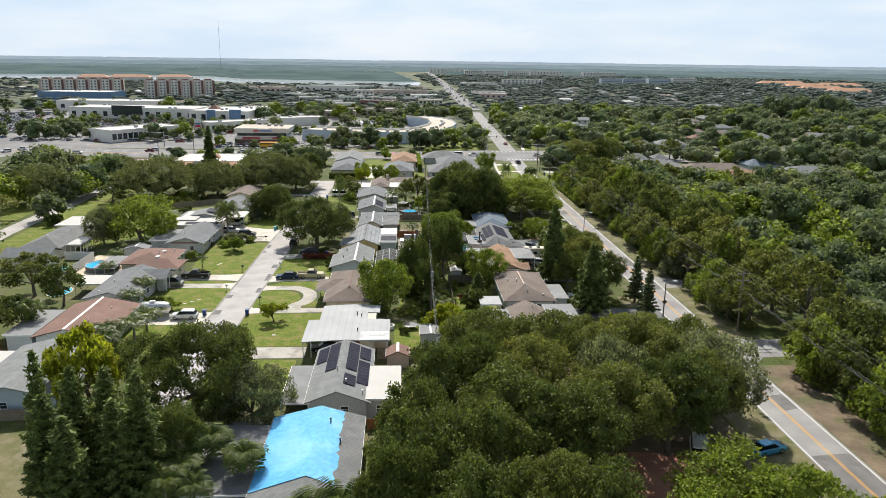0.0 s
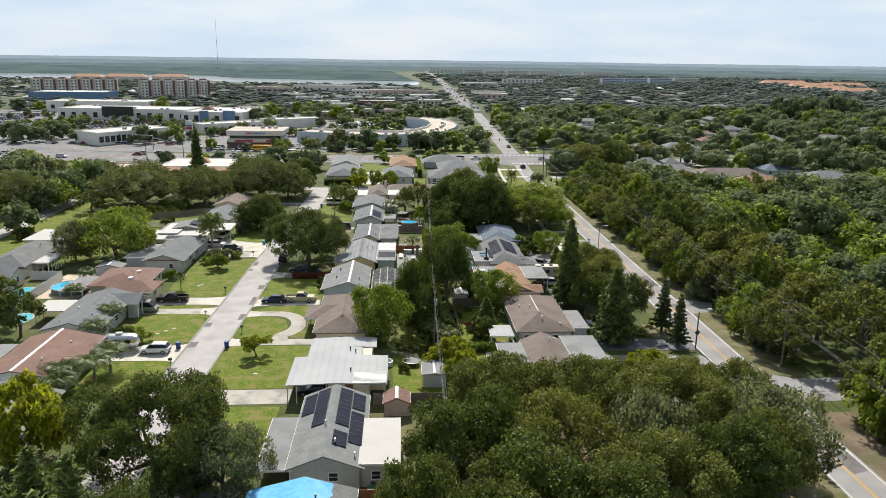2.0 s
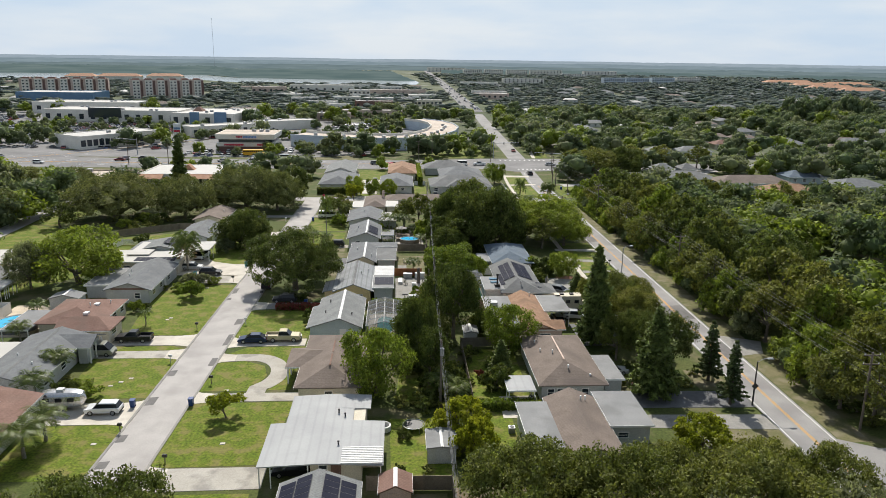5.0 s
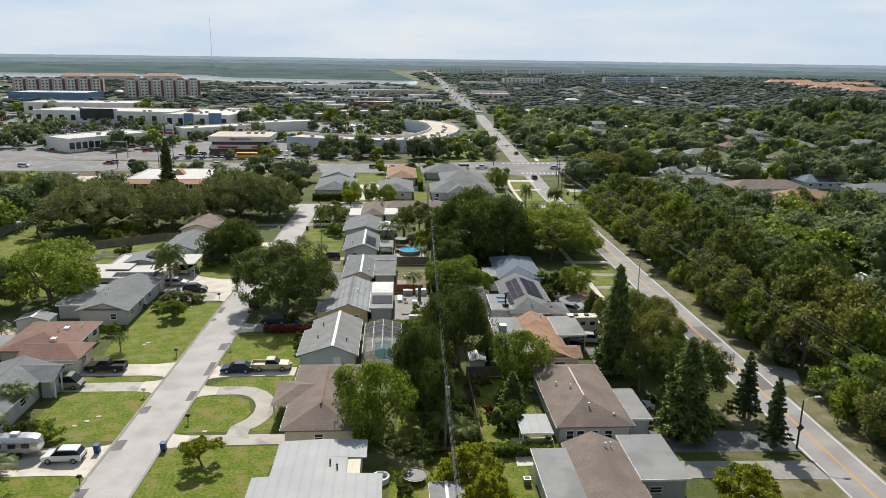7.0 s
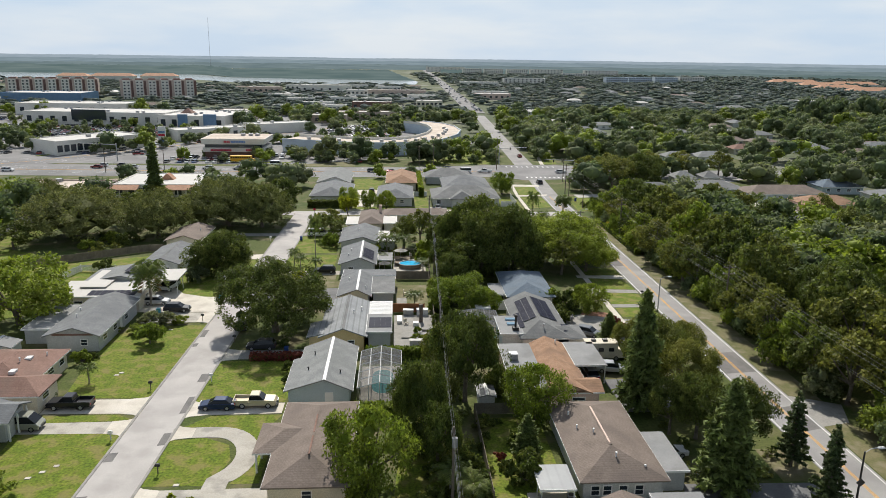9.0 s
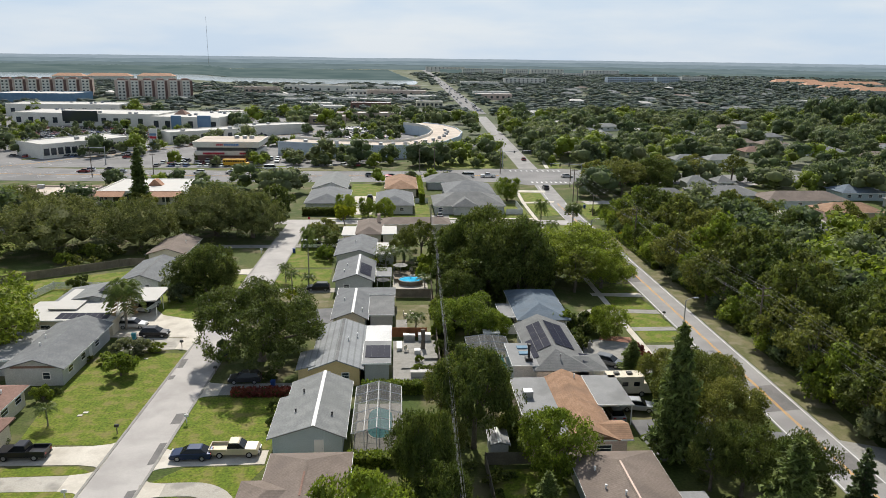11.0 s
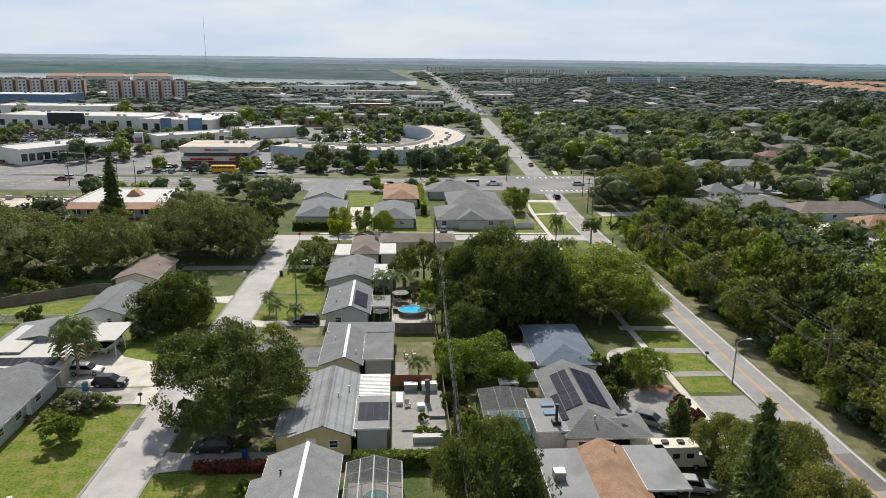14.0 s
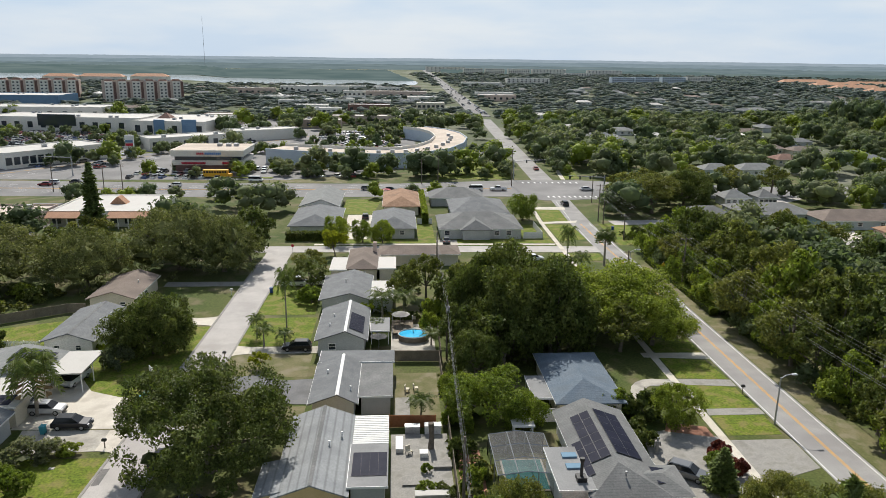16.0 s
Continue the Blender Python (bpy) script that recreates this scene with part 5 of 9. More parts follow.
based(h, 1, 323)
h = house_at("white house with a grey gable roof")
b = pitched(h, -27.6, -14.5, 286, 309, "hip", M_SHINGLE, top=4.8, hips=5, wall=M_WHITE)
based(h, -21, 297)
h = house_at("white house with a pale grey metal roof")
b = pitched(h, -28, -16.3, 311, 335, "gable", M_SHINGLE_W, top=4.8, rx=-21.5, wall=M_WHITE)
based(h, -22, 323)
# houses among the trees, east
for x, y, w, d, m, wl_, lab in ((108, 307, 22, 15, M_SHINGLE_DK, M_STUCCO_G, "grey house with a broad dark hip roof"), (87, 302, 14, 10, M_SHINGLE_DK, M_STUCCO_G, "grey house with a dark patched roof"), (129, 297, 27, 12, M_SHINGLE_B, M_STUCCO_B, "light blue house with a brown roof"), (133, 278, 18, 11, M_SHINGLE_TAN, M_STUCCO_P, "house with a tan tile roof"),
                               (107, 328, 9, 8, M_SHINGLE_W, M_WHITE, "small white house with a pale roof"), (117.5, 329, 7, 8, M_SHINGLE_DK, M_STUCCO_G, "dark grey outbuilding among trees"), (127, 388, 13, 9, M_SHINGLE_W, M_STUCCO_B, "pale blue house with a grey roof among trees"), (144, 389, 17, 10, M_SHINGLE_W, M_WHITE, "white house with a pale roof"), (172, 419, 12, 10, M_SHINGLE_RED, M_STUCCO, "house with a red-brown roof"),
                               (225, 402, 18, 12, M_SHINGLE_B, M_STUCCO, "house with a brown roof among trees"), (156, 310, 16, 11, M_SHINGLE_BL, M_STUCCO_B, "blue-grey house with a dark roof"), (165, 290, 18, 13, M_SHINGLE, M_STUCCO_G, "house with a grey hip roof"), (160, 262, 20, 12, M_SHINGLE_B, M_STUCCO_G, "house with a brown hip roof")):
    h = house_at(lab)
    b = pitched(h, x - w / 2, x + w / 2, y - d / 2, y + d / 2, "hip", m, top=4.8, axis="x", hips=d * 0.45, wall=wl_)
    for u in (0.15, 0.4, 0.65, 0.88):
        window(h, "S", b, u, 1.5, 1.4, 1.1)
    based(h, x, y)

h = house_at("low open-sided building with a dark grey hip roof on white posts")
pitched(h, 101.5, 115, 249, 262, "hip", M_SHINGLE_DK, top=4.9, axis="x", hips=5.5, wall=None)
part("wall", boxes((103, 113.5, 254, 261, -0.05, 2.7)), M_STUCCO, h)
bw = (103, 113.5, 254, 261)
window(h, "S", bw, 0.3, 1.5, 1.6, 1.1), door(h, "S", bw, 0.6)
for x in (101.9, 106.2, 110.4, 114.6):
    part("post", boxes((x - 0.15, x + 0.15, 249.3, 249.6, 0, 2.6)), M_TRIM, h)
based(h, 108, 256)
structure("street_court", slab([(96, 265.5), (126, 267), (130, 274), (124, 281), (108, 282), (97, 275)], -0.1, 0.034), M_STREET, "grey asphalt court among houses", "street")
structure("driveway", slab([(112.5, 280), (120, 280), (126, 290.6), (117, 290.6)], -0.1, 0.048), M_PALECONC, "bright pale concrete driveway", "driveway")
structure("driveway", slab([(103, 236), (119, 238), (122, 250), (103.5, 248.8)], -0.1, 0.048), M_PALECONC, "pale concrete forecourt", "driveway")
# sheds and outbuildings
def shed(x0, x1, y0, y1, zr, roof, wall, label, eave=1.9):
    s = thing("shed", (x0 + x1) / 2, (y0 + y1) / 2, 0, label, "shed")
    x, y = (x1 - x0) / 2, (y1 - y0) / 2
    b = pitched(s, -x, x, -y, y, "gable", roof, eave=eave, top=zr, wall=wall, over=0.18, cap=M_TRIM)
    door(s, "S", b, 0.5, 1.2, 1.6, m=wall)
    return s


shed(-2.3, 1.3, 102.4, 106.0, 2.7, M_SHINGLE_RED, M_STUCCO_P, "small wooden shed with a brown roof and white trim")
shed(3.0, 6.6, 110.8, 115.4, 2.3, M_FLATGREY, M_STUCCO_G, "grey metal garden shed", 2.1)
shed(10.4, 12.8, 147.0, 150.6, 2.3, M_FLATGREY, M_STUCCO_G, "small garden shed with white striped roof", 2.0)
shed(-63, -57.6, 165, 168.5, 3.0, M_FLATGREY, M_STUCCO_G, "grey wooden backyard shed beside a fence", 2.3)
shed(94.2, 97.8, 184.5, 188.6, 2.9, M_FLATGREY, M_SHINGLE_BL, "blue shed with white windows on a lawn", 2.3)
shed(4.4, 6.0, 98, 100, 2.3, M_SHINGLE_RED, M_FENCERED, "small red wooden shed", 1.9)
p = thing("patio_cover", -59.8, 141, 0, "white flat patio cover on posts", "patio cover")
flat_roof(p, -2.8, 2.6, -3, 3, 2.4, M_FLATWHITE, None, posts=True)

# ---------------------------------------------------------------- plants
RNG = np.random.default_rng(7)


def mesh_from(name, verts, faces, material):
    me = bpy.data.meshes.new(name)
    me.from_pydata(verts.reshape(-1, 3).tolist(), [], faces)
    me.materials.append(material)
    return me


def unit(v):
    return v / np.maximum(np.linalg.norm(v, axis=-1, keepdims=True), 1e-9)


def leaf_cards(pos, normal, size, rng, stretch=1.4):
    """Pointed leaf sprays (one triangle each) at pos, facing normal."""
    k = len(pos)
    t = unit(np.cross(normal, unit(rng.normal(size=(k, 3)))))
    b = np.cross(normal, t)
    s = size[:, None]
    bend = normal * s * 0.2
    return np.stack([pos - t * s * stretch * 0.42 - b * s * 0.5 - bend, pos + t * s * stretch * 0.62 - bend, pos - t * s * stretch * 0.3 + b * s * 0.5 + bend], 1)


def leaf_faces(n, k):
    return [(n + 3 * m, n + 3 * m + 1, n + 3 * m + 2) for m in range(k)]


ICO_V, ICO_F = None, None
_b = bmesh.new()
bmesh.ops.create_icosphere(_b, subdivisions=1, radius=1.0)
_b.verts.ensure_lookup_table()
ICO_V = np.array([v.co[:] for v in _b.verts])
ICO_F = np.array([[v.index for v in f.verts] for f in _b.faces])
_b.free()
OCT_V = np.array([(1, 0, 0), (0, 1, 0), (-1, 0, 0), (0, -1, 0), (0, 0, 1), (0, 0, -1)], float)
OCT_F = np.array([(0, 1, 4), (1, 2, 4), (2, 3, 4), (3, 0, 4), (1, 0, 5), (2, 1, 5), (3, 2, 5), (0, 3, 5)])


def crown_arrays(rng, R, z0, z1, clumps, cards, size, boughs=11, rc=(0.13, 0.22), open_=0.0, solid=True, under=-0.55):
    """Vertices and faces of a crown: billowing boughs, each a shell of leaf clumps wrapped in sprays."""
    c0 = np.array([0, 0, z0 + (z1 - z0) * 0.46])
    rad = np.array([R, R, (z1 - z0) / 2])
    i = np.arange(boughs) + 0.5
    dz = np.linspace(1.0, under, boughs)
    az = i * 2.39996 + rng.uniform(-0.35, 0.35, boughs)
    hr = np.sqrt(np.maximum(1 - dz * dz, 0.0))
    bd = np.stack([np.cos(az) * hr, np.sin(az) * hr, dz], 1)
    bc = c0 + bd * rad * rng.uniform(0.42 + 0.12 * open_, 0.68 + 0.16 * open_, boughs)[:, None]
    br = R * rng.uniform(0.33, 0.5, boughs) * (1 - 0.25 * open_)
    flat = np.array([1, 1, min(max(rad[2] / R, 0.62), 1.25)])
    V, F, n = [], [], 0
    cv, cf = (ICO_V, ICO_F) if solid else (OCT_V, OCT_F)
    for b in range(boughs):
        v = cv * rng.uniform(0.85, 1.1, (len(cv), 1)) * br[b] * (0.58 - 0.25 * open_) * flat + bc[b]
        V.append(v)
        F += [tuple(int(a) for a in f) for f in (cf + n)]
        n += len(v)
    own = rng.integers(0, boughs, clumps)
    d = unit(rng.normal(size=(clumps, 3)) + 0.75 * bd[own] + np.array([0, 0, 0.35]))
    cen = bc[own] + d * (br[own] * rng.uniform(0.72, 1.08, clumps))[:, None] * flat
    rcs = R * rng.uniform(*rc, clumps)
    k = clumps * cards
    idx = np.repeat(np.arange(clumps), cards)
    dd = unit(rng.normal(size=(k, 3)) + 0.45 * d[idx] + np.array([0, 0, 0.3]))
    pos = cen[idx] + dd * (rcs[idx] * 1.2 * rng.uniform(0.0, 1.0, k) ** 0.45)[:, None] * np.array([1, 1, 0.85])
    nor = unit(dd * 0.5 + rng.normal(size=(k, 3)) * 0.75 + np.array([0, 0, 0.45]))
    q = leaf_cards(pos, nor, size * rng.uniform(0.55, 1.35, k), rng)
    V.append(q.reshape(-1, 3))
    F += leaf_faces(n, k)
    V = np.concatenate(V)
    fr = R / np.percentile(np.hypot(V[:, 0], V[:, 1]), 97)
    lo, hi = np.percentile(V[:, 2], 1), V[:, 2].max()
    fz = (z1 - z0) / (hi - lo)
    for w in (V, cen):
        w[:, :2] *= fr
        w[:, 2] = (w[:, 2] - hi) * fz + z1
    V[:, 2] = np.maximum(V[:, 2], min(z0, 0.08))
    return V, F, cen, rcs


def trunk_bm(rng, z_top, r, limbs):
    bm = bmesh.new()
    lean = rng.uniform(-0.25, 0.25, 2)
    mid = (lean[0], lean[1], z_top * 0.55)
    tube(bm, (0, 0, -0.15), (0, 0, 0.25), r * 1.5, r * 1.1, 9)
    tube(bm, (0, 0, 0.2), mid, r * 1.1, r * 0.8, 9)
    for c in limbs:
        j = (mid[0] * 0.5 + c[0] * 0.5, mid[1] * 0.5 + c[1] * 0.5, mid[2] * 0.55 + c[2] * 0.45)
        tube(bm, (mid[0], mid[1], mid[2] - 0.1), j, r * 0.62, r * 0.36, 6)
        tube(bm, j, tuple(c), r * 0.36, r * 0.1, 6)
    return bm


def tree_proto(name, seed, leaf, R, z0, z1, clumps, cards, size, trunk_r=0.35, label="", cat="tree", **kw):
    rng = np.random.default_rng(seed)
    V, F, cen, rcs = crown_arrays(rng, R, z0, z1, clumps, cards, size, solid=False, **kw)
    t = thing(name, 0, 0, 0, label, cat)
    part("trunk", trunk_bm(rng, z0 + (z1 - z0) * 0.3, trunk_r, cen[rng.permutation(len(cen))[:7 if R > 1.6 else 2]]), M_BARK, t)
    part("crown", mesh_from("crown", V, F, leaf), leaf, t)
    return t


def conifer_proto(name, seed, H, R, tiers, per, label, needle=M_NEEDLE, z0=1.2, droop=0.15, tuft=0.5, fuzzy=False):
    """A pine with whorls of branches round a straight stem."""
    rng = np.random.default_rng(seed)
    t = thing(name, 0, 0, 0, label, "tree")
    bm = bmesh.new()
    tube(bm, (0, 0, -0.1), (0, 0, H), R * 0.09 + 0.08, 0.03, 8)
    pos, nor, siz = [], [], []
    for i in range(tiers):
        f = i / (tiers - 1)
        z = z0 + (H - z0) * f + (rng.uniform(-0.3, 0.3) if fuzzy else 0)
        r = R * (1 - f) ** 0.7 * rng.uniform(0.75, 1.1) + 0.15
        a0 = rng.uniform(0, 6.28)
        for k in range(per):
            a = a0 + 6.283 * k / per + rng.uniform(-0.25, 0.25)
            rr = r * rng.uniform(0.7, 1.1)
            end = np.array([math.cos(a) * rr, math.sin(a) * rr, z - droop * rr + rng.uniform(-0.1, 0.2)])
            tube(bm, (0, 0, z), tuple(end), 0.045, 0.015, 4)
            m = max(int(rr / (tuft * 0.42)), 2)
            for j in range(m):
                g = (j + 0.8) / m
                for s in range(5):
                    pos.append(np.array([0, 0, z]) * (1 - g) + end * g + rng.normal(size=3) * tuft * (0.28 if fuzzy else 0.16))
                    nor.append(np.array([math.cos(a) * 0.2, math.sin(a) * 0.2, 1]) + rng.normal(size=3) * (0.8 if fuzzy else 0.55))
                    siz.append(tuft * rng.uniform(0.6, 1.1))
    part("trunk", bm, M_BARK, t)
    q = leaf_cards(np.array(pos), unit(np.array(nor)), np.array(siz) * (0.62 if fuzzy else 1.0), rng, 3.6 if fuzzy else 1.9)
    part("crown", mesh_from("crown", q, leaf_faces(0, len(q)), needle), needle, t)
    return t


def frond(rng, a, length, rise, drop, width, n=15):
    """An arching frond: two rows of narrow drooping leaflets along a rib, as slim quads."""
    q = []
    d = np.array([math.cos(a), math.sin(a), 0])
    s = np.array([-math.sin(a), math.cos(a), 0])
    pts = [d * length * (f ** 0.9) + np.array([0, 0, rise * math.sin(f * 2.2) - drop * f * f]) for f in np.linspace(0.04, 1, n)]
    for i in range(n - 1):
        w = width * math.sin(0.4 + 2.4 * (i + 0.5) / n) * rng.uniform(0.8, 1.2)
        for sg in (-1, 1):
            o = s * sg * w + np.array([0, 0, -w * rng.uniform(0.4, 0.9)]) + d * w * 0.7
            b = pts[i] * 0.3 + pts[i + 1] * 0.7
            q.append([pts[i], b, b * 0.5 + pts[i] * 0.5 + o, pts[i] + o * 0.96])
    return q


def palm_proto(name, seed, H, fronds, length, label, fan=False, dead=0):
    rng = np.random.default_rng(seed)
    t = thing(name, 0, 0, 0, label, "palm tree")
    bm = bmesh.new()
    for i in range(6):
        r0, r1 = 0.24 - 0.02 * i, 0.24 - 0.02 * (i + 1) + 0.02
        tube(bm, (0.05 * math.sin(i), 0, H * i / 6 - 0.05), (0.05 * math.sin(i + 1), 0, H * (i + 1) / 6), r0, r1, 8)
    part("trunk", bm, M_PALMBARK, t)
    q = []
    for i in range(fronds):
        f = i / fronds
        a = i * 2.4 + rng.uniform(-0.2, 0.2)
        q += frond(rng, a, length * rng.uniform(0.8, 1.1), length * (0.75 - 0.65 * f), length * (0.25 + 0.7 * f), length * (0.3 if fan else 0.24), 9 if fan else 15)
    q = np.array(q) + np.array([0.05 * math.sin(6), 0, H])
    part("crown", mesh_from("crown", q, [(4 * i, 4 * i + 1, 4 * i + 2, 4 * i + 3) for i in range(len(q))], M_PALM), M_PALM, t)
    if dead:
        q = []
        for i in range(dead):
            q += frond(rng, i * 2.1, length * 0.55, 0.0, length * 0.95, length * 0.24, 8)
        q = np.array(q) + np.array([0, 0, H - 0.1])
        part("dead_fronds", mesh_from("dead_fronds", q, [(4 * i, 4 * i + 1, 4 * i + 2, 4 * i + 3) for i in range(len(q))], M_DEADPALM), M_DEADPALM, t, "brown hanging dead fronds")
    return t


FIRST = {}


def plant(kind, x, y, r, h, turn=None, label="", group=""):
    """A copy of a first plant, scaled to the radius r and height h."""
    ob, R, H = FIRST[kind]
    turn = RNG.uniform(0, 360) if turn is None else turn
    m = pose(x, y, 0, 0, 0, turn) @ Matrix.Diagonal((r / R, r / R, h / H, 1))
    if kind not in USED:
        USED.add(kind)
        ob.matrix_basis = m
        t = ob
    else:
        base = ob.matrix_basis.copy()
        ob.scale = (1, 1, 1)
        t = copy_thing(ob, m)
        ob.matrix_basis = base
    return tagged(t, label, "", group)


USED = set()
OAK = "broad oak with dark green foliage"
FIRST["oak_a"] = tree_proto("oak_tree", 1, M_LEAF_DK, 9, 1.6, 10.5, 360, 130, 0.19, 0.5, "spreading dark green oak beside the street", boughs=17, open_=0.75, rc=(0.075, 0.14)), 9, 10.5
FIRST["oak_b"] = tree_proto("oak_tree", 2, M_LEAF, 6.5, 3.4, 9.5, 200, 80, 0.2, 0.4, OAK, boughs=13, open_=0.35, rc=(0.11, 0.19)), 6.5, 9.5
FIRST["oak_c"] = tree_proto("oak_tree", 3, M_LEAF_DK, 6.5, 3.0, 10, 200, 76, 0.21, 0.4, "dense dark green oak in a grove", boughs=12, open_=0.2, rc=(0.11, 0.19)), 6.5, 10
FIRST["oak_d"] = tree_proto("oak_tree", 4, M_LEAF_GR, 6, 1.0, 7, 160, 90, 0.21, 0.3, "pale grey-green tree with fine leaves", boughs=12, open_=0.3), 6, 7
FIRST["bright"] = tree_proto("shade_tree", 5, M_LEAF_BR, 5, 0.8, 7.5, 130, 84, 0.2, 0.28, "bright green leafy tree in a yard", boughs=11, open_=0.4), 5, 7.5
FIRST["flat"] = tree_proto("poinciana_tree", 6, M_LEAF_POIN, 10, 2.2, 9.5, 260, 95, 0.27, 0.5, "wide dome-shaped bright green tree", boughs=18, rc=(0.09, 0.15)), 10, 9.5
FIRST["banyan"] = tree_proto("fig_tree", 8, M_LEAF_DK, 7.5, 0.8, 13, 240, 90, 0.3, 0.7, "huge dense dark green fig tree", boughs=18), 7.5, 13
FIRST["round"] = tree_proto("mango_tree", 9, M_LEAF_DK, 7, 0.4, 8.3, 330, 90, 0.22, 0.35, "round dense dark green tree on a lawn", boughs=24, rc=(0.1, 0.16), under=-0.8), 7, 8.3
FIRST["yellow"] = tree_proto("yellow_tree", 10, M_LEAF_YE, 3.8, 0.6, 5.5, 90, 70, 0.269, 0.18, "yellow-green shrubby tree in a yard", boughs=9), 3.8, 5.5
FIRST["small"] = tree_proto("lawn_tree", 11, M_LEAF_YE, 2.5, 1.1, 3.8, 40, 60, 0.227, 0.11, "small yellow-green tree on the lawn", boughs=7, open_=0.5), 2.5, 3.8
FIRST["small_g"] = tree_proto("lawn_tree", 16, M_LEAF_BR, 2.5, 0.5, 3.4, 50, 62, 0.23, 0.11, "small bright green tree on the lawn", boughs=8, open_=0.2), 2.5, 3.4
FIRST["bush"] = tree_proto("bush", 12, M_LEAF_BR, 2, 0.05, 2.2, 40, 63, 0.202, 0.08, "rounded green garden bush", "bush", boughs=7), 2, 2.2
FIRST["bush_dk"] = tree_proto("bush", 13, M_LEAF_DK, 2, 0.05, 2.4, 40, 63, 0.218, 0.08, "dark green garden bush", "bush", boughs=7), 2, 2.4
FIRST["bush_gr"] = tree_proto("bush", 14, M_LEAF_GR, 2.4, 0.1, 2.4, 46, 63, 0.202, 0.08, "pale flowering garden bush", "bush", boughs=8), 2.4, 2.4
FIRST["bush_red"] = tree_proto("bush", 15, M_REDLEAF, 1.4, 0.05, 2.0, 30, 63, 0.185, 0.06, "dark red leaved bush beside the drive", "bush", boughs=6), 1.4, 2.0
FIRST["dome"] = tree_proto("live_oak", 24, M_LEAF_OAK, 10, 1.6, 12, 360, 44, 0.24, 0.5, "broad domed dark green oak beside the houses", boughs=30, rc=(0.07, 0.115), under=-0.3), 10, 12
FIRST["shrub"] = tree_proto("shrub", 17, M_LEAF_DK, 1.5, 0.03, 1.8, 18, 26, 0.22, 0.05, "dark leafy shrub in a back yard", "shrub", boughs=6), 1.5, 1.8
FIRST["shrub_b"] = tree_proto("shrub", 18, M_LEAF, 1.5, 0.03, 1.8, 18, 26, 0.21, 0.05, "green leafy shrub in a back yard", "shrub", boughs=6), 1.5, 1.8
FIRST["wood_a"] = tree_proto("woodland_tree", 21, M_LEAF, 4.6, 2.9, 9.5, 78, 46, 0.31, 0.25, "woodland oak beside the road", boughs=9, open_=0.75, rc=(0.13, 0.22)), 4.6, 9.5
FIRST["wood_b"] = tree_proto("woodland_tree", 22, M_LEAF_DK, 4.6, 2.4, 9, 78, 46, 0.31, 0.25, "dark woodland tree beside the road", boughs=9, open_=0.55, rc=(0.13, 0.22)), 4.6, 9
FIRST["wood_c"] = tree_proto("woodland_tree", 23, M_LEAF_BR, 4.2, 0.6, 7, 66, 44, 0.29, 0.2, "bright green roadside tree", boughs=8, open_=0.45, rc=(0.13, 0.22)), 4.2, 7
FIRST["norfolk"] = conifer_proto("norfolk_pine", 31, 9, 2.2, 13, 7, "dark norfolk pine with tiered branches", droop=-0.08, tuft=0.34), 2.2, 9
FIRST["casuarina"] = conifer_proto("casuarina_tree", 32, 15, 3.0, 26, 6, "tall feathery dark green pine", needle=M_CASU, droop=-0.25, tuft=0.4, fuzzy=True), 3.0, 15
FIRST["pine"] = conifer_proto("pine_tree", 33, 15, 3.8, 30, 10, "tall dark conical pine", needle=M_CASU, droop=0.02, tuft=0.55, fuzzy=True), 3.8, 15
FIRST["column"] = conifer_proto("araucaria_tree", 34, 20, 3.2, 28, 8, "tall dark columnar pine beside the plaza", needle=M_CASU, droop=-0.05, tuft=0.55), 3.2, 20
FIRST["sabal"] = palm_proto("sabal_palm", 41, 7, 60, 2.1, "cabbage palm with a ragged crown", True, 14), 1.9, 7
FIRST["palm"] = palm_proto("queen_palm", 42, 7, 26, 3.0, "feather palm with arching fronds"), 3.0, 7
FIRST["date"] = palm_proto("date_palm", 43, 5, 44, 3.0, "full-crowned feather palm in front of a house", False, 6), 3.0, 5

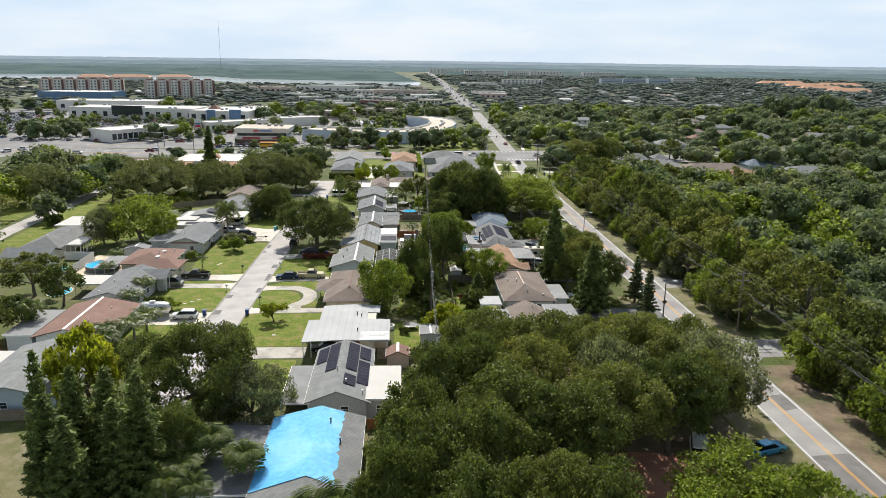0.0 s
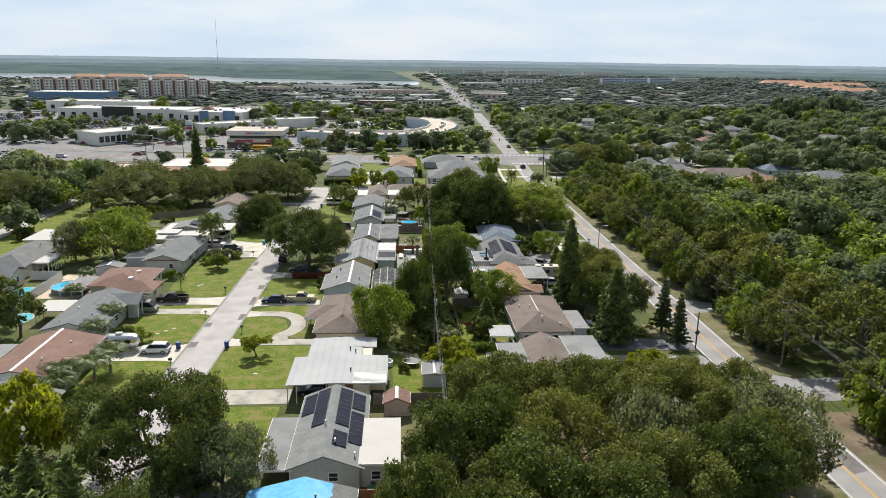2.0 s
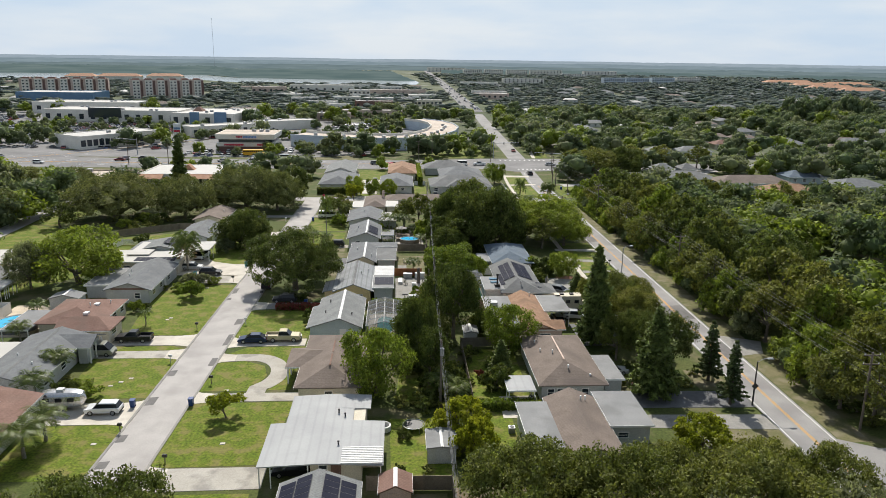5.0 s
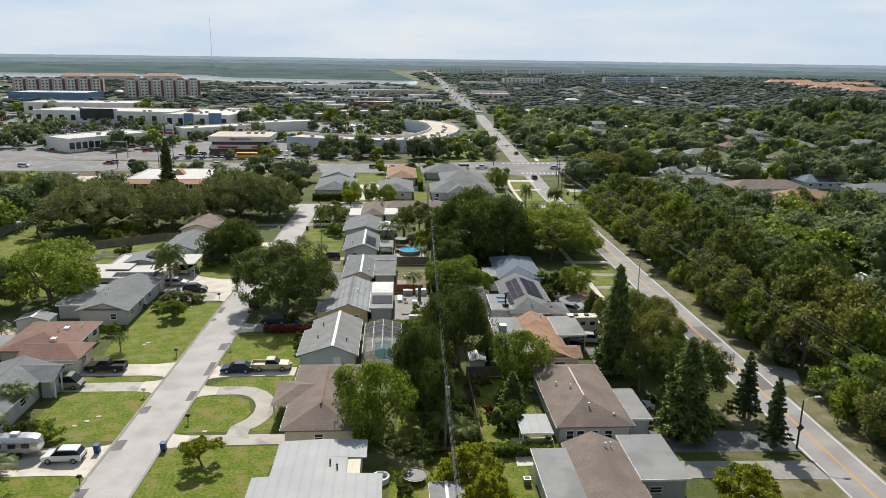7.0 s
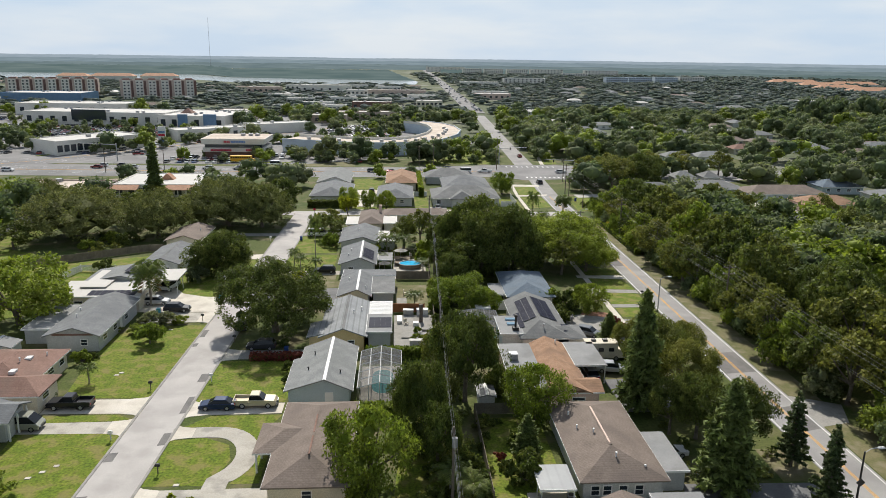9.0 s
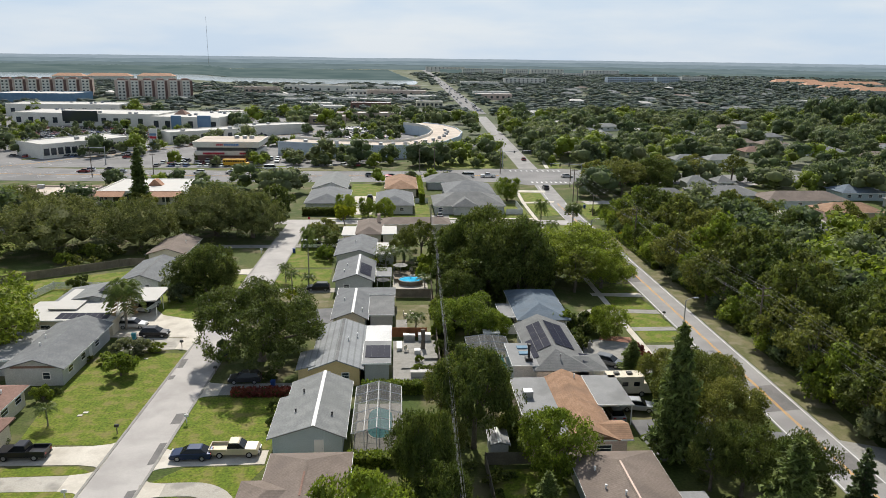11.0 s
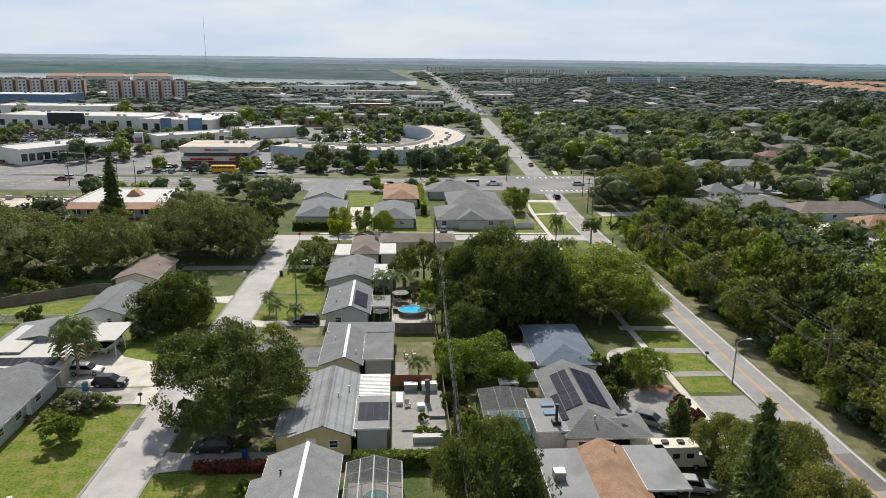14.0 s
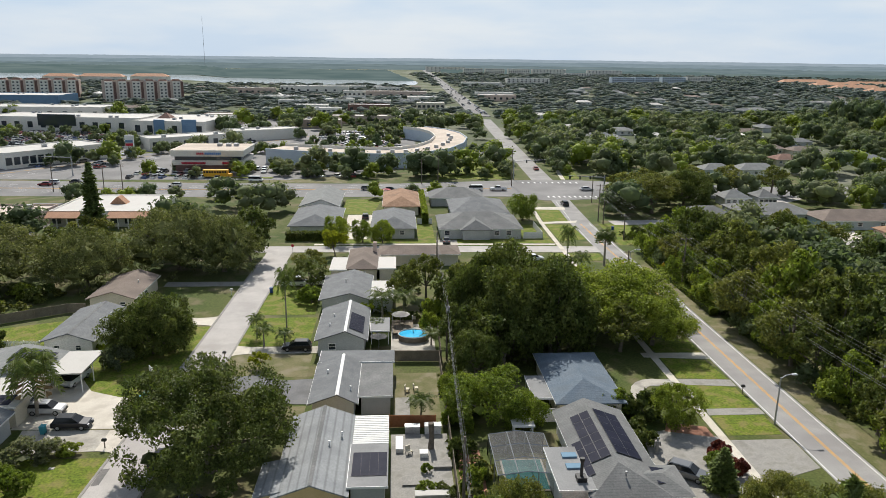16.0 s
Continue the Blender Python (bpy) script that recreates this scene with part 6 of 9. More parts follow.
# singled-out trees
for kind, x, y, r, h in (
    ("oak_a", -26.2, 87.8, 8.6, 13.4), ("oak_a", -20.6, 176.8, 10.2, 13), ("oak_d", -18.6, 85.2, 5.2, 8.6),
    ("yellow", -41.6, 92.6, 5.2, 11.4),
    ("casuarina", -36.5, 69.9, 2.36, 16), ("casuarina", -33, 69.6, 3.23, 14.5), ("casuarina", -30, 70.4, 3.44, 14), ("casuarina", -26.4, 69.2, 3.23, 14), ("casuarina", -34.5, 66.5, 3.23, 13), ("casuarina", -28, 66.5, 3.23, 12.5), ("casuarina", -31.5, 64, 3.23, 12), ("oak_c", -24.5, 73.5, 4, 9), ("oak_c", -33, 78, 4, 8),
    ("sabal", -20.6, 73, 2.2, 5.2), ("sabal", -16.4, 70, 2.1, 4.8), ("sabal", -22.8, 69, 2.1, 4.2), ("palm", -23.6, 66.5, 2.4, 4.0), ("palm", -20.6, 66.0, 2.2, 3.6), ("date", -8.0, 60.5, 3, 4.4), ("palm", -5.5, 59.5, 3, 6),
    ("oak_b", 11.8, 94, 6.5, 12.7), ("oak_b", 20.6, 92, 6.4, 13), ("oak_b", 30.5, 90, 7, 13.2), ("oak_d", 40, 85.5, 6.8, 12.3), ("oak_c", 6, 82, 5.5, 12.5), ("oak_c", 1.5, 72, 4.5, 12.3), ("oak_c", 2.5, 64, 5.8, 13), ("oak_c", 12.6, 72, 7, 13.2), ("oak_b", 23.8, 74, 6.6, 13),
    ("oak_c", 31.4, 76.5, 5.8, 13), ("oak_c", 18, 69.4, 6, 12.7), ("oak_c", 8.8, 66.5, 5.6, 12.7), ("oak_c", 0.2, 58.5, 4.2, 12.5), ("oak_b", 14.1, 57, 5.2, 12.2), ("oak_c", 6, 54.5, 5.5, 12.5), ("oak_b", 37, 81, 5, 11.7), ("oak_b", 16, 83, 6, 13.2), ("oak_d", 26, 84, 5.4, 12.5), ("oak_c", 10, 85, 4.5, 12.3),
    ("oak_c", 18, 56, 5, 11.7), ("oak_c", 12, 48, 6, 11.7), ("bright", 32.7, 62.5, 6.5, 8.4), ("bright", 38.8, 59.5, 5.4, 8.2), ("bright", 27.5, 56, 5.5, 8), ("bright", 35, 54, 6, 8), ("bright", 43.5, 55.5, 4.5, 7.5),
    ("yellow", 36.4, 113, 3.7, 4.8), ("yellow", 7.2, 117.5, 3.6, 5.4), ("yellow", 8.6, 112, 2.6, 5.5),
    ("bright", -64.5, 181.5, 9.0, 12), ("round", -37.2, 210.6, 6.2, 10),
    ("bright", -3.2, 129.4, 5, 10), ("oak_c", 2.8, 137, 3.4, 12), ("oak_c", 4.2, 132, 3.2, 9), ("oak_c", 1.8, 142, 3.3, 8), ("oak_b", 5, 146, 2.6, 7), ("oak_b", 10.4, 160, 3.3, 8.8), ("oak_c", 8.9, 149.9, 5, 13.2), ("oak_b", 5.4, 156, 2.7, 8.6), ("bright", 17.3, 144.4, 4.4, 8), ("bush_dk", 13.4, 151.5, 1.8, 4.4),
    ("banyan", 18.8, 218, 7.2, 16.5), ("banyan", 25, 209.8, 6.4, 16), ("banyan", 12, 215, 5, 14.5), ("oak_c", 14.3, 208.5, 6, 10), ("oak_c", 21, 209, 5.5, 9.5), ("oak_c", 9.6, 226, 4, 9.5), ("oak_b", 5.5, 236, 4, 9), ("oak_b", 1.5, 232, 3.4, 8), ("flat", 37, 219, 10.5, 12), ("flat", 30.5, 214.5, 7.5, 9.4), ("flat", 41, 211.5, 6.5, 8), ("oak_b", 35, 209, 5.5, 8), ("oak_c", 23.5, 207, 5.4, 13), ("oak_c", 15.5, 203, 5.5, 9.5), ("oak_c", 10, 206, 4.2, 9), ("oak_c", 11, 198, 4, 8), ("banyan", 17.6, 208, 6.8, 15.5), ("oak_c", 28, 228, 7, 10), ("oak_b", 16, 232, 6, 9.5),
    ("bright", 11.7, 187, 5.4, 6.8), ("bright", 15.5, 184.8, 3, 5), ("bright", 8.5, 190, 3.2, 5.4), ("pine", 31.7, 146.5, 3.2, 16), ("oak_b", 36.5, 154, 5, 10.5), ("oak_b", 38.1, 147.5, 4.6, 9.8), ("oak_c", 39.2, 134.5, 4, 9.8), ("oak_c", 36.4, 138.8, 3.6, 8.8), ("oak_b", 41.5, 158, 4, 8.5), ("oak_b", 36, 162, 3.6, 7.5), ("pine", 35.2, 127.8, 3.6, 12.4), ("oak_a", 75, 172, 8.5, 14), ("oak_c", 33.5, 140, 3, 8),
    ("norfolk", 44.9, 132.2, 2.0, 9), ("norfolk", 44.8, 124.6, 1.9, 9), ("column", -70.3, 274.7, 3.5, 20),
    ("small", -22.3, 123, 2.5, 3.7), ("small_g", -39.7, 171.8, 2.6, 3.6), ("bush_gr", -41.4, 180.2, 3.2, 2.6), ("bush", -37.6, 181, 1.4, 1.6), ("date", -45.4, 190.6, 3.3, 6.4), ("bush_gr", -40.6, 205.5, 2.6, 3.6), ("bush", -43, 176, 1.8, 1.8),
    ("dome", -80, 244, 13.5, 13.8), ("dome", -60.8, 245, 9.2, 12.4), ("dome", -46, 257, 12.5, 14.6), ("dome", -36.5, 255, 8.5, 12.6), ("oak_c", -32.8, 264, 6.2, 12), ("dome", -111, 233, 10.5, 12.5), ("dome", -107, 281, 8.6, 9.5), ("dome", -97, 272, 7, 9), ("oak_c", -70, 258, 6.5, 9), ("oak_b", -68.5, 268, 6, 9.5), ("dome", -123, 252, 9, 9.5), ("oak_b", -54, 271, 6.5, 10.5), ("oak_c", -90, 232, 5, 6.5), ("oak_b", -128, 285, 9, 9), ("bush_dk", -66, 236, 3, 3.4), ("bush", -70, 238, 2.6, 3), ("bush_dk", -53, 236.5, 2.2, 3), ("bush", -73, 232, 2.4, 2.6), ("bush_dk", -62, 213, 2.4, 2.8),
    ("sabal", 46, 258, 2.1, 7), ("palm", 36.8, 254.5, 2.0, 8), ("palm", 38.4, 248.5, 2.2, 4.6), ("palm", -18.6, 221, 1.8, 8.6), ("palm", -21, 213, 1.8, 3), ("palm", -17.6, 212, 1.6, 2.6), ("palm", -22.8, 217, 1.6, 3.2), ("small", -20.2, 204.5, 1.6, 2.6), ("palm", -2.6, 224.5, 2.6, 4.5), ("palm", 1.2, 226, 2.4, 4), ("palm", -3.4, 217.5, 1.6, 2.2), ("palm", 5.4, 212.5, 1.8, 2.2), ("bush", 5.4, 219, 1.8, 3.6), ("bush", 6.2, 224, 2, 4.2),
    ("small", -14.2, 273.4 - 6, 3, 6.5), ("bright", -14.4, 279.4, 3.4, 7), ("bright", -8.4, 279.5, 2.8, 6), ("bright", -3.5, 279.2, 2.8, 6), ("oak_a", 76, 314, 8, 12.5), ("oak_a", 88, 320, 9, 13), ("oak_b", 70, 326, 6, 11), ("oak_b", 96, 336, 7, 11.5), ("oak_b", 112, 343, 6, 11), ("oak_b", 128, 344, 6, 10.5), ("oak_b", 80, 334, 6, 11), ("bright", 106, 285.5, 3.2, 5), ("oak_b", 100, 283, 4, 8), ("oak_b", 96, 258, 5.5, 10), ("oak_c", 92, 270, 5, 10), ("oak_b", 121, 259, 5, 9), ("bright", 124, 248, 4.5, 8), ("oak_c", 98, 243, 5, 9.5), ("oak_b", 112, 232, 6, 10.5), ("palm", 106.5, 268, 2.4, 6), ("oak_b", 128, 240, 6, 10), ("bush", 122, 283.5, 1.6, 1.8), ("bush", 125, 285, 1.4, 1.6), ("bright", 35.4, 304, 4.2, 8), ("oak_b", -17.5, 249.5, 3.6, 6.5), ("oak_c", -17, 241, 4, 6.5), ("bush", -15.8, 234, 2.6, 3.6), ("bush", -6, 225.5, 1.8, 3),
    ("bright", 35, 185.5, 3.4, 5.6), ("bush_dk", 31.4, 187, 3, 3.8), ("bush", 28.2, 187.5, 2.6, 3.8), ("bush_dk", 28.9, 180.7, 2.4, 3), ("bush_red", 37.1, 177.2, 1.5, 2.2), ("bush_red", 37.6, 173.6, 1.5, 2.2), ("pine", 34.4, 170.5, 2.0, 5), ("bush", 35.8, 175, 1.4, 2.0),
    ("pine", 14.9, 136, 1.8, 5), ("bush_dk", 13.6, 130, 2.5, 3.8), ("bush_red", 11.6, 134.5, 0.9, 1.2), ("bush_dk", 7.4, 131, 2, 3), ("palm", 5.4, 128, 2.2, 3), ("palm", 7.6, 126, 2, 2.6),
    ("palm", -43.0, 113.9, 3.0, 3.4), ("palm", -46.7, 112.4, 2.9, 3.2), ("palm", -42.4, 117.9, 2.9, 3.4), ("date", -45.4, 108.4, 2.6, 2.8), ("palm", -48.4, 128.5, 2.6, 3.4), ("palm", -48.9, 136.4, 2.4, 3.4), ("bush", -42.6, 130, 2.6, 2.6), ("bush_dk", -44.8, 128.6, 1.8, 3.2), ("palm", -43.4, 157.2, 1.4, 2.4), ("palm", -60.5, 149.5, 2, 3), ("palm", -62.5, 160, 1.8, 3),
    ("oak_c", -62, 132, 4.5, 8.5), ("oak_b", -70, 138, 6, 9), ("oak_c", -66, 112, 5, 8.5), ("oak_c", -62.5, 118, 3.5, 7), ("palm", -60.5, 117, 2.6, 5), ("oak_b", -74, 118, 6, 9), ("oak_d", -72.2, 178, 4.6, 10), ("bush_dk", -93.6, 199, 2.4, 3.6), ("oak_b", -112, 205, 7, 8.5), ("bush", -74, 186, 2, 2.5),
    ("bush_dk", -18.3, 170.2, 1.4, 1.2), ("bush_dk", -15.6, 160, 1.4, 1.8), ("bush_dk", -15.4, 156, 1.2, 1.6), ("bush", -47.2, 164.4, 1.4, 2.2), ("bush", -45.6, 211, 0.9, 1.6),
    ("palm", 3.0, 187.8, 1.9, 2.8), ("bush", 3.0, 171.8, 1.2, 1.4), ("bush_dk", 5.2, 171.2, 1.4, 1.2), ("bush", 3.2, 175.6, 0.7, 1.2), ("bush", 6.8, 186, 1.4, 2.6), ("bush", 7, 196, 1.6, 3), ("bush_dk", 6.8, 178, 1.2, 2.6), ("bush", 8, 165, 2, 3.4), ("bush", 7.8, 172, 1.6, 3),
    ("bush", 61, 268, 2.2, 2.6), ("bush_dk", 63.5, 271, 2.4, 3), ("bush", 66, 267, 2.4, 2.8), ("bush", 60.5, 283, 1.6, 2), ("bush_dk", 63, 287, 2, 2.4), ("bush", 67, 290, 2, 2.2), ("bush_dk", 71, 288, 2.4, 3), ("bush_dk", 0.6, 116.8, 1.0, 1.2), ("oak_b", 40.4, 95, 4.6, 11.2), ("oak_b", 34.5, 96.5, 4.6, 10.9), ("oak_b", 25.5, 96.5, 4.4, 10.7), ("oak_b", 15.2, 97.5, 3.6, 9.62),
):
    if y > 200 or x < -58:
        kind = {"oak_a": "oak_b", "oak_b": "wood_a", "oak_c": "wood_b"}.get(kind, kind) if r < 9 else kind
    plant(kind, x, y, r, h)

# undergrowth between the back yards and round the houses
for x0, x1, y0, y1, k, lo, hi in ((-1, 10, 122.5, 147, 26, 0.9, 1.9), (6.6, 9.6, 147, 206, 30, 0.8, 1.7), (-0.5, 8, 106.5, 110, 4, 0.6, 1.0), (9.5, 13.5, 126, 146, 8, 0.6, 1.3), (30.5, 44, 129, 146, 14, 0.7, 1.5), (34, 46, 150, 166, 14, 0.8, 1.6), (24, 33, 184, 190, 6, 0.8, 1.4), (9.5, 14, 164, 169, 6, 0.8, 1.5), (-4, 6, 222, 244, 12, 0.8, 1.6), (-15, -13, 106, 124, 3, 0.4, 0.8), (-48.5, -46, 108, 180, 10, 0.5, 1.0), (-46, -45, 209, 222, 5, 0.4, 0.8), (-75, -63, 225, 240, 10, 1.0, 2.0), (58, 66, 262, 290, 10, 0.6, 1.3), (58.5, 62, 115, 258, 44, 0.9, 2.0), (59.5, 64, 40, 101, 24, 1.0, 2.2)):
    for _ in range(k):
        r = RNG.uniform(lo, hi)
        plant(("shrub", "shrub_b")[int(RNG.uniform() < 0.5)], RNG.uniform(x0, x1), RNG.uniform(y0, y1), r, r * RNG.uniform(0.9, 1.6))

# low hedges
def hedge(x0, x1, y0, y1, h, leaf, label):
    rng = np.random.default_rng(int(abs(x0 * 7 + y0)))
    k = int(max(x1 - x0, y1 - y0) * (min(x1 - x0, y1 - y0) + 2 * h) * 42)
    p = np.stack([rng.uniform(x0, x1, k), rng.uniform(y0, y1, k), rng.uniform(0.1, h, k)], 1)
    face = rng.integers(0, 3, k)
    p[face == 0, 2] = h * rng.uniform(0.9, 1.1, (face == 0).sum())
    p[face == 1, 1] = y0 + rng.uniform(-0.1, 0.1, (face == 1).sum())
    q = leaf_cards(p, unit(rng.normal(size=(k, 3)) + np.array([0, -0.3, 0.8])), 0.28 * rng.uniform(0.6, 1.3, k), rng)
    t = thing("hedge", (x0 + x1) / 2, (y0 + y1) / 2, 0, label, "hedge")
    q = q - np.array([(x0 + x1) / 2, (y0 + y1) / 2, 0])
    part("foliage", mesh_from("foliage", q, leaf_faces(0, k), leaf), leaf, t)
    w, d = (x1 - x0) / 2, (y1 - y0) / 2
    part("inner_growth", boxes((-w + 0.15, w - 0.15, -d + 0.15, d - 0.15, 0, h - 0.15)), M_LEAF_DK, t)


hedge(-5, 5, 164.2, 165.6, 1.7, M_LEAF_BR, "clipped green hedge behind the pool")
hedge(-6, 1, 145.6, 147.4, 1.5, M_LEAF_BR, "green hedge beside the house")
hedge(-22.5, -13.8, 165.0 - 0.9, 166.2 - 0.9, 1.1, M_REDLEAF, "low dark red hedge beside the drive")
hedge(9, 18, 123.6, 125, 1.2, M_LEAF_BR, "low green hedge between yards")
hedge(18.5, 29, 123.6, 124.8, 1.0, M_LEAF_BR, "low green hedge along a wall")
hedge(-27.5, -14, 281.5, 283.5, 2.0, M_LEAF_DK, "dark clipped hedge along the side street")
hedge(56.2, 57.6, 225, 262, 1.3, M_LEAF_BR, "rough green hedge beside the road")
hedge(7, 8.6, 300, 336, 3.0, M_LEAF_BR, "tall bright hedge between houses")
hedge(8, 9.2, 184, 202, 1.6, M_LEAF_BR, "rough green growth along a fence")

# woods along the road: single trees
KEEP_OUT = [(68, 96, 166, 184), (84, 103, 166, 198), (54, 67, 105, 111), (54, 58, 142, 148), (56, 80, 298, 308)]


def free(x, y, more=()):
    return not any(a - 2.5 < x < b + 2.5 and c - 2.5 < y < d + 2.5 for a, b, c, d in list(KEEP_OUT) + list(more))


for gx in np.arange(59.8, 73, 7.2):
    for gy in np.arange(38, 272, 7.2):
        x, y = gx + RNG.uniform(-2.2, 2.2), gy + RNG.uniform(-2.4, 2.4)
        x = max(x, 59.2 if y > 114 else 61.2)
        if free(x, y):
            kind = ("wood_a", "wood_b", "wood_c")[int(RNG.choice(3, p=(0.45, 0.4, 0.15) if gx > 62 else (0.3, 0.25, 0.45)))]
            big = RNG.uniform(0.85, 1.25)
            plant(kind, x, y, (4.4 if gx < 62 else 5.6) * big, (8.8 if gx < 62 else 12.2) * big)

# the rest of the trees, out to the distance
_b = bmesh.new()
bmesh.ops.create_icosphere(_b, subdivisions=2, radius=1.0)
_b.verts.ensure_lookup_table()
BALL_V = np.array([v.co[:] for v in _b.verts])
BALL_F = np.array([[v.index for v in f.verts] for f in _b.faces])
_b.free()


def template(seed, boughs, cards, size, fine=True, core=(0.6, 0.45), lift=(0.62, 1.14)):
    """A crown of unit radius: uneven leafy billows with sprays all over them."""
    rng = np.random.default_rng(seed)
    cv, cf = (BALL_V, BALL_F) if fine else (ICO_V, ICO_F)
    V, F, n, cen, rad = [], [], 0, [], []
    for b in range(boughs):
        a, f = b * 2.39996 + rng.uniform(-0.4, 0.4), b / max(boughs - 1, 1)
        out = 0.0 if b == 0 else rng.uniform(0.42, 0.66)
        c = np.array([math.cos(a) * out, math.sin(a) * out, 1.3 - 0.75 * f + rng.uniform(-0.12, 0.12)])
        r = rng.uniform(0.36, 0.54)
        w = np.array([noise.noise((*(d * 2.3 + seed + b),)) for d in cv])
        V.append(cv * (r * (core[0] + core[1] * w) * rng.uniform(0.88, 1.12, len(cv)))[:, None] * np.array([1, 1, 0.82]) + c)
        F += [tuple(int(q) for q in t) for t in (cf + n)]
        n += len(cv)
        cen.append(c), rad.append(r)
    own = rng.integers(0, boughs, cards)
    d = unit(rng.normal(size=(cards, 3)) + np.array([0, 0, 0.45]))
    pos = np.array(cen)[own] + d * (np.array(rad)[own] * rng.uniform(lift[0], lift[1], cards))[:, None] * np.array([1, 1, 0.82])
    q = leaf_cards(pos, unit(d * 0.6 + rng.normal(size=(cards, 3)) * 0.6 + np.array([0, 0, 0.4])), size * rng.uniform(0.6, 1.4, cards), rng)
    V.append(q.reshape(-1, 3))
    F += leaf_faces(n, cards)
    V = np.concatenate(V)
    V[:, :2] /= np.percentile(np.hypot(V[:, 0], V[:, 1]), 97)
    lo, hi = V[:, 2].min(), V[:, 2].max()
    V[:, 2] = 0.12 + (V[:, 2] - lo) / (hi - lo) * 1.83
    return V, F


def forest(name, spots, temps, material, label):
    """One mesh of many trees; spots: x, y, radius, height."""
    VV, FF, n = [], [], 0
    for i, (x, y, r, h) in enumerate(spots):
        V, F = (near_t if y < 300 and abs(x) < 150 and temps is mid_t else temps)[i % 5]
        a = RNG.uniform(0, 6.28)
        c, s = math.cos(a), math.sin(a)
        W = np.stack([(V[:, 0] * c - V[:, 1] * s) * r + x, (V[:, 0] * s + V[:, 1] * c) * r + y, V[:, 2] / 1.95 * h], 1)
        VV.append(W)
        FF += [tuple(k + n for k in f) for f in F]
        n += len(V)
    me = mesh_from(name, np.concatenate(VV), FF, material)
    me.polygons.foreach_set("use_smooth", [True] * len(me.polygons))
    return tagged(new(name, me), label, "trees", "", "stuff")


HOUSE_BOXES = [(-62, -34, 80, 250), (-26, 30, 80, 268), (-30, 34, 278, 340), (94, 121, 284, 318), (79, 96, 288, 310), (112, 150, 262, 312), (100, 122, 315, 334), (118, 156, 374, 396), (164, 180, 402, 426), (214, 236, 384, 410), (146, 180, 252, 300), (104, 128, 250, 290), (60, 76, 273, 300)]
PAVED = [(-260, -60, 300, 402), (-260, 72, 337, 376), (72, 262, 348, 374), (-110, -40, 374, 442), (-35, 36, 395, 455), (-110, -55, 385, 405), (5, 40, 430, 525), (-110, -60, 290, 326), (-330, -100, 440, 620), (-45, 12, 440, 560), (48, 60, 270, 420), (-280, -205, 815, 850), (-350, -310, 760, 870), (-120, -55, 455, 520)]
near_t = [template(40 + k, 8, 640, 0.11, False) for k in range(5)]
mid_t = [template(50 + k, 7, 300, 0.1, False, (0.84, 0.35), (0.8, 1.12)) for k in range(5)]
far_t = [template(60 + k, 4, 40, 0.16, False, (0.86, 0.35), (0.85, 1.1)) for k in range(5)]


def road_x(y):
    for (xa, ya), (xb, yb) in zip(MAIN, MAIN[1:]):
        if ya <= y <= yb:
            return xa + (xb - xa) * (y - ya) / (yb - ya)
    return 51


FAR_SPOTS = [(135, 545), (165, 528), (113, 512), (143, 512), (109, 562), (197, 450), (214, 488), (203, 515), (173, 485), (168, 500), (184, 688), (197, 660), (308, 490), (280, 410)]
while len(FAR_SPOTS) < 105:
    y = RNG.uniform(400, 1250)
    x = RNG.uniform(-0.6 * y, 0.7 * y)
    if abs(x - road_x(y)) > 30 and free(x, y, PAVED + HOUSE_BOXES) and not (-330 < x < 45 and y < 640):
        FAR_SPOTS.append((x, y))
CLEAR = [(x - 7, x + 7, y - max(14, 0.075 * y), y + 4) for x, y in FAR_SPOTS if x > 50]
spots = {"a": [], "b": [], "c": []}
for gx in np.arange(-420, 470, 10.0):
    for gy in np.arange(40, 640, 10.0):
        x, y = gx + RNG.uniform(-4, 4), gy + RNG.uniform(-4, 4)
        if abs(x) > 0.75 * (y + 20) + 30 or (59 < x < 71.5 and y < 278) or (-95 < x < 59 and y < 276):
            continue
        if abs(x - road_x(y)) < (11 if y < 380 else 8.5) or not free(x, y, HOUSE_BOXES + PAVED + CLEAR):
            continue
        dens = 1.05 if x > 55 and y < 262 else (0.8 if x > 55 else (0.34 if y > 380 else 0.4))
        clump = noise.noise((x * 0.018, y * 0.018, 2.0))
        if RNG.uniform() < dens + 0.35 * clump:
            r = RNG.uniform(4.2, 7.6)
            spots["abc"[int(RNG.choice(3, p=(0.5, 0.33, 0.17)))]].append((x, y, r, r * RNG.uniform(1.1, 1.6) + 1.5))
for x0, x1, y0, y1, k in ((-320, -115, 445, 600, 90), (-200, -60, 404, 440, 22), (-240, -120, 448, 540, 44), (-110, -40, 430, 460, 16), (-45, 10, 445, 570, 60), (-105, -30, 376, 400, 14), (-62, 44, 377, 392, 34), (-60, -14, 392, 404, 12), (-100, -32, 326, 337, 16), (28, 46, 400, 470, 22), (64, 70, 376, 520, 16), (-14, 40, 336.5, 338, 6), (-90, 30, 560, 640, 60)):
    for _ in range(k):
        r = RNG.uniform(1.6, 3.6)
        spots["abc"[int(RNG.choice(3, p=(0.5, 0.25, 0.25)))]].append((RNG.uniform(x0, x1), RNG.uniform(y0, y1), r, r * RNG.uniform(1.3, 1.9) + 0.8))
for gy in np.arange(122, 262, 6.0):
    k = RNG.uniform(0.8, 1.3)
    spots["abc"[int(RNG.choice(3))]].append((RNG.uniform(57.6, 59.2), gy + RNG.uniform(-2.5, 2.5), 2.3 * k, 4.6 * k))
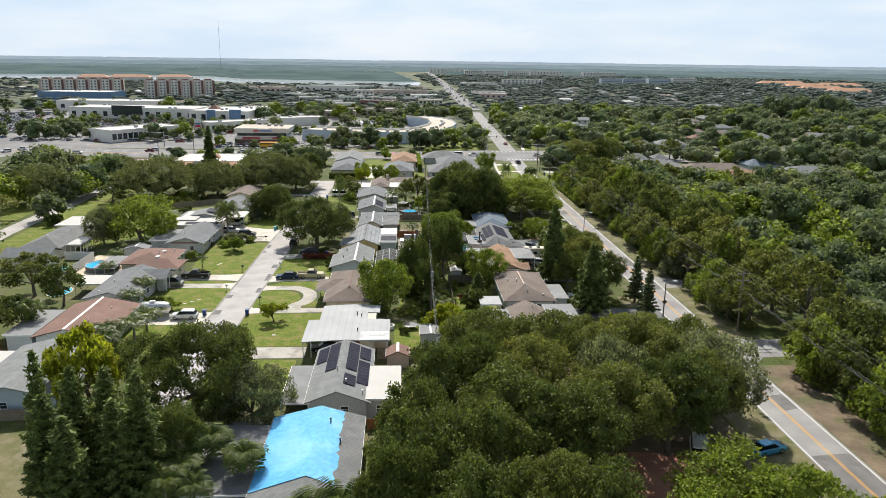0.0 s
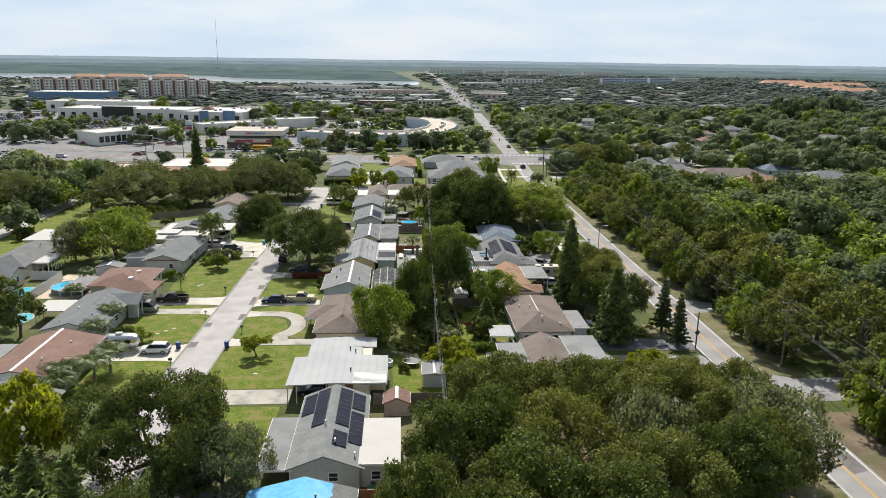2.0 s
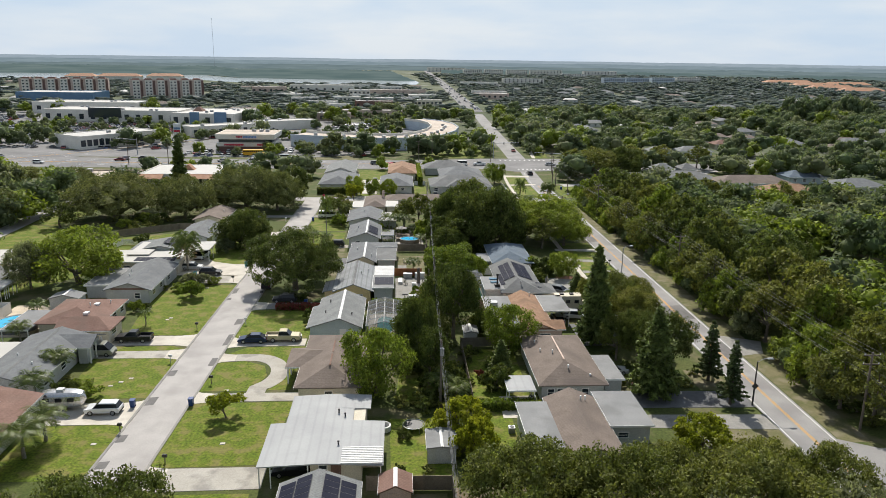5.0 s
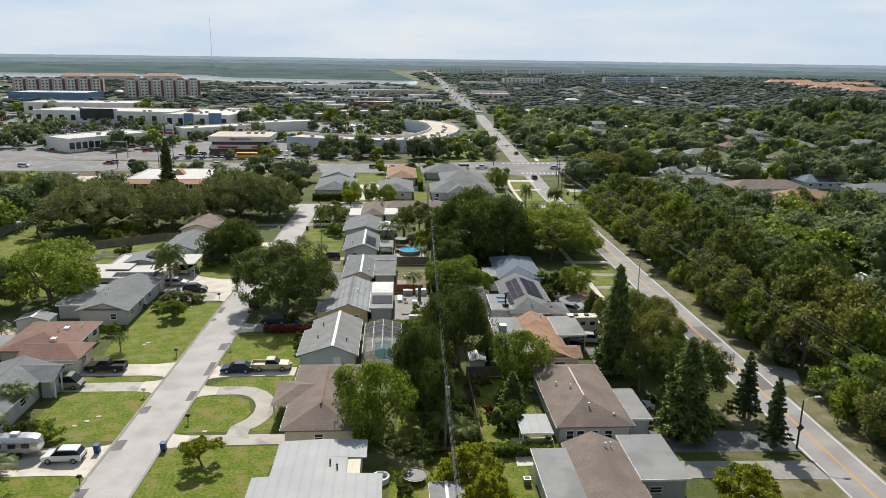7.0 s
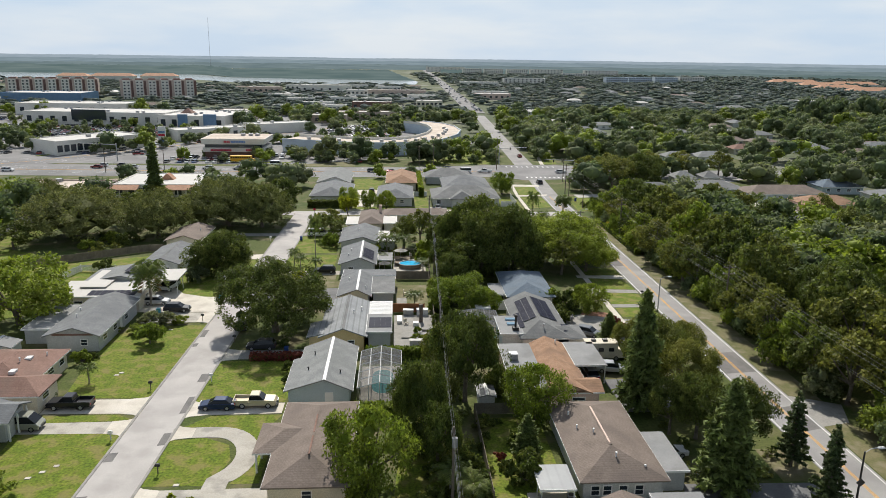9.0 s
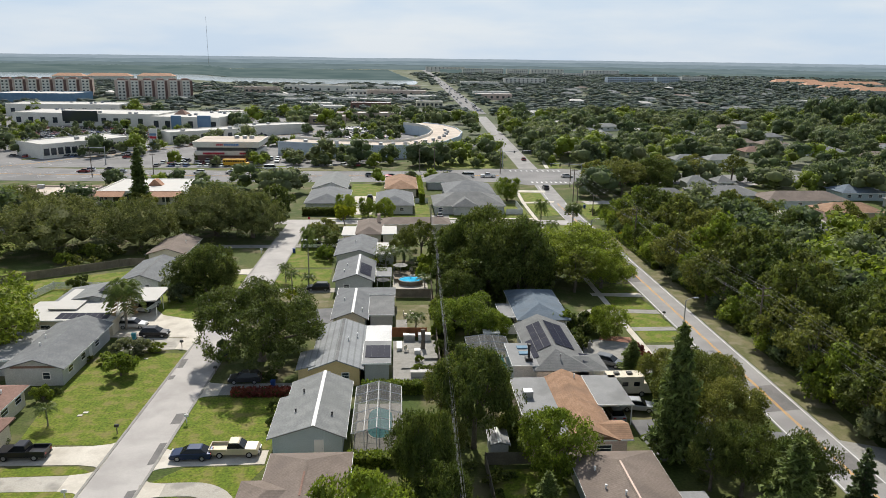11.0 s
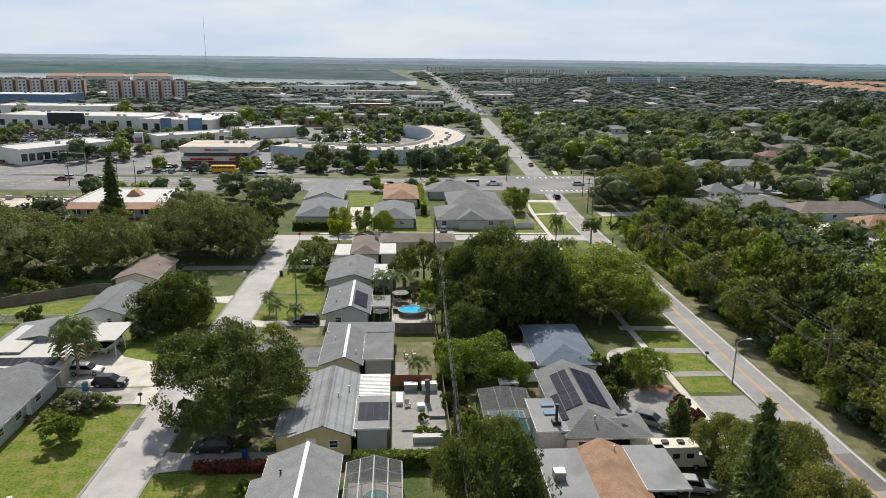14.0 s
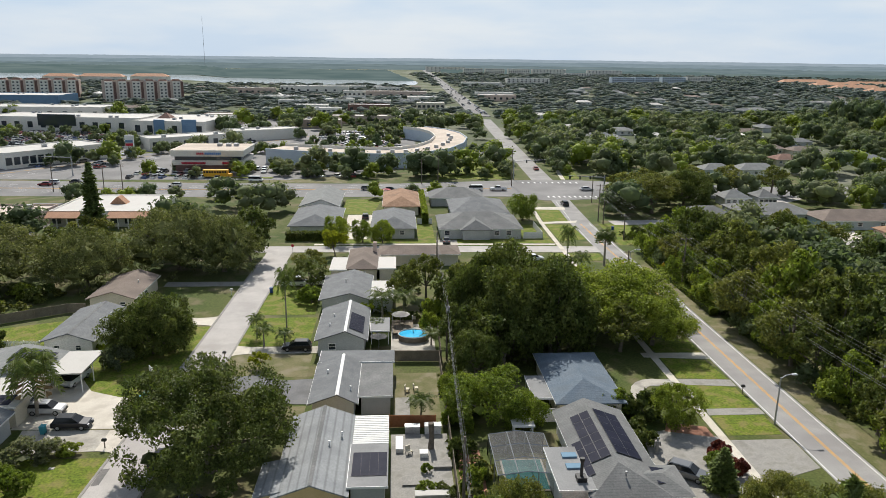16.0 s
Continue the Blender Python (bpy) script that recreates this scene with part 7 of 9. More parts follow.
for _ in range(26):
    a, f = RNG.uniform(0, 6.28), RNG.uniform(0, 1) ** 0.5
    spots["b"].append((335 + 42 * f * math.cos(a), 600 + 16 * f * math.sin(a), RNG.uniform(5, 7.5), RNG.uniform(15, 23)))
for key, m in (("a", M_LEAF_MID_HAZE), ("b", M_LEAF_MIDB_HAZE), ("c", M_LEAF_BR)):
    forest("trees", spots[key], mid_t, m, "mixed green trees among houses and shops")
spots = {"a": [], "b": []}
for gy in np.concatenate([np.arange(640, 1400, 15), np.arange(1400, 2600, 30), np.arange(2600, 2700, 80)]):
    st = 15 if gy < 1400 else (26 if gy < 2600 else 60)
    for gx in np.arange(-0.72 * gy - 40, 0.72 * gy + 40, st):
        x, y = gx + RNG.uniform(-0.5, 0.5) * st, gy + RNG.uniform(-0.5, 0.5) * st
        if abs(x - road_x(y)) < (14 if y > 675 else 10) or not free(x, y, PAVED + CLEAR):
            continue
        if x < 45 and y > 1262 + max(0.0, -x - 240) * 0.28:
            continue
        if y > 2500:
            continue
        if y > (1900 if x < 40 else 2050):
            continue
        dens = 0.8 if x > 60 else (1.4 if y > 1500 else (0.4 if y > 1000 else 0.5))
        if RNG.uniform() < dens + 0.9 * noise.noise((x * 0.009, y * 0.009, 5.0)):
            r = RNG.uniform(8.5, 12.5) * (1 if y < 1400 else (1.7 if y < 2600 else 4.0))
            spots["ab"[int(RNG.uniform() < 0.45)]].append((x, y, r, (RNG.uniform(6.5, 12) if x > 60 or y < 900 else RNG.uniform(5.5, 9)) * (1 if x > 560 else 0.62) if y < 1420 else RNG.uniform(5, 8.5)))
# these leaf colours carry painted haze
for key, m in (("a", M_LEAF_FAR_HAZE), ("b", M_LEAF_FARB_HAZE)):
    forest("far_trees", spots[key], far_t, m, "distant tree cover with haze in its leaf colour")

# ---------------------------------------------------------------- vehicles
PAINT = {}


def paint(c):
    if c not in PAINT:
        PAINT[c] = plain("car_paint", c, 0.3, 0.2, 0.4, 0.5 if sum(c) > 0.3 else 0.15)
    return PAINT[c]


def profile_body(points, half, inset=0.06):
    """A body with the side outline points (x, z), its flanks drawn in at the edges."""
    bm = bmesh.new()
    rings = []
    for y, k in ((-half, 1), (-half + inset, 0), (half - inset, 0), (half, 1)):
        cx = sum(p[0] for p in points) / len(points)
        rings.append([bm.verts.new((cx + (x - cx) * (0.985 if k else 1.0), y, z - (0.05 if k and z > 0.7 else 0))) for x, z in points])
    n = len(points)
    for a, b in zip(rings, rings[1:]):
        for i in range(n):
            bm.faces.new((a[i], a[(i + 1) % n], b[(i + 1) % n], b[i]))
    bm.faces.new(rings[0][::-1])
    bm.faces.new(rings[-1])
    bmesh.ops.recalc_face_normals(bm, faces=bm.faces)
    return bm


def frustum(x0, x1, w0, z0, X0, X1, w1, z1):
    bm = bmesh.new()
    lo = [bm.verts.new(p) for p in ((x0, -w0, z0), (x1, -w0, z0), (x1, w0, z0), (x0, w0, z0))]
    hi = [bm.verts.new(p) for p in ((X0, -w1, z1), (X1, -w1, z1), (X1, w1, z1), (X0, w1, z1))]
    bm.faces.new(hi)
    bm.faces.new(lo[::-1])
    for i in range(4):
        bm.faces.new((lo[i], lo[(i + 1) % 4], hi[(i + 1) % 4], hi[i]))
    return bm


def wheel(parent, x, y, r=0.33, simple=False):
    bm = bmesh.new()
    tube(bm, (0, -0.11, 0), (0, 0.11, 0), r, n=14)
    w = part("wheel", bm, M_TYRE, parent)
    w.matrix_basis = pose(x, y, r)
    if simple:
        return
    bm = bmesh.new()
    tube(bm, (0, -0.125, 0), (0, 0.125, 0), r * 0.62, n=10)
    part("rim", bm, M_RIM, w)


def vehicle(kind, colour, label, simple=False):
    cat = {"pickup": "pickup truck", "van": "van", "suv": "car", "sedan": "car"}[kind]
    c = thing(cat.replace(" ", "_"), 0, 0, 0, label, cat)
    p = paint(colour)
    if kind == "sedan":
        half, axle = 0.9, (1.4, -1.35)
        body = [(-2.3, 0.3), (2.25, 0.28), (2.32, 0.58), (2.05, 0.76), (1.05, 0.92), (-1.6, 0.98), (-2.28, 0.9)]
        cab, roof = (-1.95, 1.1, 0.82, 0.93, -1.2, 0.3, 0.62, 1.4), (-1.28, 0.38, 0.64, 1.38, -1.15, 0.25, 0.58, 1.46)
    elif kind == "suv":
        half, axle = 0.94, (1.42, -1.4)
        body = [(-2.2, 0.36), (2.15, 0.34), (2.24, 0.66), (2.05, 0.84), (1.05, 0.98), (-2.05, 1.04), (-2.24, 0.86)]
        cab, roof = (-2.12, 1.15, 0.86, 0.98, -1.7, 0.35, 0.68, 1.52), (-1.8, 0.42, 0.7, 1.5, -1.62, 0.28, 0.64, 1.6)
    elif kind == "van":
        half, axle = 0.98, (1.6, -1.5)
        body = [(-2.55, 0.36), (2.5, 0.34), (2.56, 0.8), (2.2, 1.1), (-2.5, 1.18), (-2.58, 0.9)]
        cab, roof = (-2.5, 2.2, 0.94, 1.12, -2.4, 1.3, 0.84, 1.95), (-2.46, 1.4, 0.86, 1.93, -2.4, 1.25, 0.8, 2.05)
    else:
        half, axle = 0.98, (1.75, -1.6)
        body = [(-2.8, 0.45), (2.7, 0.42), (2.8, 0.85), (2.55, 1.08), (1.2, 1.16), (-0.75, 1.18), (-0.8, 0.8), (-2.78, 0.8)]
        cab, roof = (-0.75, 1.3, 0.9, 1.14, -0.55, 0.6, 0.74, 1.74), (-0.62, 0.66, 0.76, 1.72, -0.52, 0.55, 0.7, 1.82)
    part("body", profile_body(body, half), p, c)
    part("cabin_glass", frustum(*cab), M_CARGLASS, c)
    part("roof", frustum(*roof), p, c)
    if kind == "pickup":
        part("bed_side", boxes((-2.8, -0.8, -half, -half + 0.08, 0.8, 1.16)), p, c)
        part("bed_side", boxes((-2.8, -0.8, half - 0.08, half, 0.8, 1.16)), p, c)
        part("tailgate", boxes((-2.82, -2.74, -half + 0.08, half - 0.08, 0.8, 1.16)), p, c)
    for x in axle:
        for y in (-half + 0.1, half - 0.1):
            wheel(c, x, y, 0.38 if kind == "pickup" else 0.34, simple)
    if simple:
        return c
    front, back = body[2][0], body[0][0]
    for y in (-half + 0.3, half - 0.3):
        part("headlight", boxes((front - 0.12, front + 0.02, y - 0.2, y + 0.2, 0.62, 0.76)), M_LAMPWHITE, c)
        part("tail_light", boxes((back - 0.03, back + 0.08, y - 0.16, y + 0.16, 0.72, 0.9)), M_LAMPRED, c)
    part("bumper", boxes((front - 0.05, front + 0.06, -half + 0.1, half - 0.1, 0.32, 0.5)), M_DARKMETAL, c)
    part("bumper", boxes((back - 0.06, back + 0.05, -half + 0.1, half - 0.1, 0.32, 0.5)), M_DARKMETAL, c)
    return c


for kind, col, lab, x, y, rz in (
    ("suv", (0.75, 0.75, 0.74), "white hatchback car parked on a driveway", -38.2, 124.9, 180), ("van", (0.33, 0.33, 0.27), "beige-grey minivan with a pale roof on a driveway", -46.4, 144.2, 0),
    ("pickup", (0.02, 0.02, 0.024), "black crew cab pickup truck on a driveway", -42.8, 149.8, 180), ("sedan", (0.015, 0.03, 0.08), "dark blue sedan parked on a driveway", -23.7, 148.9, 180),
    ("pickup", (0.5, 0.44, 0.31), "old tan pickup truck on a driveway", -18.9, 149.5, 0), ("sedan", (0.012, 0.013, 0.016), "black sedan under an open carport", -11.9, 109.4, 180),
    ("suv", (0.035, 0.037, 0.04), "dark grey car parked beside a red hedge", -21.6, 169.2, 180), ("suv", (0.03, 0.03, 0.035), "dark car parked under the street oak", -26.4, 178.5, 90),
    ("suv", (0.5, 0.5, 0.5), "silver car on a wide driveway", -44.6, 191.4, 0), ("suv", (0.02, 0.02, 0.022), "black estate car on a driveway", -39.8, 187.4, 0),
    ("van", (0.75, 0.75, 0.74), "white van parked under a carport", -44.9, 200.6, -100), ("suv", (0.015, 0.015, 0.016), "black jeep parked on a driveway", -15.6, 211.3, 180),
    ("van", (0.74, 0.74, 0.72), "white van on a driveway", -20.5, 244.5, 0), ("pickup", (0.74, 0.74, 0.73), "white pickup truck in front of a house", -14.8, 245.2, 180), ("sedan", (0.6, 0.6, 0.6), "pale car beside a pickup", -12.4, 247.2, 180),
    ("suv", (0.16, 0.165, 0.17), "dark silver car on the forecourt", 31.8, 173.4, -35), ("sedan", (0.74, 0.74, 0.73), "white car beside a brown-roofed house", 31.4, 134.8, 10), ("sedan", (0.7, 0.7, 0.7), "white car parked under dark trees", 35.2, 130.2, 20),
    ("suv", (0.45, 0.46, 0.47), "silver car beside a carport", 31.5, 158.8, -10), ("sedan", (0.35, 0.36, 0.38), "grey car under a flat carport", 28, 157.2, 90),
    ("sedan", (0.05, 0.3, 0.5), "blue car beside the road verge", 43.6, 76.5, 20), ("van", (0.7, 0.7, 0.66), "white van under oaks", 35.2, 76.5, 70),
    ("sedan", (0.1, 0.11, 0.12), "dark car in front of the grey house", 12.2, 279.2, 90), ("suv", (0.03, 0.03, 0.03), "dark car on a pale driveway", -8.8, 307, 90), ("pickup", (0.7, 0.7, 0.7), "white pickup at the junction", 35, 352, 180), ("van", (0.75, 0.75, 0.74), "white van waiting at the junction", 27, 352, 180),
    ("suv", (0.05, 0.05, 0.055), "dark car waiting at the crossing", 52.4, 326, 90), ("sedan", (0.28, 0.05, 0.04), "dark red car at the crossing", 57, 400, 90), ("sedan", (0.6, 0.6, 0.6), "pale car on the crossroad", 66, 352, 0), ("sedan", (0.03, 0.03, 0.03), "black car on the crossroad", -2, 351, 0),
    ("van", (0.75, 0.75, 0.74), "white van on the crossroad", -50.8, 370, 0), ("sedan", (0.05, 0.05, 0.05), "black car on the boulevard", -112, 366, 0), ("sedan", (0.3, 0.04, 0.04), "red car on the boulevard", -118, 402, 30), ("pickup", (0.7, 0.7, 0.7), "white pickup beside a house among trees", 137, 369, 180),
    ("suv", (0.74, 0.74, 0.73), "white car beside the pavement", 31, 262, 10),
):
    v = vehicle(kind, col, lab)
    v.matrix_basis = pose(x, y, 0.045 if abs(x) > 20 else 0.05, 0, 0, rz)

# rows of cars in the car parks
LOT = [vehicle(k, c, l, True) for k, c, l in (("suv", (0.7, 0.7, 0.69), "white car parked among others"), ("sedan", (0.45, 0.46, 0.47), "silver car parked among others"), ("suv", (0.04, 0.04, 0.045), "black car parked among others"), ("sedan", (0.2, 0.03, 0.03), "dark red car parked among others"), ("suv", (0.16, 0.17, 0.18), "dark grey car parked among others"), ("sedan", (0.05, 0.09, 0.2), "blue car parked among others"))]
first_used = set()
lots = []
for line_, offs, k, span in ((BOULEVARD, (-10.8, -7.2, -3.2, 3.2, 7.2, 10.8), 15, 225), (CROSSROAD, (-8.6, -5.2, -1.8, 1.8, 5.2, 8.6), 12, 250)):
    for _ in range(k):
        off = RNG.choice(offs)
        x, y, a = along(beside(line_, off), RNG.uniform(10, span))
        lots.append((x, y, a if off < 0 else a + 180))
for x0, x1, y in ((-262, -200, 458), (-255, -170, 478), (-250, -160, 500), (-262, -160, 520), (-90, -62, 384), (-95, -50, 391), (-40, -4, 462), (-40, 0, 486), (-40, 2, 512), (-40, 0, 536), (-58, -22, 398)):
    for x in np.arange(x0, x1, 2.9):
        if RNG.uniform() < 0.62:
            lots.append((x, y, 90 if RNG.uniform() < 0.5 else -90))
for k in range(60):
    t = RNG.uniform(0, 1)
    y = 690 + 1000 * t ** 1.3
    lots.append((road_x(y) + RNG.choice((-5.4, -2.2, 2.2, 5.4)), y, 90))
for x, y, rz in lots[:285]:
    k = int(RNG.choice(6, p=(0.34, 0.22, 0.16, 0.07, 0.14, 0.07)))
    m = pose(x, y, 0.06 if y < 700 else 0.31, 0, 0, rz + RNG.uniform(-3, 3))
    if k in first_used:
        c = copy_thing(LOT[k], m)
    else:
        first_used.add(k)
        LOT[k].matrix_basis = m
        c = LOT[k]
    tagged(c, "", "", "cars of the shops")

# silver travel trailer
t = thing("travel_trailer", -43.9, 126.2, 0, "rounded silver travel trailer on a driveway", "travel trailer")
bm = bmesh.new()
rings = []
for i in range(15):
    f = -1 + 2 * i / 14
    k = (1 - abs(f) ** 4.5) ** 0.5
    rings.append([bm.verts.new((f * 3.1, 1.15 * k * math.copysign(abs(math.cos(a)) ** 0.6, math.cos(a)), 1.55 + (0.35 + 0.75 * k) * math.copysign(abs(math.sin(a)) ** 0.6, math.sin(a)) * (1 if k > 0.1 else 0.3))) for a in np.linspace(0, 2 * math.pi, 17)[:-1]])
for a, b in zip(rings, rings[1:]):
    for i in range(16):
        bm.faces.new((a[i], a[(i + 1) % 16], b[(i + 1) % 16], b[i]))
bm.faces.new(rings[0])
bm.faces.new(rings[-1][::-1])
bmesh.ops.recalc_face_normals(bm, faces=bm.faces)
part("shell", bm, mat("polished_aluminium", (0.62, 0.62, 0.62), (0.55, 0.54, 0.52), 0.6, 0.25, 0.0, 5.0, metal=0.85), t)
part("roof_unit", boxes((-0.5, 0.4, -0.35, 0.35, 2.6, 2.9)), M_WHITE, t, "white roof cooling unit")
for x in (-0.5, 0.5):
    wheel(t, x, -1.0), wheel(t, x, 1.0)
part("hitch", boxes((-4.1, -3.0, -0.06, 0.06, 0.45, 0.57)), M_DARKMETAL, t)
part("jack", boxes((-3.9, -3.8, -0.05, 0.05, 0, 0.5)), M_DARKMETAL, t)
for x in (-1.6, 0.0, 1.5):
    part("window", boxes((x - 0.4, x + 0.4, -1.2, -1.1, 1.5, 2.0)), M_CARGLASS, t)
# motor home
t = thing("motor_home", 31.2, 163.7, 0, "tan motor home with dark roof vents", "motor home")
part("body", boxes((-2.6, 2.4, -1.1, 1.1, 0.5, 2.95)), M_STUCCO, t)
part("cab", frustum(2.4, 3.6, 1.05, 0.5, 2.4, 2.9, 0.95, 1.9), M_STUCCO, t)
for x in (-1.2, 0.6):
    part("roof_vent", boxes((x - 0.35, x + 0.35, -0.35, 0.35, 2.95, 3.2)), M_DARKMETAL, t)
for x in (-1.7, -0.2, 1.4):
    part("window", boxes((x - 0.4, x + 0.4, -1.13, -1.08, 1.6, 2.2)), M_CARGLASS, t)
for x in (-1.5, 2.2):
    wheel(t, x, -1.0, 0.4), wheel(t, x, 1.0, 0.4)
# school bus
t = thing("school_bus", -66.5, 379, 0, "yellow school bus beside the car park", "bus")
M_BUS = plain("bus_yellow", (0.75, 0.38, 0.02), 0.4)
part("body", boxes((-5, 4, -1.2, 1.2, 0.6, 3.0)), M_BUS, t)
part("hood", frustum(4, 5.6, 1.1, 0.6, 4, 5.4, 1.0, 1.6), M_BUS, t)
for k in range(9):
    part("window", boxes((-4.7 + k * 0.95, -4.0 + k * 0.95, -1.23, -1.18, 1.9, 2.6)), M_CARGLASS, t)
for x in (-3.2, 3.8):
    wheel(t, x, -1.05, 0.5), wheel(t, x, 1.05, 0.5)


# parked cars in the far car parks
def parked_cars(zones):
    paint_mix = plain("parked_car_paint", (0.5, 0.5, 0.5), 0.3, 0.0, 0.5, 0.4)
    n, l = paint_mix.node_tree.nodes, paint_mix.node_tree.links
    gn, ramp = n.new("ShaderNodeNewGeometry"), n.new("ShaderNodeValToRGB")
    ramp.color_ramp.interpolation = "CONSTANT"
    tones = ((0.0, (0.62, 0.62, 0.6)), (0.34, (0.33, 0.34, 0.35)), (0.52, (0.03, 0.03, 0.033)), (0.72, (0.14, 0.145, 0.15)), (0.84, (0.3, 0.04, 0.035)), (0.92, (0.05, 0.09, 0.2)))
    ramp.color_ramp.elements[0].color = (*tones[0][1], 1)
    ramp.color_ramp.elements[1].position, ramp.color_ramp.elements[1].color = 1.0, (0.4, 0.36, 0.28, 1)
    for f, c in tones[1:]:
        ramp.color_ramp.elements.new(f).color = (*c, 1)
    l.new(gn.outputs["Random Per Island"], ramp.inputs["Fac"])
    l.new(ramp.outputs["Color"], n["Principled BSDF"].inputs["Base Color"])
    prof = np.array([(-2.2, 0.3), (2.2, 0.3), (2.2, 0.85), (1.2, 0.97), (0.5, 1.45), (-1.2, 1.45), (-1.9, 0.97), (-2.2, 0.9)])
    V, F, M = [], [], []
    for x0, x1, y0, y1, gap, rz, p in zones:
        for y in np.arange(y0, y1, gap):
            for x in np.arange(x0, x1, 2.9):
                if RNG.uniform() > p:
                    continue
                a = radians(rz + 90 + RNG.uniform(-3, 3))
                k, o = len(V) * 16, RNG.uniform(-0.4, 0.4)
                side = np.concatenate([np.c_[prof[:, 0], np.full(8, s * 0.88), prof[:, 1]] for s in (-1, 1)])
                side[[4, 5], 1], side[[12, 13], 1] = -0.68, 0.68
                V.append(np.stack([x + side[:, 0] * math.cos(a) - side[:, 1] * math.sin(a), y + o + side[:, 0] * math.sin(a) + side[:, 1] * math.cos(a), side[:, 2] - 0.2], 1))
                F += [tuple(k + i for i in (0, 1, 2, 3, 6, 7)), tuple(k + 8 + i for i in (7, 6, 3, 2, 1, 0)), (k + 3, k + 4, k + 5, k + 6), (k + 14, k + 13, k + 12, k + 11)]
                M += [0, 0, 1, 1]
                for i in range(8):
                    j = (i + 1) % 8
                    F.append((k + i, k + 8 + i, k + 8 + j, k + j))
                    M.append(1 if i in (3, 5) else 0)
    me = mesh_from("parked_cars", np.concatenate(V), F, paint_mix)
    me.materials.append(M_CARGLASS)
    me.polygons.foreach_set("material_index", M)
    return tagged(new("parked_cars", me), "rows of parked cars in white, grey and black", "cars", "", "stuff")


parked_cars(((-98, -62, 378, 396, 8.5, 0, 0.55), (-262, -150, 446, 545, 6.6, 0, 0.66), (-150, -118, 470, 520, 6.6, 0, 0.62), (-42, 4, 440, 556, 9.0, 0, 0.62), (-330, -262, 446, 600, 7.0, 0, 0.6), (-110, -60, 640, 690, 9.0, 0, 0.5), (-70, 10, 660, 780, 12.0, 0, 0.45), (-40, -4, 382, 390, 9, 20, 0.3), (-235, -140, 405, 432, 13.0, 0, 0.35)))

# ---------------------------------------------------------------- shops, offices and far buildings
M_TANROOF = mat("tan_gravel_roof", (0.5, 0.42, 0.34), (0.58, 0.5, 0.42), 0.15, 0.9, 0.1, 2.0, stain=((0.4, 0.34, 0.28), 0.1, 0.6))
M_PINKWALL = mat("pinkish_render", (0.52, 0.4, 0.33), (0.58, 0.46, 0.39), 0.2, 0.9)
M_BLUEWALL = mat("pale_blue_render", (0.5, 0.56, 0.62), (0.55, 0.61, 0.66), 0.2, 0.9)
M_CREAM = mat("cream_render", (0.68, 0.65, 0.58), (0.74, 0.71, 0.64), 0.2, 0.9)
M_DARKBRICK = mat("dark_red_brick", (0.16, 0.09, 0.075), (0.2, 0.12, 0.1), 0.5, 0.9)
M_ORANGE = mat("orange_tile_roof", (0.4, 0.215, 0.125), (0.47, 0.26, 0.16), 0.4, 0.8, 0.2, 4.0, lines=("X", 0.8, 0.8))
M_SIGNRED = plain("sign_red", (0.5, 0.03, 0.06), 0.5)
M_SIGNBLUE = plain("sign_blue", (0.1, 0.25, 0.55), 0.5)
M_BLUEBRIGHT = mat("blue_panel", (0.13, 0.22, 0.34), (0.16, 0.26, 0.38), 0.3, 0.6)


def block(name, label, cat, cx, cy, w, d, h, wall, roof, rz=0, parapet=0.5, units=0, win=None):
    """A flat-roofed building: walls, roof, parapet, roof units and rows of windows."""
    t = thing(name, cx, cy, 0, label, cat, "", "", rz)
    part("wall", boxes((-w / 2, w / 2, -d / 2, d / 2, -0.1, h - 0.02)), wall, t)
    part("roof", boxes((-w / 2 + 0.3, w / 2 - 0.3, -d / 2 + 0.3, d / 2 - 0.3, h - 0.02, h + 0.06)), roof, t)
    if parapet:
        for q in ((-w / 2, w / 2, -d / 2, -d / 2 + 0.3), (-w / 2, w / 2, d / 2 - 0.3, d / 2), (-w / 2, -w / 2 + 0.3, -d / 2 + 0.3, d / 2 - 0.3), (w / 2 - 0.3, w / 2, -d / 2 + 0.3, d / 2 - 0.3)):
            part("parapet", boxes((*q, h - 0.02, h + parapet)), wall, t)
    for k in range(units):
        x, y = RNG.uniform(-w * 0.4, w * 0.4), RNG.uniform(-d * 0.35, d * 0.35)
        part("roof_unit", boxes((x - 0.9, x + 0.9, y - 0.7, y + 0.7, h, h + 1.2)), M_STEEL, t)
    if win:
        rows, cols, ww, hh = win
        for r in range(rows):
            for c in range(cols):
                x = -w / 2 + w * (c + 0.5) / cols
                z = h * (r + 0.5) / rows
                part("window", boxes((x - ww / 2, x + ww / 2, -d / 2 - 0.06, -d / 2 + 0.05, z - hh / 2, z + hh / 2)), M_GLASS, t)
    return t


# two-storey office with sign bands
t = thing("office_building", -72.5, 401, 0, "two-storey cream office with dark glass bands", "office building")
part("wall", boxes((-12.4, 12.4, -10, 10, -0.1, 8.0)), M_CREAM, t)
part("glass_band", boxes((-12.5, 12.5, -10.1, 10.1, 0.6, 2.9)), M_DARKBRICK, t, "dark brick and glass ground floor")
part("glass_band", boxes((-12.6, 12.6, -10.2, 10.2, 4.9, 6.4)), M_GLASS, t, "dark ribbon window")
part("spandrel", frustum(-13.6, 13.6, 11.2, 6.4, -14, 14, 11.6, 8.8), M_CREAM, t)
part("spandrel", frustum(-13.2, 13.2, 10.8, 3.0, -13.4, 13.4, 11.0, 4.8), M_CREAM, t)
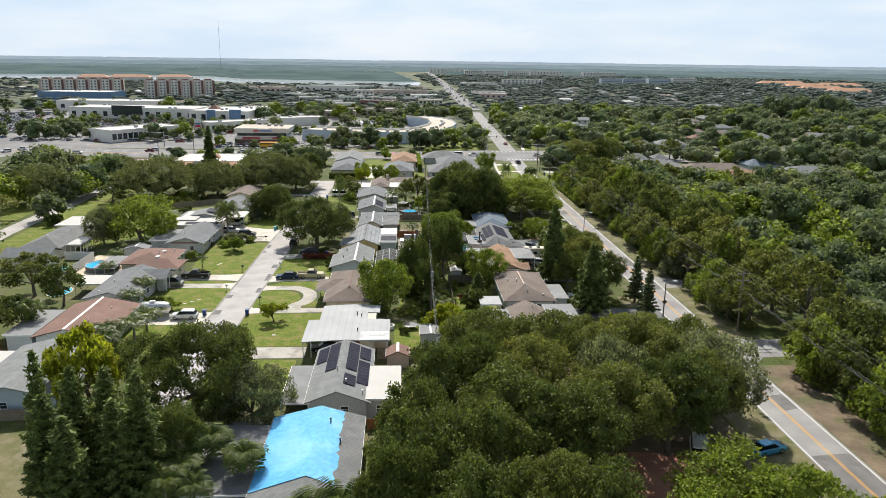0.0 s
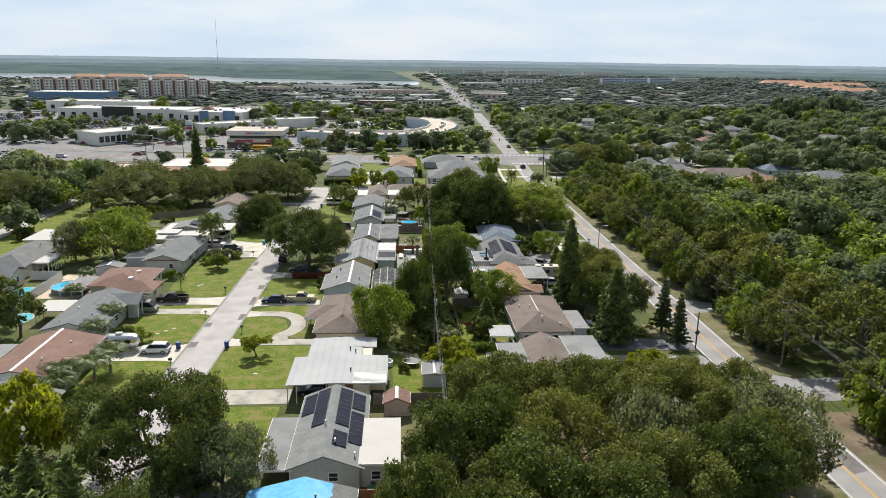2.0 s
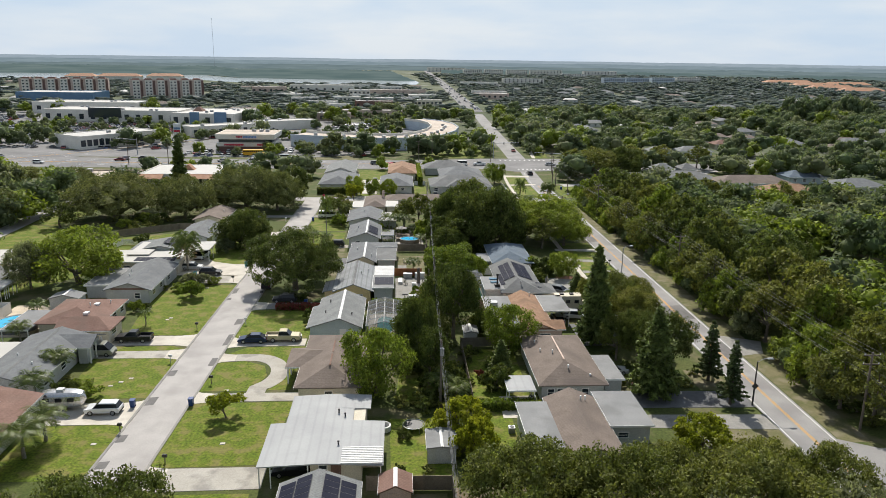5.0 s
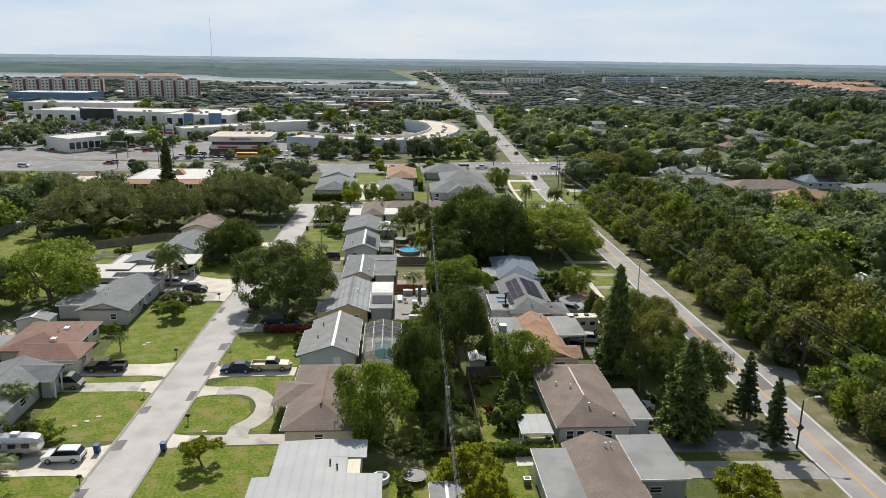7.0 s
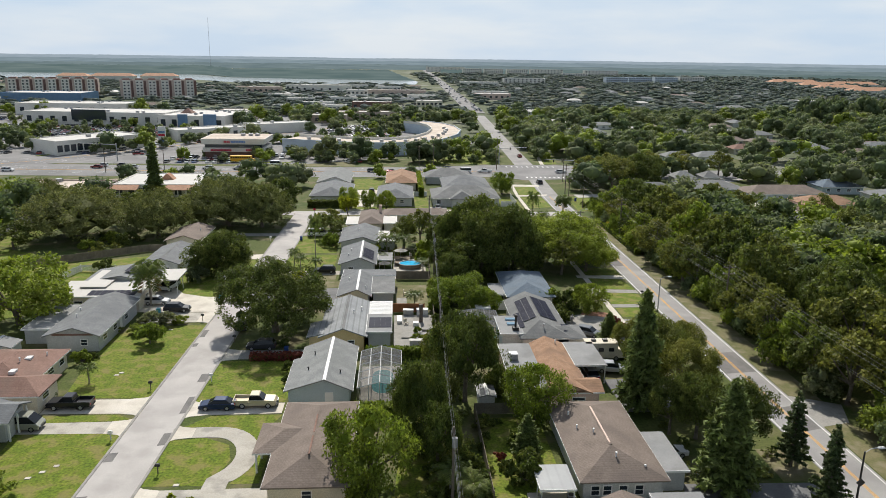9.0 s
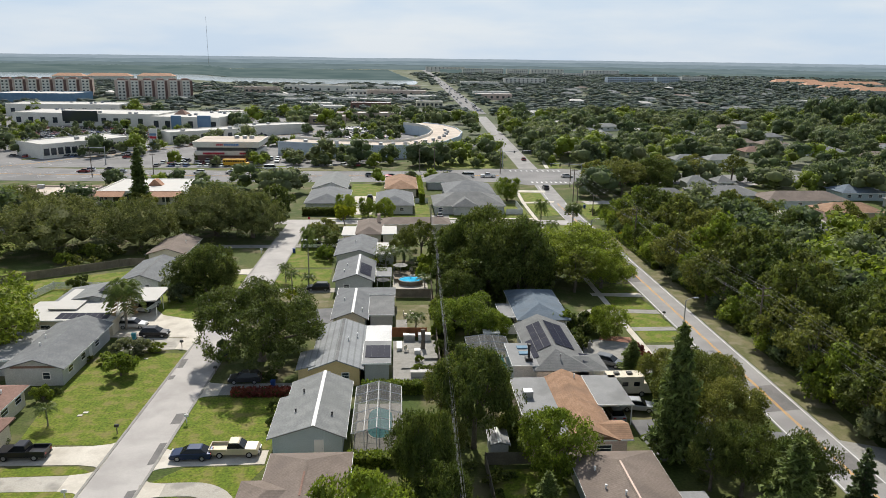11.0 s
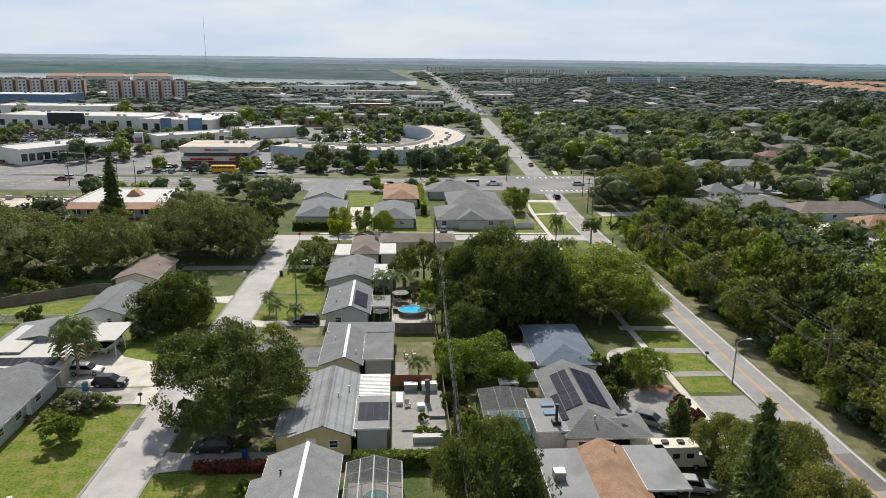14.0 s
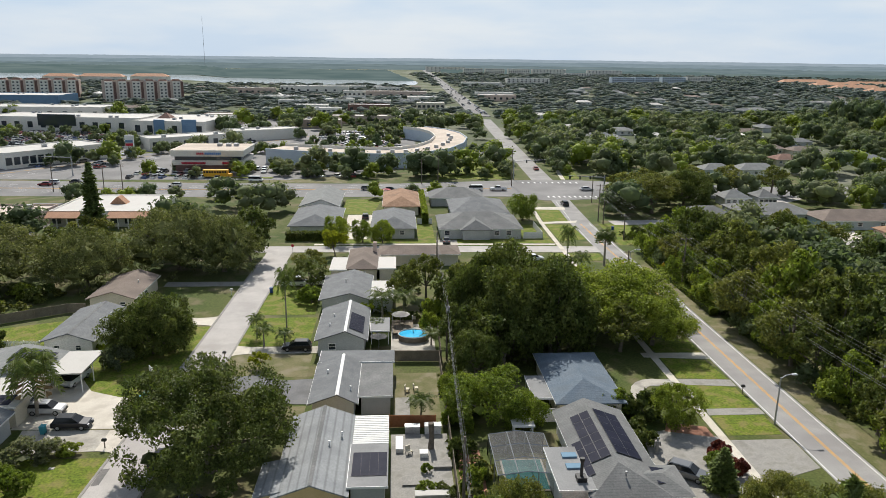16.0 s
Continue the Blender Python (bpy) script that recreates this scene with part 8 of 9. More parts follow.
part("roof", boxes((-13.5, 13.5, -11, 11, 8.8, 8.86)), M_TANROOF, t)
for x in (1, 4.5, 7.5):
    part("roof_unit", boxes((x, x + 1.8, 1.5, 3.4, 8.86, 10.0)), M_STEEL, t)
for x, w, z, m in ((-5.0, 9.5, 3.5, M_SIGNRED), (8.6, 6.0, 3.55, M_SIGNRED), (-2.4, 3.0, 7.2, M_SIGNRED), (2.4, 6.4, 7.2, M_SIGNBLUE)):
    n_ = int(w / 0.7)
    for k in range(n_):
        part("sign_bar", boxes((x - w / 2 + k * 0.7, x - w / 2 + k * 0.7 + 0.5, -11.75, -10.9, z, z + 0.75)), m, t)

# curved row of shops with a tan roof
line = [(-52, 425), (-36, 418), (-20, 413), (-6, 410.5), (6, 414), (16, 426), (23.5, 446), (27, 468), (25.5, 490), (20, 508), (10, 520)]
t = thing("shopping_arcade", 5, 440, 0, "long curved pale blue shop building with tan roof", "shop building")
loc = [(x - 5, y - 440) for x, y in line]
part("wall", strip(loc, 16, -0.1, 5.6), M_BLUEWALL, t)
part("roof", strip(loc, 15.4, 5.6, 5.7), M_TANROOF, t)
for off in (7.9, -7.9):
    e = []
    for i, (x, y) in enumerate(loc):
        a, b = loc[max(i - 1, 0)], loc[min(i + 1, len(loc) - 1)]
        tv = Vector((b[0] - a[0], b[1] - a[1])).normalized()
        e.append((x - tv.y * off, y + tv.x * off))
    part("parapet", strip(e, 0.4, 5.5, 6.2 if off < 0 else 6.9), M_CREAM if off > 0 else M_BLUEWALL, t)
for k in range(16):
    f = 0.6 + k * 0.46
    i = min(int(f), len(loc) - 2)
    x = loc[i][0] * (1 - f + i) + loc[i + 1][0] * (f - i)
    y = loc[i][1] * (1 - f + i) + loc[i + 1][1] * (f - i)
    part("roof_unit", boxes((x - 0.9, x + 0.9, y - 3.4, y - 2.0, 5.7, 6.9)), M_STEEL, t)
# plaza with orange awnings
t = block("plaza", "low plaza with a white roof and orange awnings", "shop building", -78, 309.5, 26, 24, 4.0, M_CREAM, M_FLATWHITE, parapet=0.3, win=(1, 7, 2.2, 2.2))
for x0, x1 in ((-13, -4.5), (2.5, 13.0)):
    bm = bmesh.new()
    slope_plate(bm, (x0, -15, 3.0), (x1, -15, 3.0), (x1, -12, 4.2), (x0, -12, 4.2), 0.12)
    part("awning", bm, M_ORANGE, t, "orange sloping tiled awning")
    for x in np.arange(x0 + 0.4, x1, 2.6):
        part("post", boxes((x - 0.12, x + 0.12, -14.8, -14.56, 0, 3.0)), M_CREAM, t)
part("gable", frustum(-1.2, 3.4, 1.6, 4.0, 0.8, 1.4, 1.5, 6.0), M_ORANGE, t)
block("shop", "low shop with a reddish flat roof", "shop building", -106, 300, 26, 16, 3.6, M_PINKWALL, M_TANROOF, units=3)
# big shops
block("shop", "white shop with dark windows beside the boulevard", "shop building", -147, 421, 44, 22, 6.0, M_CREAM, M_FLATWHITE, rz=53, units=2, win=(1, 14, 2.4, 3.0))
t = block("store", "long white store with tall entrance panels", "shop building", -122, 545, 42, 50, 8.0, M_CREAM, M_FLATWHITE, rz=-8, units=5, win=(1, 6, 3.0, 4.0))
part("entrance_panel", boxes((-8, -2, -25.6, -24.6, 0, 9.2)), M_BLUEBRIGHT, t)
part("entrance_panel", boxes((8, 16, -25.6, -24.6, 0, 9.5)), M_BLUEBRIGHT, t)
part("roof_gable", frustum(-16, -8, 4, 8, -12.5, -11.5, 0.5, 11), M_SHINGLE_RED, t)
t = block("store", "long white store with a dark sign panel", "shop building", -190, 560, 92, 34, 8.0, M_CREAM, M_FLATWHITE, rz=-6, units=6, win=(1, 12, 3.0, 3.4))
part("sign_panel", boxes((-14, 8, -17.8, -16.8, 3.5, 10)), M_GLASS, t)
block("shop", "curved-fronted white restaurant row", "shop building", -104, 474, 40, 15, 5.5, M_CREAM, M_FLATWHITE, rz=38, units=2, win=(1, 8, 2.4, 2.6))
block("shop", "white restaurant row behind trees", "shop building", -72, 512, 38, 14, 5.2, M_CREAM, M_FLATWHITE, rz=30, units=2)
block("store", "pale store with a bright blue wall", "shop building", -318, 770, 70, 40, 9, M_BLUEBRIGHT, M_FLATWHITE, units=3)
block("store", "white store at the far car park", "shop building", -240, 640, 80, 30, 8, M_CREAM, M_FLATWHITE, units=4, win=(1, 8, 3, 3))
TRAILERS = tuple((-118 + 17 * (i % 9) + 5 * (i % 2), 822 + 22 * (i // 9), 11, 6, 3.4, M_WHITE) for i in range(36) if (i * 7) % 5 != 0)
for x, y, w, d, h, m in ((-88, 1006, 62, 22, 9, M_CREAM), (0, 930, 66, 18, 7, M_PINKWALL), (-92, 785, 26, 14, 5, M_CREAM), (-70, 724, 28, 14, 5, M_CREAM), (-52, 808, 26, 16, 5, M_CREAM), (-44, 950, 30, 16, 6, M_CREAM), (-20, 792, 30, 16, 5, M_CREAM), (-98, 694, 14, 12, 4, M_CREAM), (-54, 692, 22, 14, 4.5, M_CREAM), (-22, 716, 34, 16, 6, M_DARKBRICK), (-52, 580, 34, 14, 5, M_PINKWALL),
                         (-20, 613, 46, 14, 5, M_PINKWALL), (-114, 606, 24, 14, 6, M_PINKWALL), (106, 890, 38, 22, 6, M_STUCCO_P), (110, 945, 42, 16, 6, M_CREAM), (430, 808, 44, 20, 6, M_FLATWHITE), (26, 860, 30, 18, 5, M_CREAM), (-120, 860, 30, 16, 5, M_CREAM), (-10, 1060, 30, 16, 6, M_CREAM), (-60, 1100, 40, 16, 6, M_CREAM), (130, 1250, 60, 24, 7, M_CREAM), (-160, 980, 40, 18, 7, M_PINKWALL), (-130, 1080, 36, 16, 6, M_CREAM), (30, 760, 24, 16, 5, M_STUCCO)) + TRAILERS:
    block("commercial_building", "low pale commercial building among trees", "shop building", x, y, w, d, h, m, M_FLATWHITE, units=1, win=(1, 6, 2.5, 2.2))


def condo(x, y, w, h, rz, label):
    """An apartment slab with stair towers and balcony bays."""
    t = block("apartment_building", label, "apartment building", x, y, w, 16, h, M_PINKWALL, M_FLATWHITE, rz, 0.8, 4)
    bays = int(w / 11)
    for k in range(bays):
        cx = -w / 2 + w * (k + 0.5) / bays
        part("bay", boxes((cx - 3.4, cx + 3.4, -9.2, -7.9, 0, h + 0.4)), M_CREAM, t)
        part("stair_recess", boxes((cx + 4.1, cx + 6.3, -8.12, -7.9, 0, h)), M_DARKBRICK, t)
        part("tower_roof", frustum(cx - 4, cx + 4, 5, h + 0.4, cx - 3, cx + 3, 3.5, h + 2.2), M_SHINGLE_RED, t)
        for r in range(6):
            for dx in (-1.8, 1.8):
                z = h * (r + 0.5) / 6
                part("window", boxes((cx + dx - 0.8, cx + dx + 0.8, -9.3, -9.15, z - 0.7, z + 0.6)), M_GLASS, t)


condo(-243, 842, 72, 18, 20, "six-storey pinkish apartment building with white bays")
condo(-350, 850, 84, 18, 14, "long six-storey pinkish apartment building")
# far apartment blocks
for x, y, w, h, m, lab in ((200, 2070, 50, 15, M_CREAM, "far white apartment block"), (257, 2070, 50, 15, M_CREAM, "far white apartment block"), (320, 2070, 56, 15, M_CREAM, "far white apartment block"), (400, 2072, 88, 15, M_CREAM, "far white apartment block"), (215, 1330, 70, 11, M_CREAM, "far white store"), (425, 1850, 60, 10, M_CREAM, "far white pavilion"), (400, 1420, 40, 12, M_BLUEWALL, "far pale blue building"), (450, 1440, 44, 12, M_BLUEWALL, "far pale blue building"), (510, 1470, 44, 12, M_BLUEWALL, "far pale blue building"), (580, 1520, 50, 12, M_CREAM, "far pale building"), (540, 2040, 90, 14, M_CREAM, "far white shed building"), (150, 2400, 120, 14, M_CREAM, "far white building")):
    block("far_building", lab + " above the trees", "building", x, y, w, 20, h, m, M_FLATWHITE, parapet=0.6, win=(4, 10, 2.4, 1.6))
for x, y, w, d in ((-465, 1330, 70, 20), (-400, 1360, 60, 20), (-520, 1310, 50, 20), (650, 1130, 70, 26), (700, 1260, 80, 26), (735, 1420, 90, 26), (640, 1040, 60, 24), (790, 1320, 80, 26)):
    t = thing("apartment_row", x, y, 0, "distant apartment row with orange tile roof", "apartment building")
    pitched(t, -w / 2, w / 2, -d / 2, d / 2, "hip", M_ORANGE, eave=8, top=12.5, axis="x", hips=8, wall=M_CREAM)
# houses scattered under the far trees
FAR_HOUSE = []
for m, wl_, lab in ((M_FLATWHITE, M_WHITE, "small white-roofed house among trees"), (M_SHINGLE_W, M_WHITE, "small pale grey house among trees"), (M_SHINGLE_B, M_STUCCO, "small brown-roofed house among trees"), (M_SHINGLE, M_STUCCO_G, "small grey-roofed house among trees")):
    t = thing("house", 0, 0, 0, lab, "house", "far houses")
    b = pitched(t, -8, 8, -5, 5, "hip", m, eave=2.9, top=4.6, axis="x", hips=4, wall=wl_)
    for u in (0.2, 0.5, 0.8):
        window(t, "S", b, u, 1.5, 1.6, 1.1)
    FAR_HOUSE.append(t)
first_used = set()
for i, (x, y) in enumerate(FAR_SPOTS):
    k = int(RNG.choice(4, p=(0.22, 0.3, 0.24, 0.24)))
    m = pose(x, y, 0, 0, 0, RNG.choice((0, 0, 90, 8)))
    if k in first_used:
        copy_thing(FAR_HOUSE[k], m)
    else:
        first_used.add(k)
        FAR_HOUSE[k].matrix_basis = m
# radio mast
t = thing("radio_mast", -440, 1880, 0, "thin tall radio mast on the horizon", "mast")
bm = bmesh.new()
tube(bm, (0, 0, 0), (0, 0, 128), 0.4, 0.25, 6)
part("mast", bm, M_STEEL, t)

# ---------------------------------------------------------------- poles, lamps, signs
def wire(points, r=0.028, sag=0.8, name="cable", parent=None):
    """One hanging cable through the points."""
    cu = bpy.data.curves.new(name, "CURVE")
    cu.dimensions, cu.bevel_depth, cu.bevel_resolution = "3D", r, 0
    sp = cu.splines.new("POLY")
    pts = []
    for a, b in zip(points, points[1:]):
        for k in range(12):
            f = k / 12
            pts.append((a[0] + (b[0] - a[0]) * f, a[1] + (b[1] - a[1]) * f, a[2] + (b[2] - a[2]) * f - 4 * sag * f * (1 - f)))
    pts.append(points[-1])
    sp.points.add(len(pts) - 1)
    for p, q in zip(sp.points, pts):
        p.co = (*q, 1)
    cu.materials.append(M_WIRE)
    ob = new(name, cu)
    return tagged(ob, "dark overhead cable strung between poles", "cable", "overhead cables")


def utility_pole(x, y, h, arm=None, transformer=False):
    t = thing("utility_pole", x, y, 0, "wooden utility pole with transformer" if transformer else ("slim wooden utility pole with cables" if arm == () else "wooden utility pole with crossarms"), "utility pole", "utility poles")
    bm = bmesh.new()
    tube(bm, (0, 0, -0.2), (0, 0, h), 0.17, 0.12, 10)
    part("pole", bm, M_POLEWOOD, t)
    for z in (h - 0.4,) if arm is None else arm:
        part("crossarm", boxes((-1.1, 1.1, -0.06, 0.06, z - 0.07, z + 0.07)), M_POLEWOOD, t)
        for dx in (-1.0, 0.0, 1.0):
            bm = bmesh.new()
            tube(bm, (dx, 0, z + 0.07), (dx, 0, z + 0.28), 0.05, 0.03, 6)
            part("insulator", bm, M_WHITE, t)
    if transformer:
        bm = bmesh.new()
        tube(bm, (0.1, -0.38, h - 2.0), (0.1, -0.38, h - 1.0), 0.28, 0.28, 12)
        part("transformer", bm, M_FLATGREY, t, "grey cylindrical transformer")
    return t


EAST_POLES = [(58.5, -10), (58.4, 55), (58.3, 117), (57.6, 179), (57.2, 241), (56.8, 303)]
for x, y in EAST_POLES:
    utility_pole(x, y, 10.6, (10.2, 9.0))
for dx, z in ((-1.0, 10.5), (0, 10.5), (1.0, 10.5), (-0.9, 9.3), (0.0, 7.6), (0.15, 7.2)):
    wire([(x + dx, y, z) for x, y in EAST_POLES], 0.014 if z > 8 else 0.024)
MID_POLES = [(4.6, 44), (4.9, 88), (5.4, 125), (6.4, 166), (7.5, 207), (8.3, 250)]
for i, (x, y) in enumerate(MID_POLES):
    utility_pole(x, y, 9.6, (), i in (2, 4))
for dx, z in ((-0.15, 9.5), (0.0, 8.9), (0.15, 9.2), (0.0, 7.0), (0.15, 6.6)):
    wire([(x + dx, y, z) for x, y in MID_POLES], 0.009 if z > 8 else 0.016, 0.6)


def street_lamp(x, y, h, side=1, reach=1.7, sign=False):
    t = thing("street_lamp", x, y, 0, "dark street lamp post with a curved arm", "street lamp", "street lamps")
    bm = bmesh.new()
    tube(bm, (0, 0, -0.1), (0, 0, h), 0.12, 0.085, 10)
    part("post", bm, M_DARKMETAL if sign else M_STEEL, t)
    bm = bmesh.new()
    pts = [(0, 0, h - 0.15), (side * reach * 0.35, 0, h + 0.3), (side * reach * 0.8, 0, h + 0.42)]
    for a, b in zip(pts, pts[1:]):
        tube(bm, a, b, 0.04, n=6)
    part("arm", bm, M_STEEL, t)
    bm = frustum(side * reach - 0.4 if side > 0 else -reach - 0.4, side * reach + 0.4 if side > 0 else -reach + 0.4, 0.16, h + 0.34, side * reach - 0.3, side * reach + 0.3, 0.1, h + 0.5)
    part("lamp_head", bm, M_WHITE, t, "pale grey lamp head")
    if sign:
        bm = slab([(-0.5, 0), (0, -0.5), (0.5, 0), (0, 0.5)], 0.0, 0.03)
        o = part("diamond_sign", bm, M_DARKMETAL, t, "back of a diamond road sign")
        o.matrix_basis = pose(0.0, -0.14, 2.9, 90, 0, 0)


street_lamp(47.7, 124.2, 6.4, sign=True)
street_lamp(47.7, 184.8, 6.4)
street_lamp(47.8, 246, 6.4)
for x, y, hh in ((57.5, 300.3, 6.5), (49.3, 251.5, 5.2), (57.6, 281.5, 6.5), (41, 361, 13), (-112.6, 349, 10), (-96.3, 349, 9), (-90.3, 349, 9), (9, 366, 9), (15, 367, 10), (62, 330, 9)):
    utility_pole(x, y, hh)


def road_sign(x, y, h, m, label, plate=True, solar=False):
    t = thing("road_sign", x, y, 0, label, "road sign")
    bm = bmesh.new()
    tube(bm, (0, 0, -0.1), (0, 0, h), 0.045, n=8)
    part("post", bm, M_STEEL, t)
    o = part("sign_plate", slab([(-0.55, 0), (0, -0.55), (0.55, 0), (0, 0.55)], 0, 0.03), m, t)
    o.matrix_basis = pose(0, -0.06, h - 0.8, 90, 0, 0)
    if plate:
        part("lower_plate", boxes((-0.32, 0.32, -0.07, -0.04, h - 1.95, h - 1.5)), m, t)
    if solar:
        o = part("solar_panel", boxes((-0.35, 0.35, -0.25, 0.25, 0, 0.04)), M_SOLAR, t)
        o.matrix_basis = pose(0, 0, h + 0.05, 25, 0, 0)


road_sign(47.5, 88.4, 3.9, M_STEEL, "grey diamond warning sign with a solar panel", True, True)
road_sign(57.2, 252, 2.6, plain("sign_yellow", (0.75, 0.5, 0.03), 0.5), "yellow diamond warning sign beside the road", False)
t = thing("stop_sign", -23.9, 268.2, 0, "red octagonal stop sign at the corner", "road sign")
bm = bmesh.new()
tube(bm, (0, 0, -0.1), (0, 0, 2.6), 0.04, n=8)
part("post", bm, M_STEEL, t)
o = part("sign_plate", slab([(0.38 * math.cos(radians(22.5 + 45 * k)), 0.38 * math.sin(radians(22.5 + 45 * k))) for k in range(8)], 0, 0.03), M_SIGNRED, t)
o.matrix_basis = pose(0, -0.05, 2.2, 90, 0, 0)


def mast_arm(x, y, h, reach, rz):
    t = thing("traffic_signal", x, y, 0, "grey traffic signal mast arm with lights", "traffic signal", "", "", rz)
    bm = bmesh.new()
    tube(bm, (0, 0, -0.1), (0, 0, h), 0.25, 0.2, 10)
    part("mast", bm, M_STEEL, t)
    bm = bmesh.new()
    tube(bm, (0, 0, h - 0.6), (-reach, 0, h), 0.16, 0.08, 8)
    part("arm", bm, M_STEEL, t)
    for k in range(3):
        part("signal_head", boxes((-reach * (0.4 + 0.28 * k) - 0.2, -reach * (0.4 + 0.28 * k) + 0.2, -0.2, 0.2, h - 1.2, h - 0.1)), M_DARKMETAL, t)


mast_arm(-120, 382, 7.5, 16, 0)
mast_arm(68, 338, 7.5, 12, 0)
mast_arm(44, 376, 7.5, 12, 180)
t = thing("pylon_sign", -116, 432, 0, "tall white pylon sign with coloured tenant panels", "sign")
part("pylon", boxes((-1.8, 1.8, -0.5, 0.5, 0, 10)), M_WHITE, t)
for k, m in enumerate((M_SIGNBLUE, M_WHITE, M_SIGNRED, M_BLUEBRIGHT, M_WHITE)):
    part("sign_panel", boxes((-1.6, 1.6, -0.58, -0.48, 2.6 + 1.4 * k, 3.7 + 1.4 * k)), m, t)

# ---------------------------------------------------------------- fences
def fence(points, h, m, label, pitch=2.4, picket=False):
    t = thing("fence", points[0][0], points[0][1], 0, label, "fence")
    ox, oy = points[0]
    for a, b in zip(points, points[1:]):
        n = max(int(math.dist(a, b) / pitch), 1)
        ang = math.degrees(math.atan2(b[1] - a[1], b[0] - a[0]))
        l = math.dist(a, b) / n
        pm = mesh_of(boxes((0.06, l - 0.06, -0.03, 0.03, 0.05, h)) if not picket else boxes(*((0.1 + 0.22 * k, 0.22 + 0.22 * k, -0.02, 0.02, 0.1, h) for k in range(int(l / 0.22))), (0, l, -0.03, 0.0, h * 0.35, h * 0.42), (0, l, -0.03, 0.0, h * 0.75, h * 0.82)), "fence_panel")
        pm.materials.append(m)
        po = mesh_of(boxes((-0.06, 0.06, -0.06, 0.06, -0.1, h + 0.08)), "post")
        po.materials.append(m)
        for k in range(n + 1):
            x, y = a[0] + (b[0] - a[0]) * k / n - ox, a[1] + (b[1] - a[1]) * k / n - oy
            o = part("post", po, m, t)
            o.matrix_basis = pose(x, y, 0, 0, 0, ang)
            if k < n:
                o = part("fence_panel", pm, m, t)
                o.matrix_basis = pose(x, y, 0, 0, 0, ang)


fence([(-3.6, 105.8), (5.6, 105.6), (5.8, 98)], 1.8, M_FENCEWOOD, "weathered brown board fence between yards")
fence([(-4.2, 83.6), (1.5, 83.6)], 1.5, M_FENCERED, "reddish brown board fence behind a house")
fence([(-0.4, 206.2), (6.6, 206.0), (6.8, 222)], 1.8, M_FENCEWOOD, "dark weathered board fence around the pool yard")
fence([(-1.0, 185.8), (4.7, 185.6)], 1.7, M_FENCERED, "reddish stained board fence behind the patio")
fence([(6.2, 164), (6.3, 206)], 1.7, M_FENCEWOOD, "grey board fence along the back yards")
fence([(9.8, 126), (9.8, 146), (15, 146)], 1.6, M_FENCEWOOD, "dark board fence between back yards")
fence([(9.6, 164.4), (19, 164.6)], 1.8, M_FENCEWOOD, "weathered board fence beside the white house")
fence([(15.6, 186.4), (20, 186.5)], 1.9, M_WHITE, "white panel fence between houses")
fence([(-71, 109), (-61.6, 109.4)], 1.8, M_FENCERED, "brown board fence beside the red roof")
fence([(-66, 86.8), (-50, 87.2), (-43.4, 87.6)], 1.6, M_FENCEWOOD, "dark board fence in front of the blue house")
fence([(-69.2, 146), (-69.2, 164.2), (-75.6, 164.2)], 1.9, M_WHITE, "white vinyl panel fence around the sandy yard")
fence([(-68.6, 205.5), (-67, 213), (-55, 212.5)], 1.5, M_WHITE, "white picket fence behind the white house", picket=True)
fence([(-80, 216), (-58, 229.6), (-55, 229.8)], 1.7, M_FENCEWOOD, "dark weathered fence behind the lawns")
fence([(32.2, 283), (37, 283), (37, 296)], 1.7, M_WHITE, "white panel fence beside the grey house")
fence([(5.6, 300), (9.6, 300)], 1.6, M_WHITE, "white panel fence between grey houses")

# ---------------------------------------------------------------- pools and screen cages
M_SCREEN = bpy.data.materials.new("screen_mesh")
M_SCREEN.use_nodes = True
_n = M_SCREEN.node_tree.nodes["Principled BSDF"]
_n.inputs["Base Color"].default_value, _n.inputs["Alpha"].default_value, _n.inputs["Roughness"].default_value = (0.12, 0.12, 0.12, 1), 0.42, 0.8


def screen_cage(x0, x1, y0, y1, z, top, m, label, nx=3, ny=4):
    t = thing("pool_cage", (x0 + x1) / 2, (y0 + y1) / 2, 0, label, "pool cage")
    a, b = (x1 - x0) / 2, (y1 - y0) / 2

    def zz(u):
        return z + (top - z) * (1 - abs(u))
    for i in range(nx + 1):
        u = -1 + 2 * i / nx
        bm = bmesh.new()
        tube(bm, (u * a, -b, zz(u)), (u * a, b, zz(u)), 0.055, n=4)
        part("beam", bm, m, t)
        for y in (-b, b):
            part("post", boxes((u * a - 0.05, u * a + 0.05, y - 0.05, y + 0.05, 0, zz(u))), m, t)
    for j in range(ny + 1):
        y = -b + 2 * b * j / ny
        bm = bmesh.new()
        tube(bm, (-a, y, z), (0, y, top), 0.055, n=4)
        tube(bm, (0, y, top), (a, y, z), 0.055, n=4)
        part("rafter", bm, m, t)
        for x in (-a, a):
            part("post", boxes((x - 0.05, x + 0.05, y - 0.05, y + 0.05, 0, z)), m, t)
    bm = bmesh.new()
    for s in (-1, 1):
        vs = [bm.verts.new(p) for p in ((s * a, -b, z + 0.01), (0, -b, top + 0.01), (0, b, top + 0.01), (s * a, b, z + 0.01))]
        bm.faces.new(vs)
    part("screen_roof", bm, M_SCREEN, t, "fine dark insect screen")
    for y in (-b, b):
        bm = bmesh.new()
        bm.faces.new([bm.verts.new(p) for p in ((-a, y, 0.05), (a, y, 0.05), (a, y, z), (0, y, top), (-a, y, z))])
        part("screen_wall", bm, M_SCREEN, t)
    return t


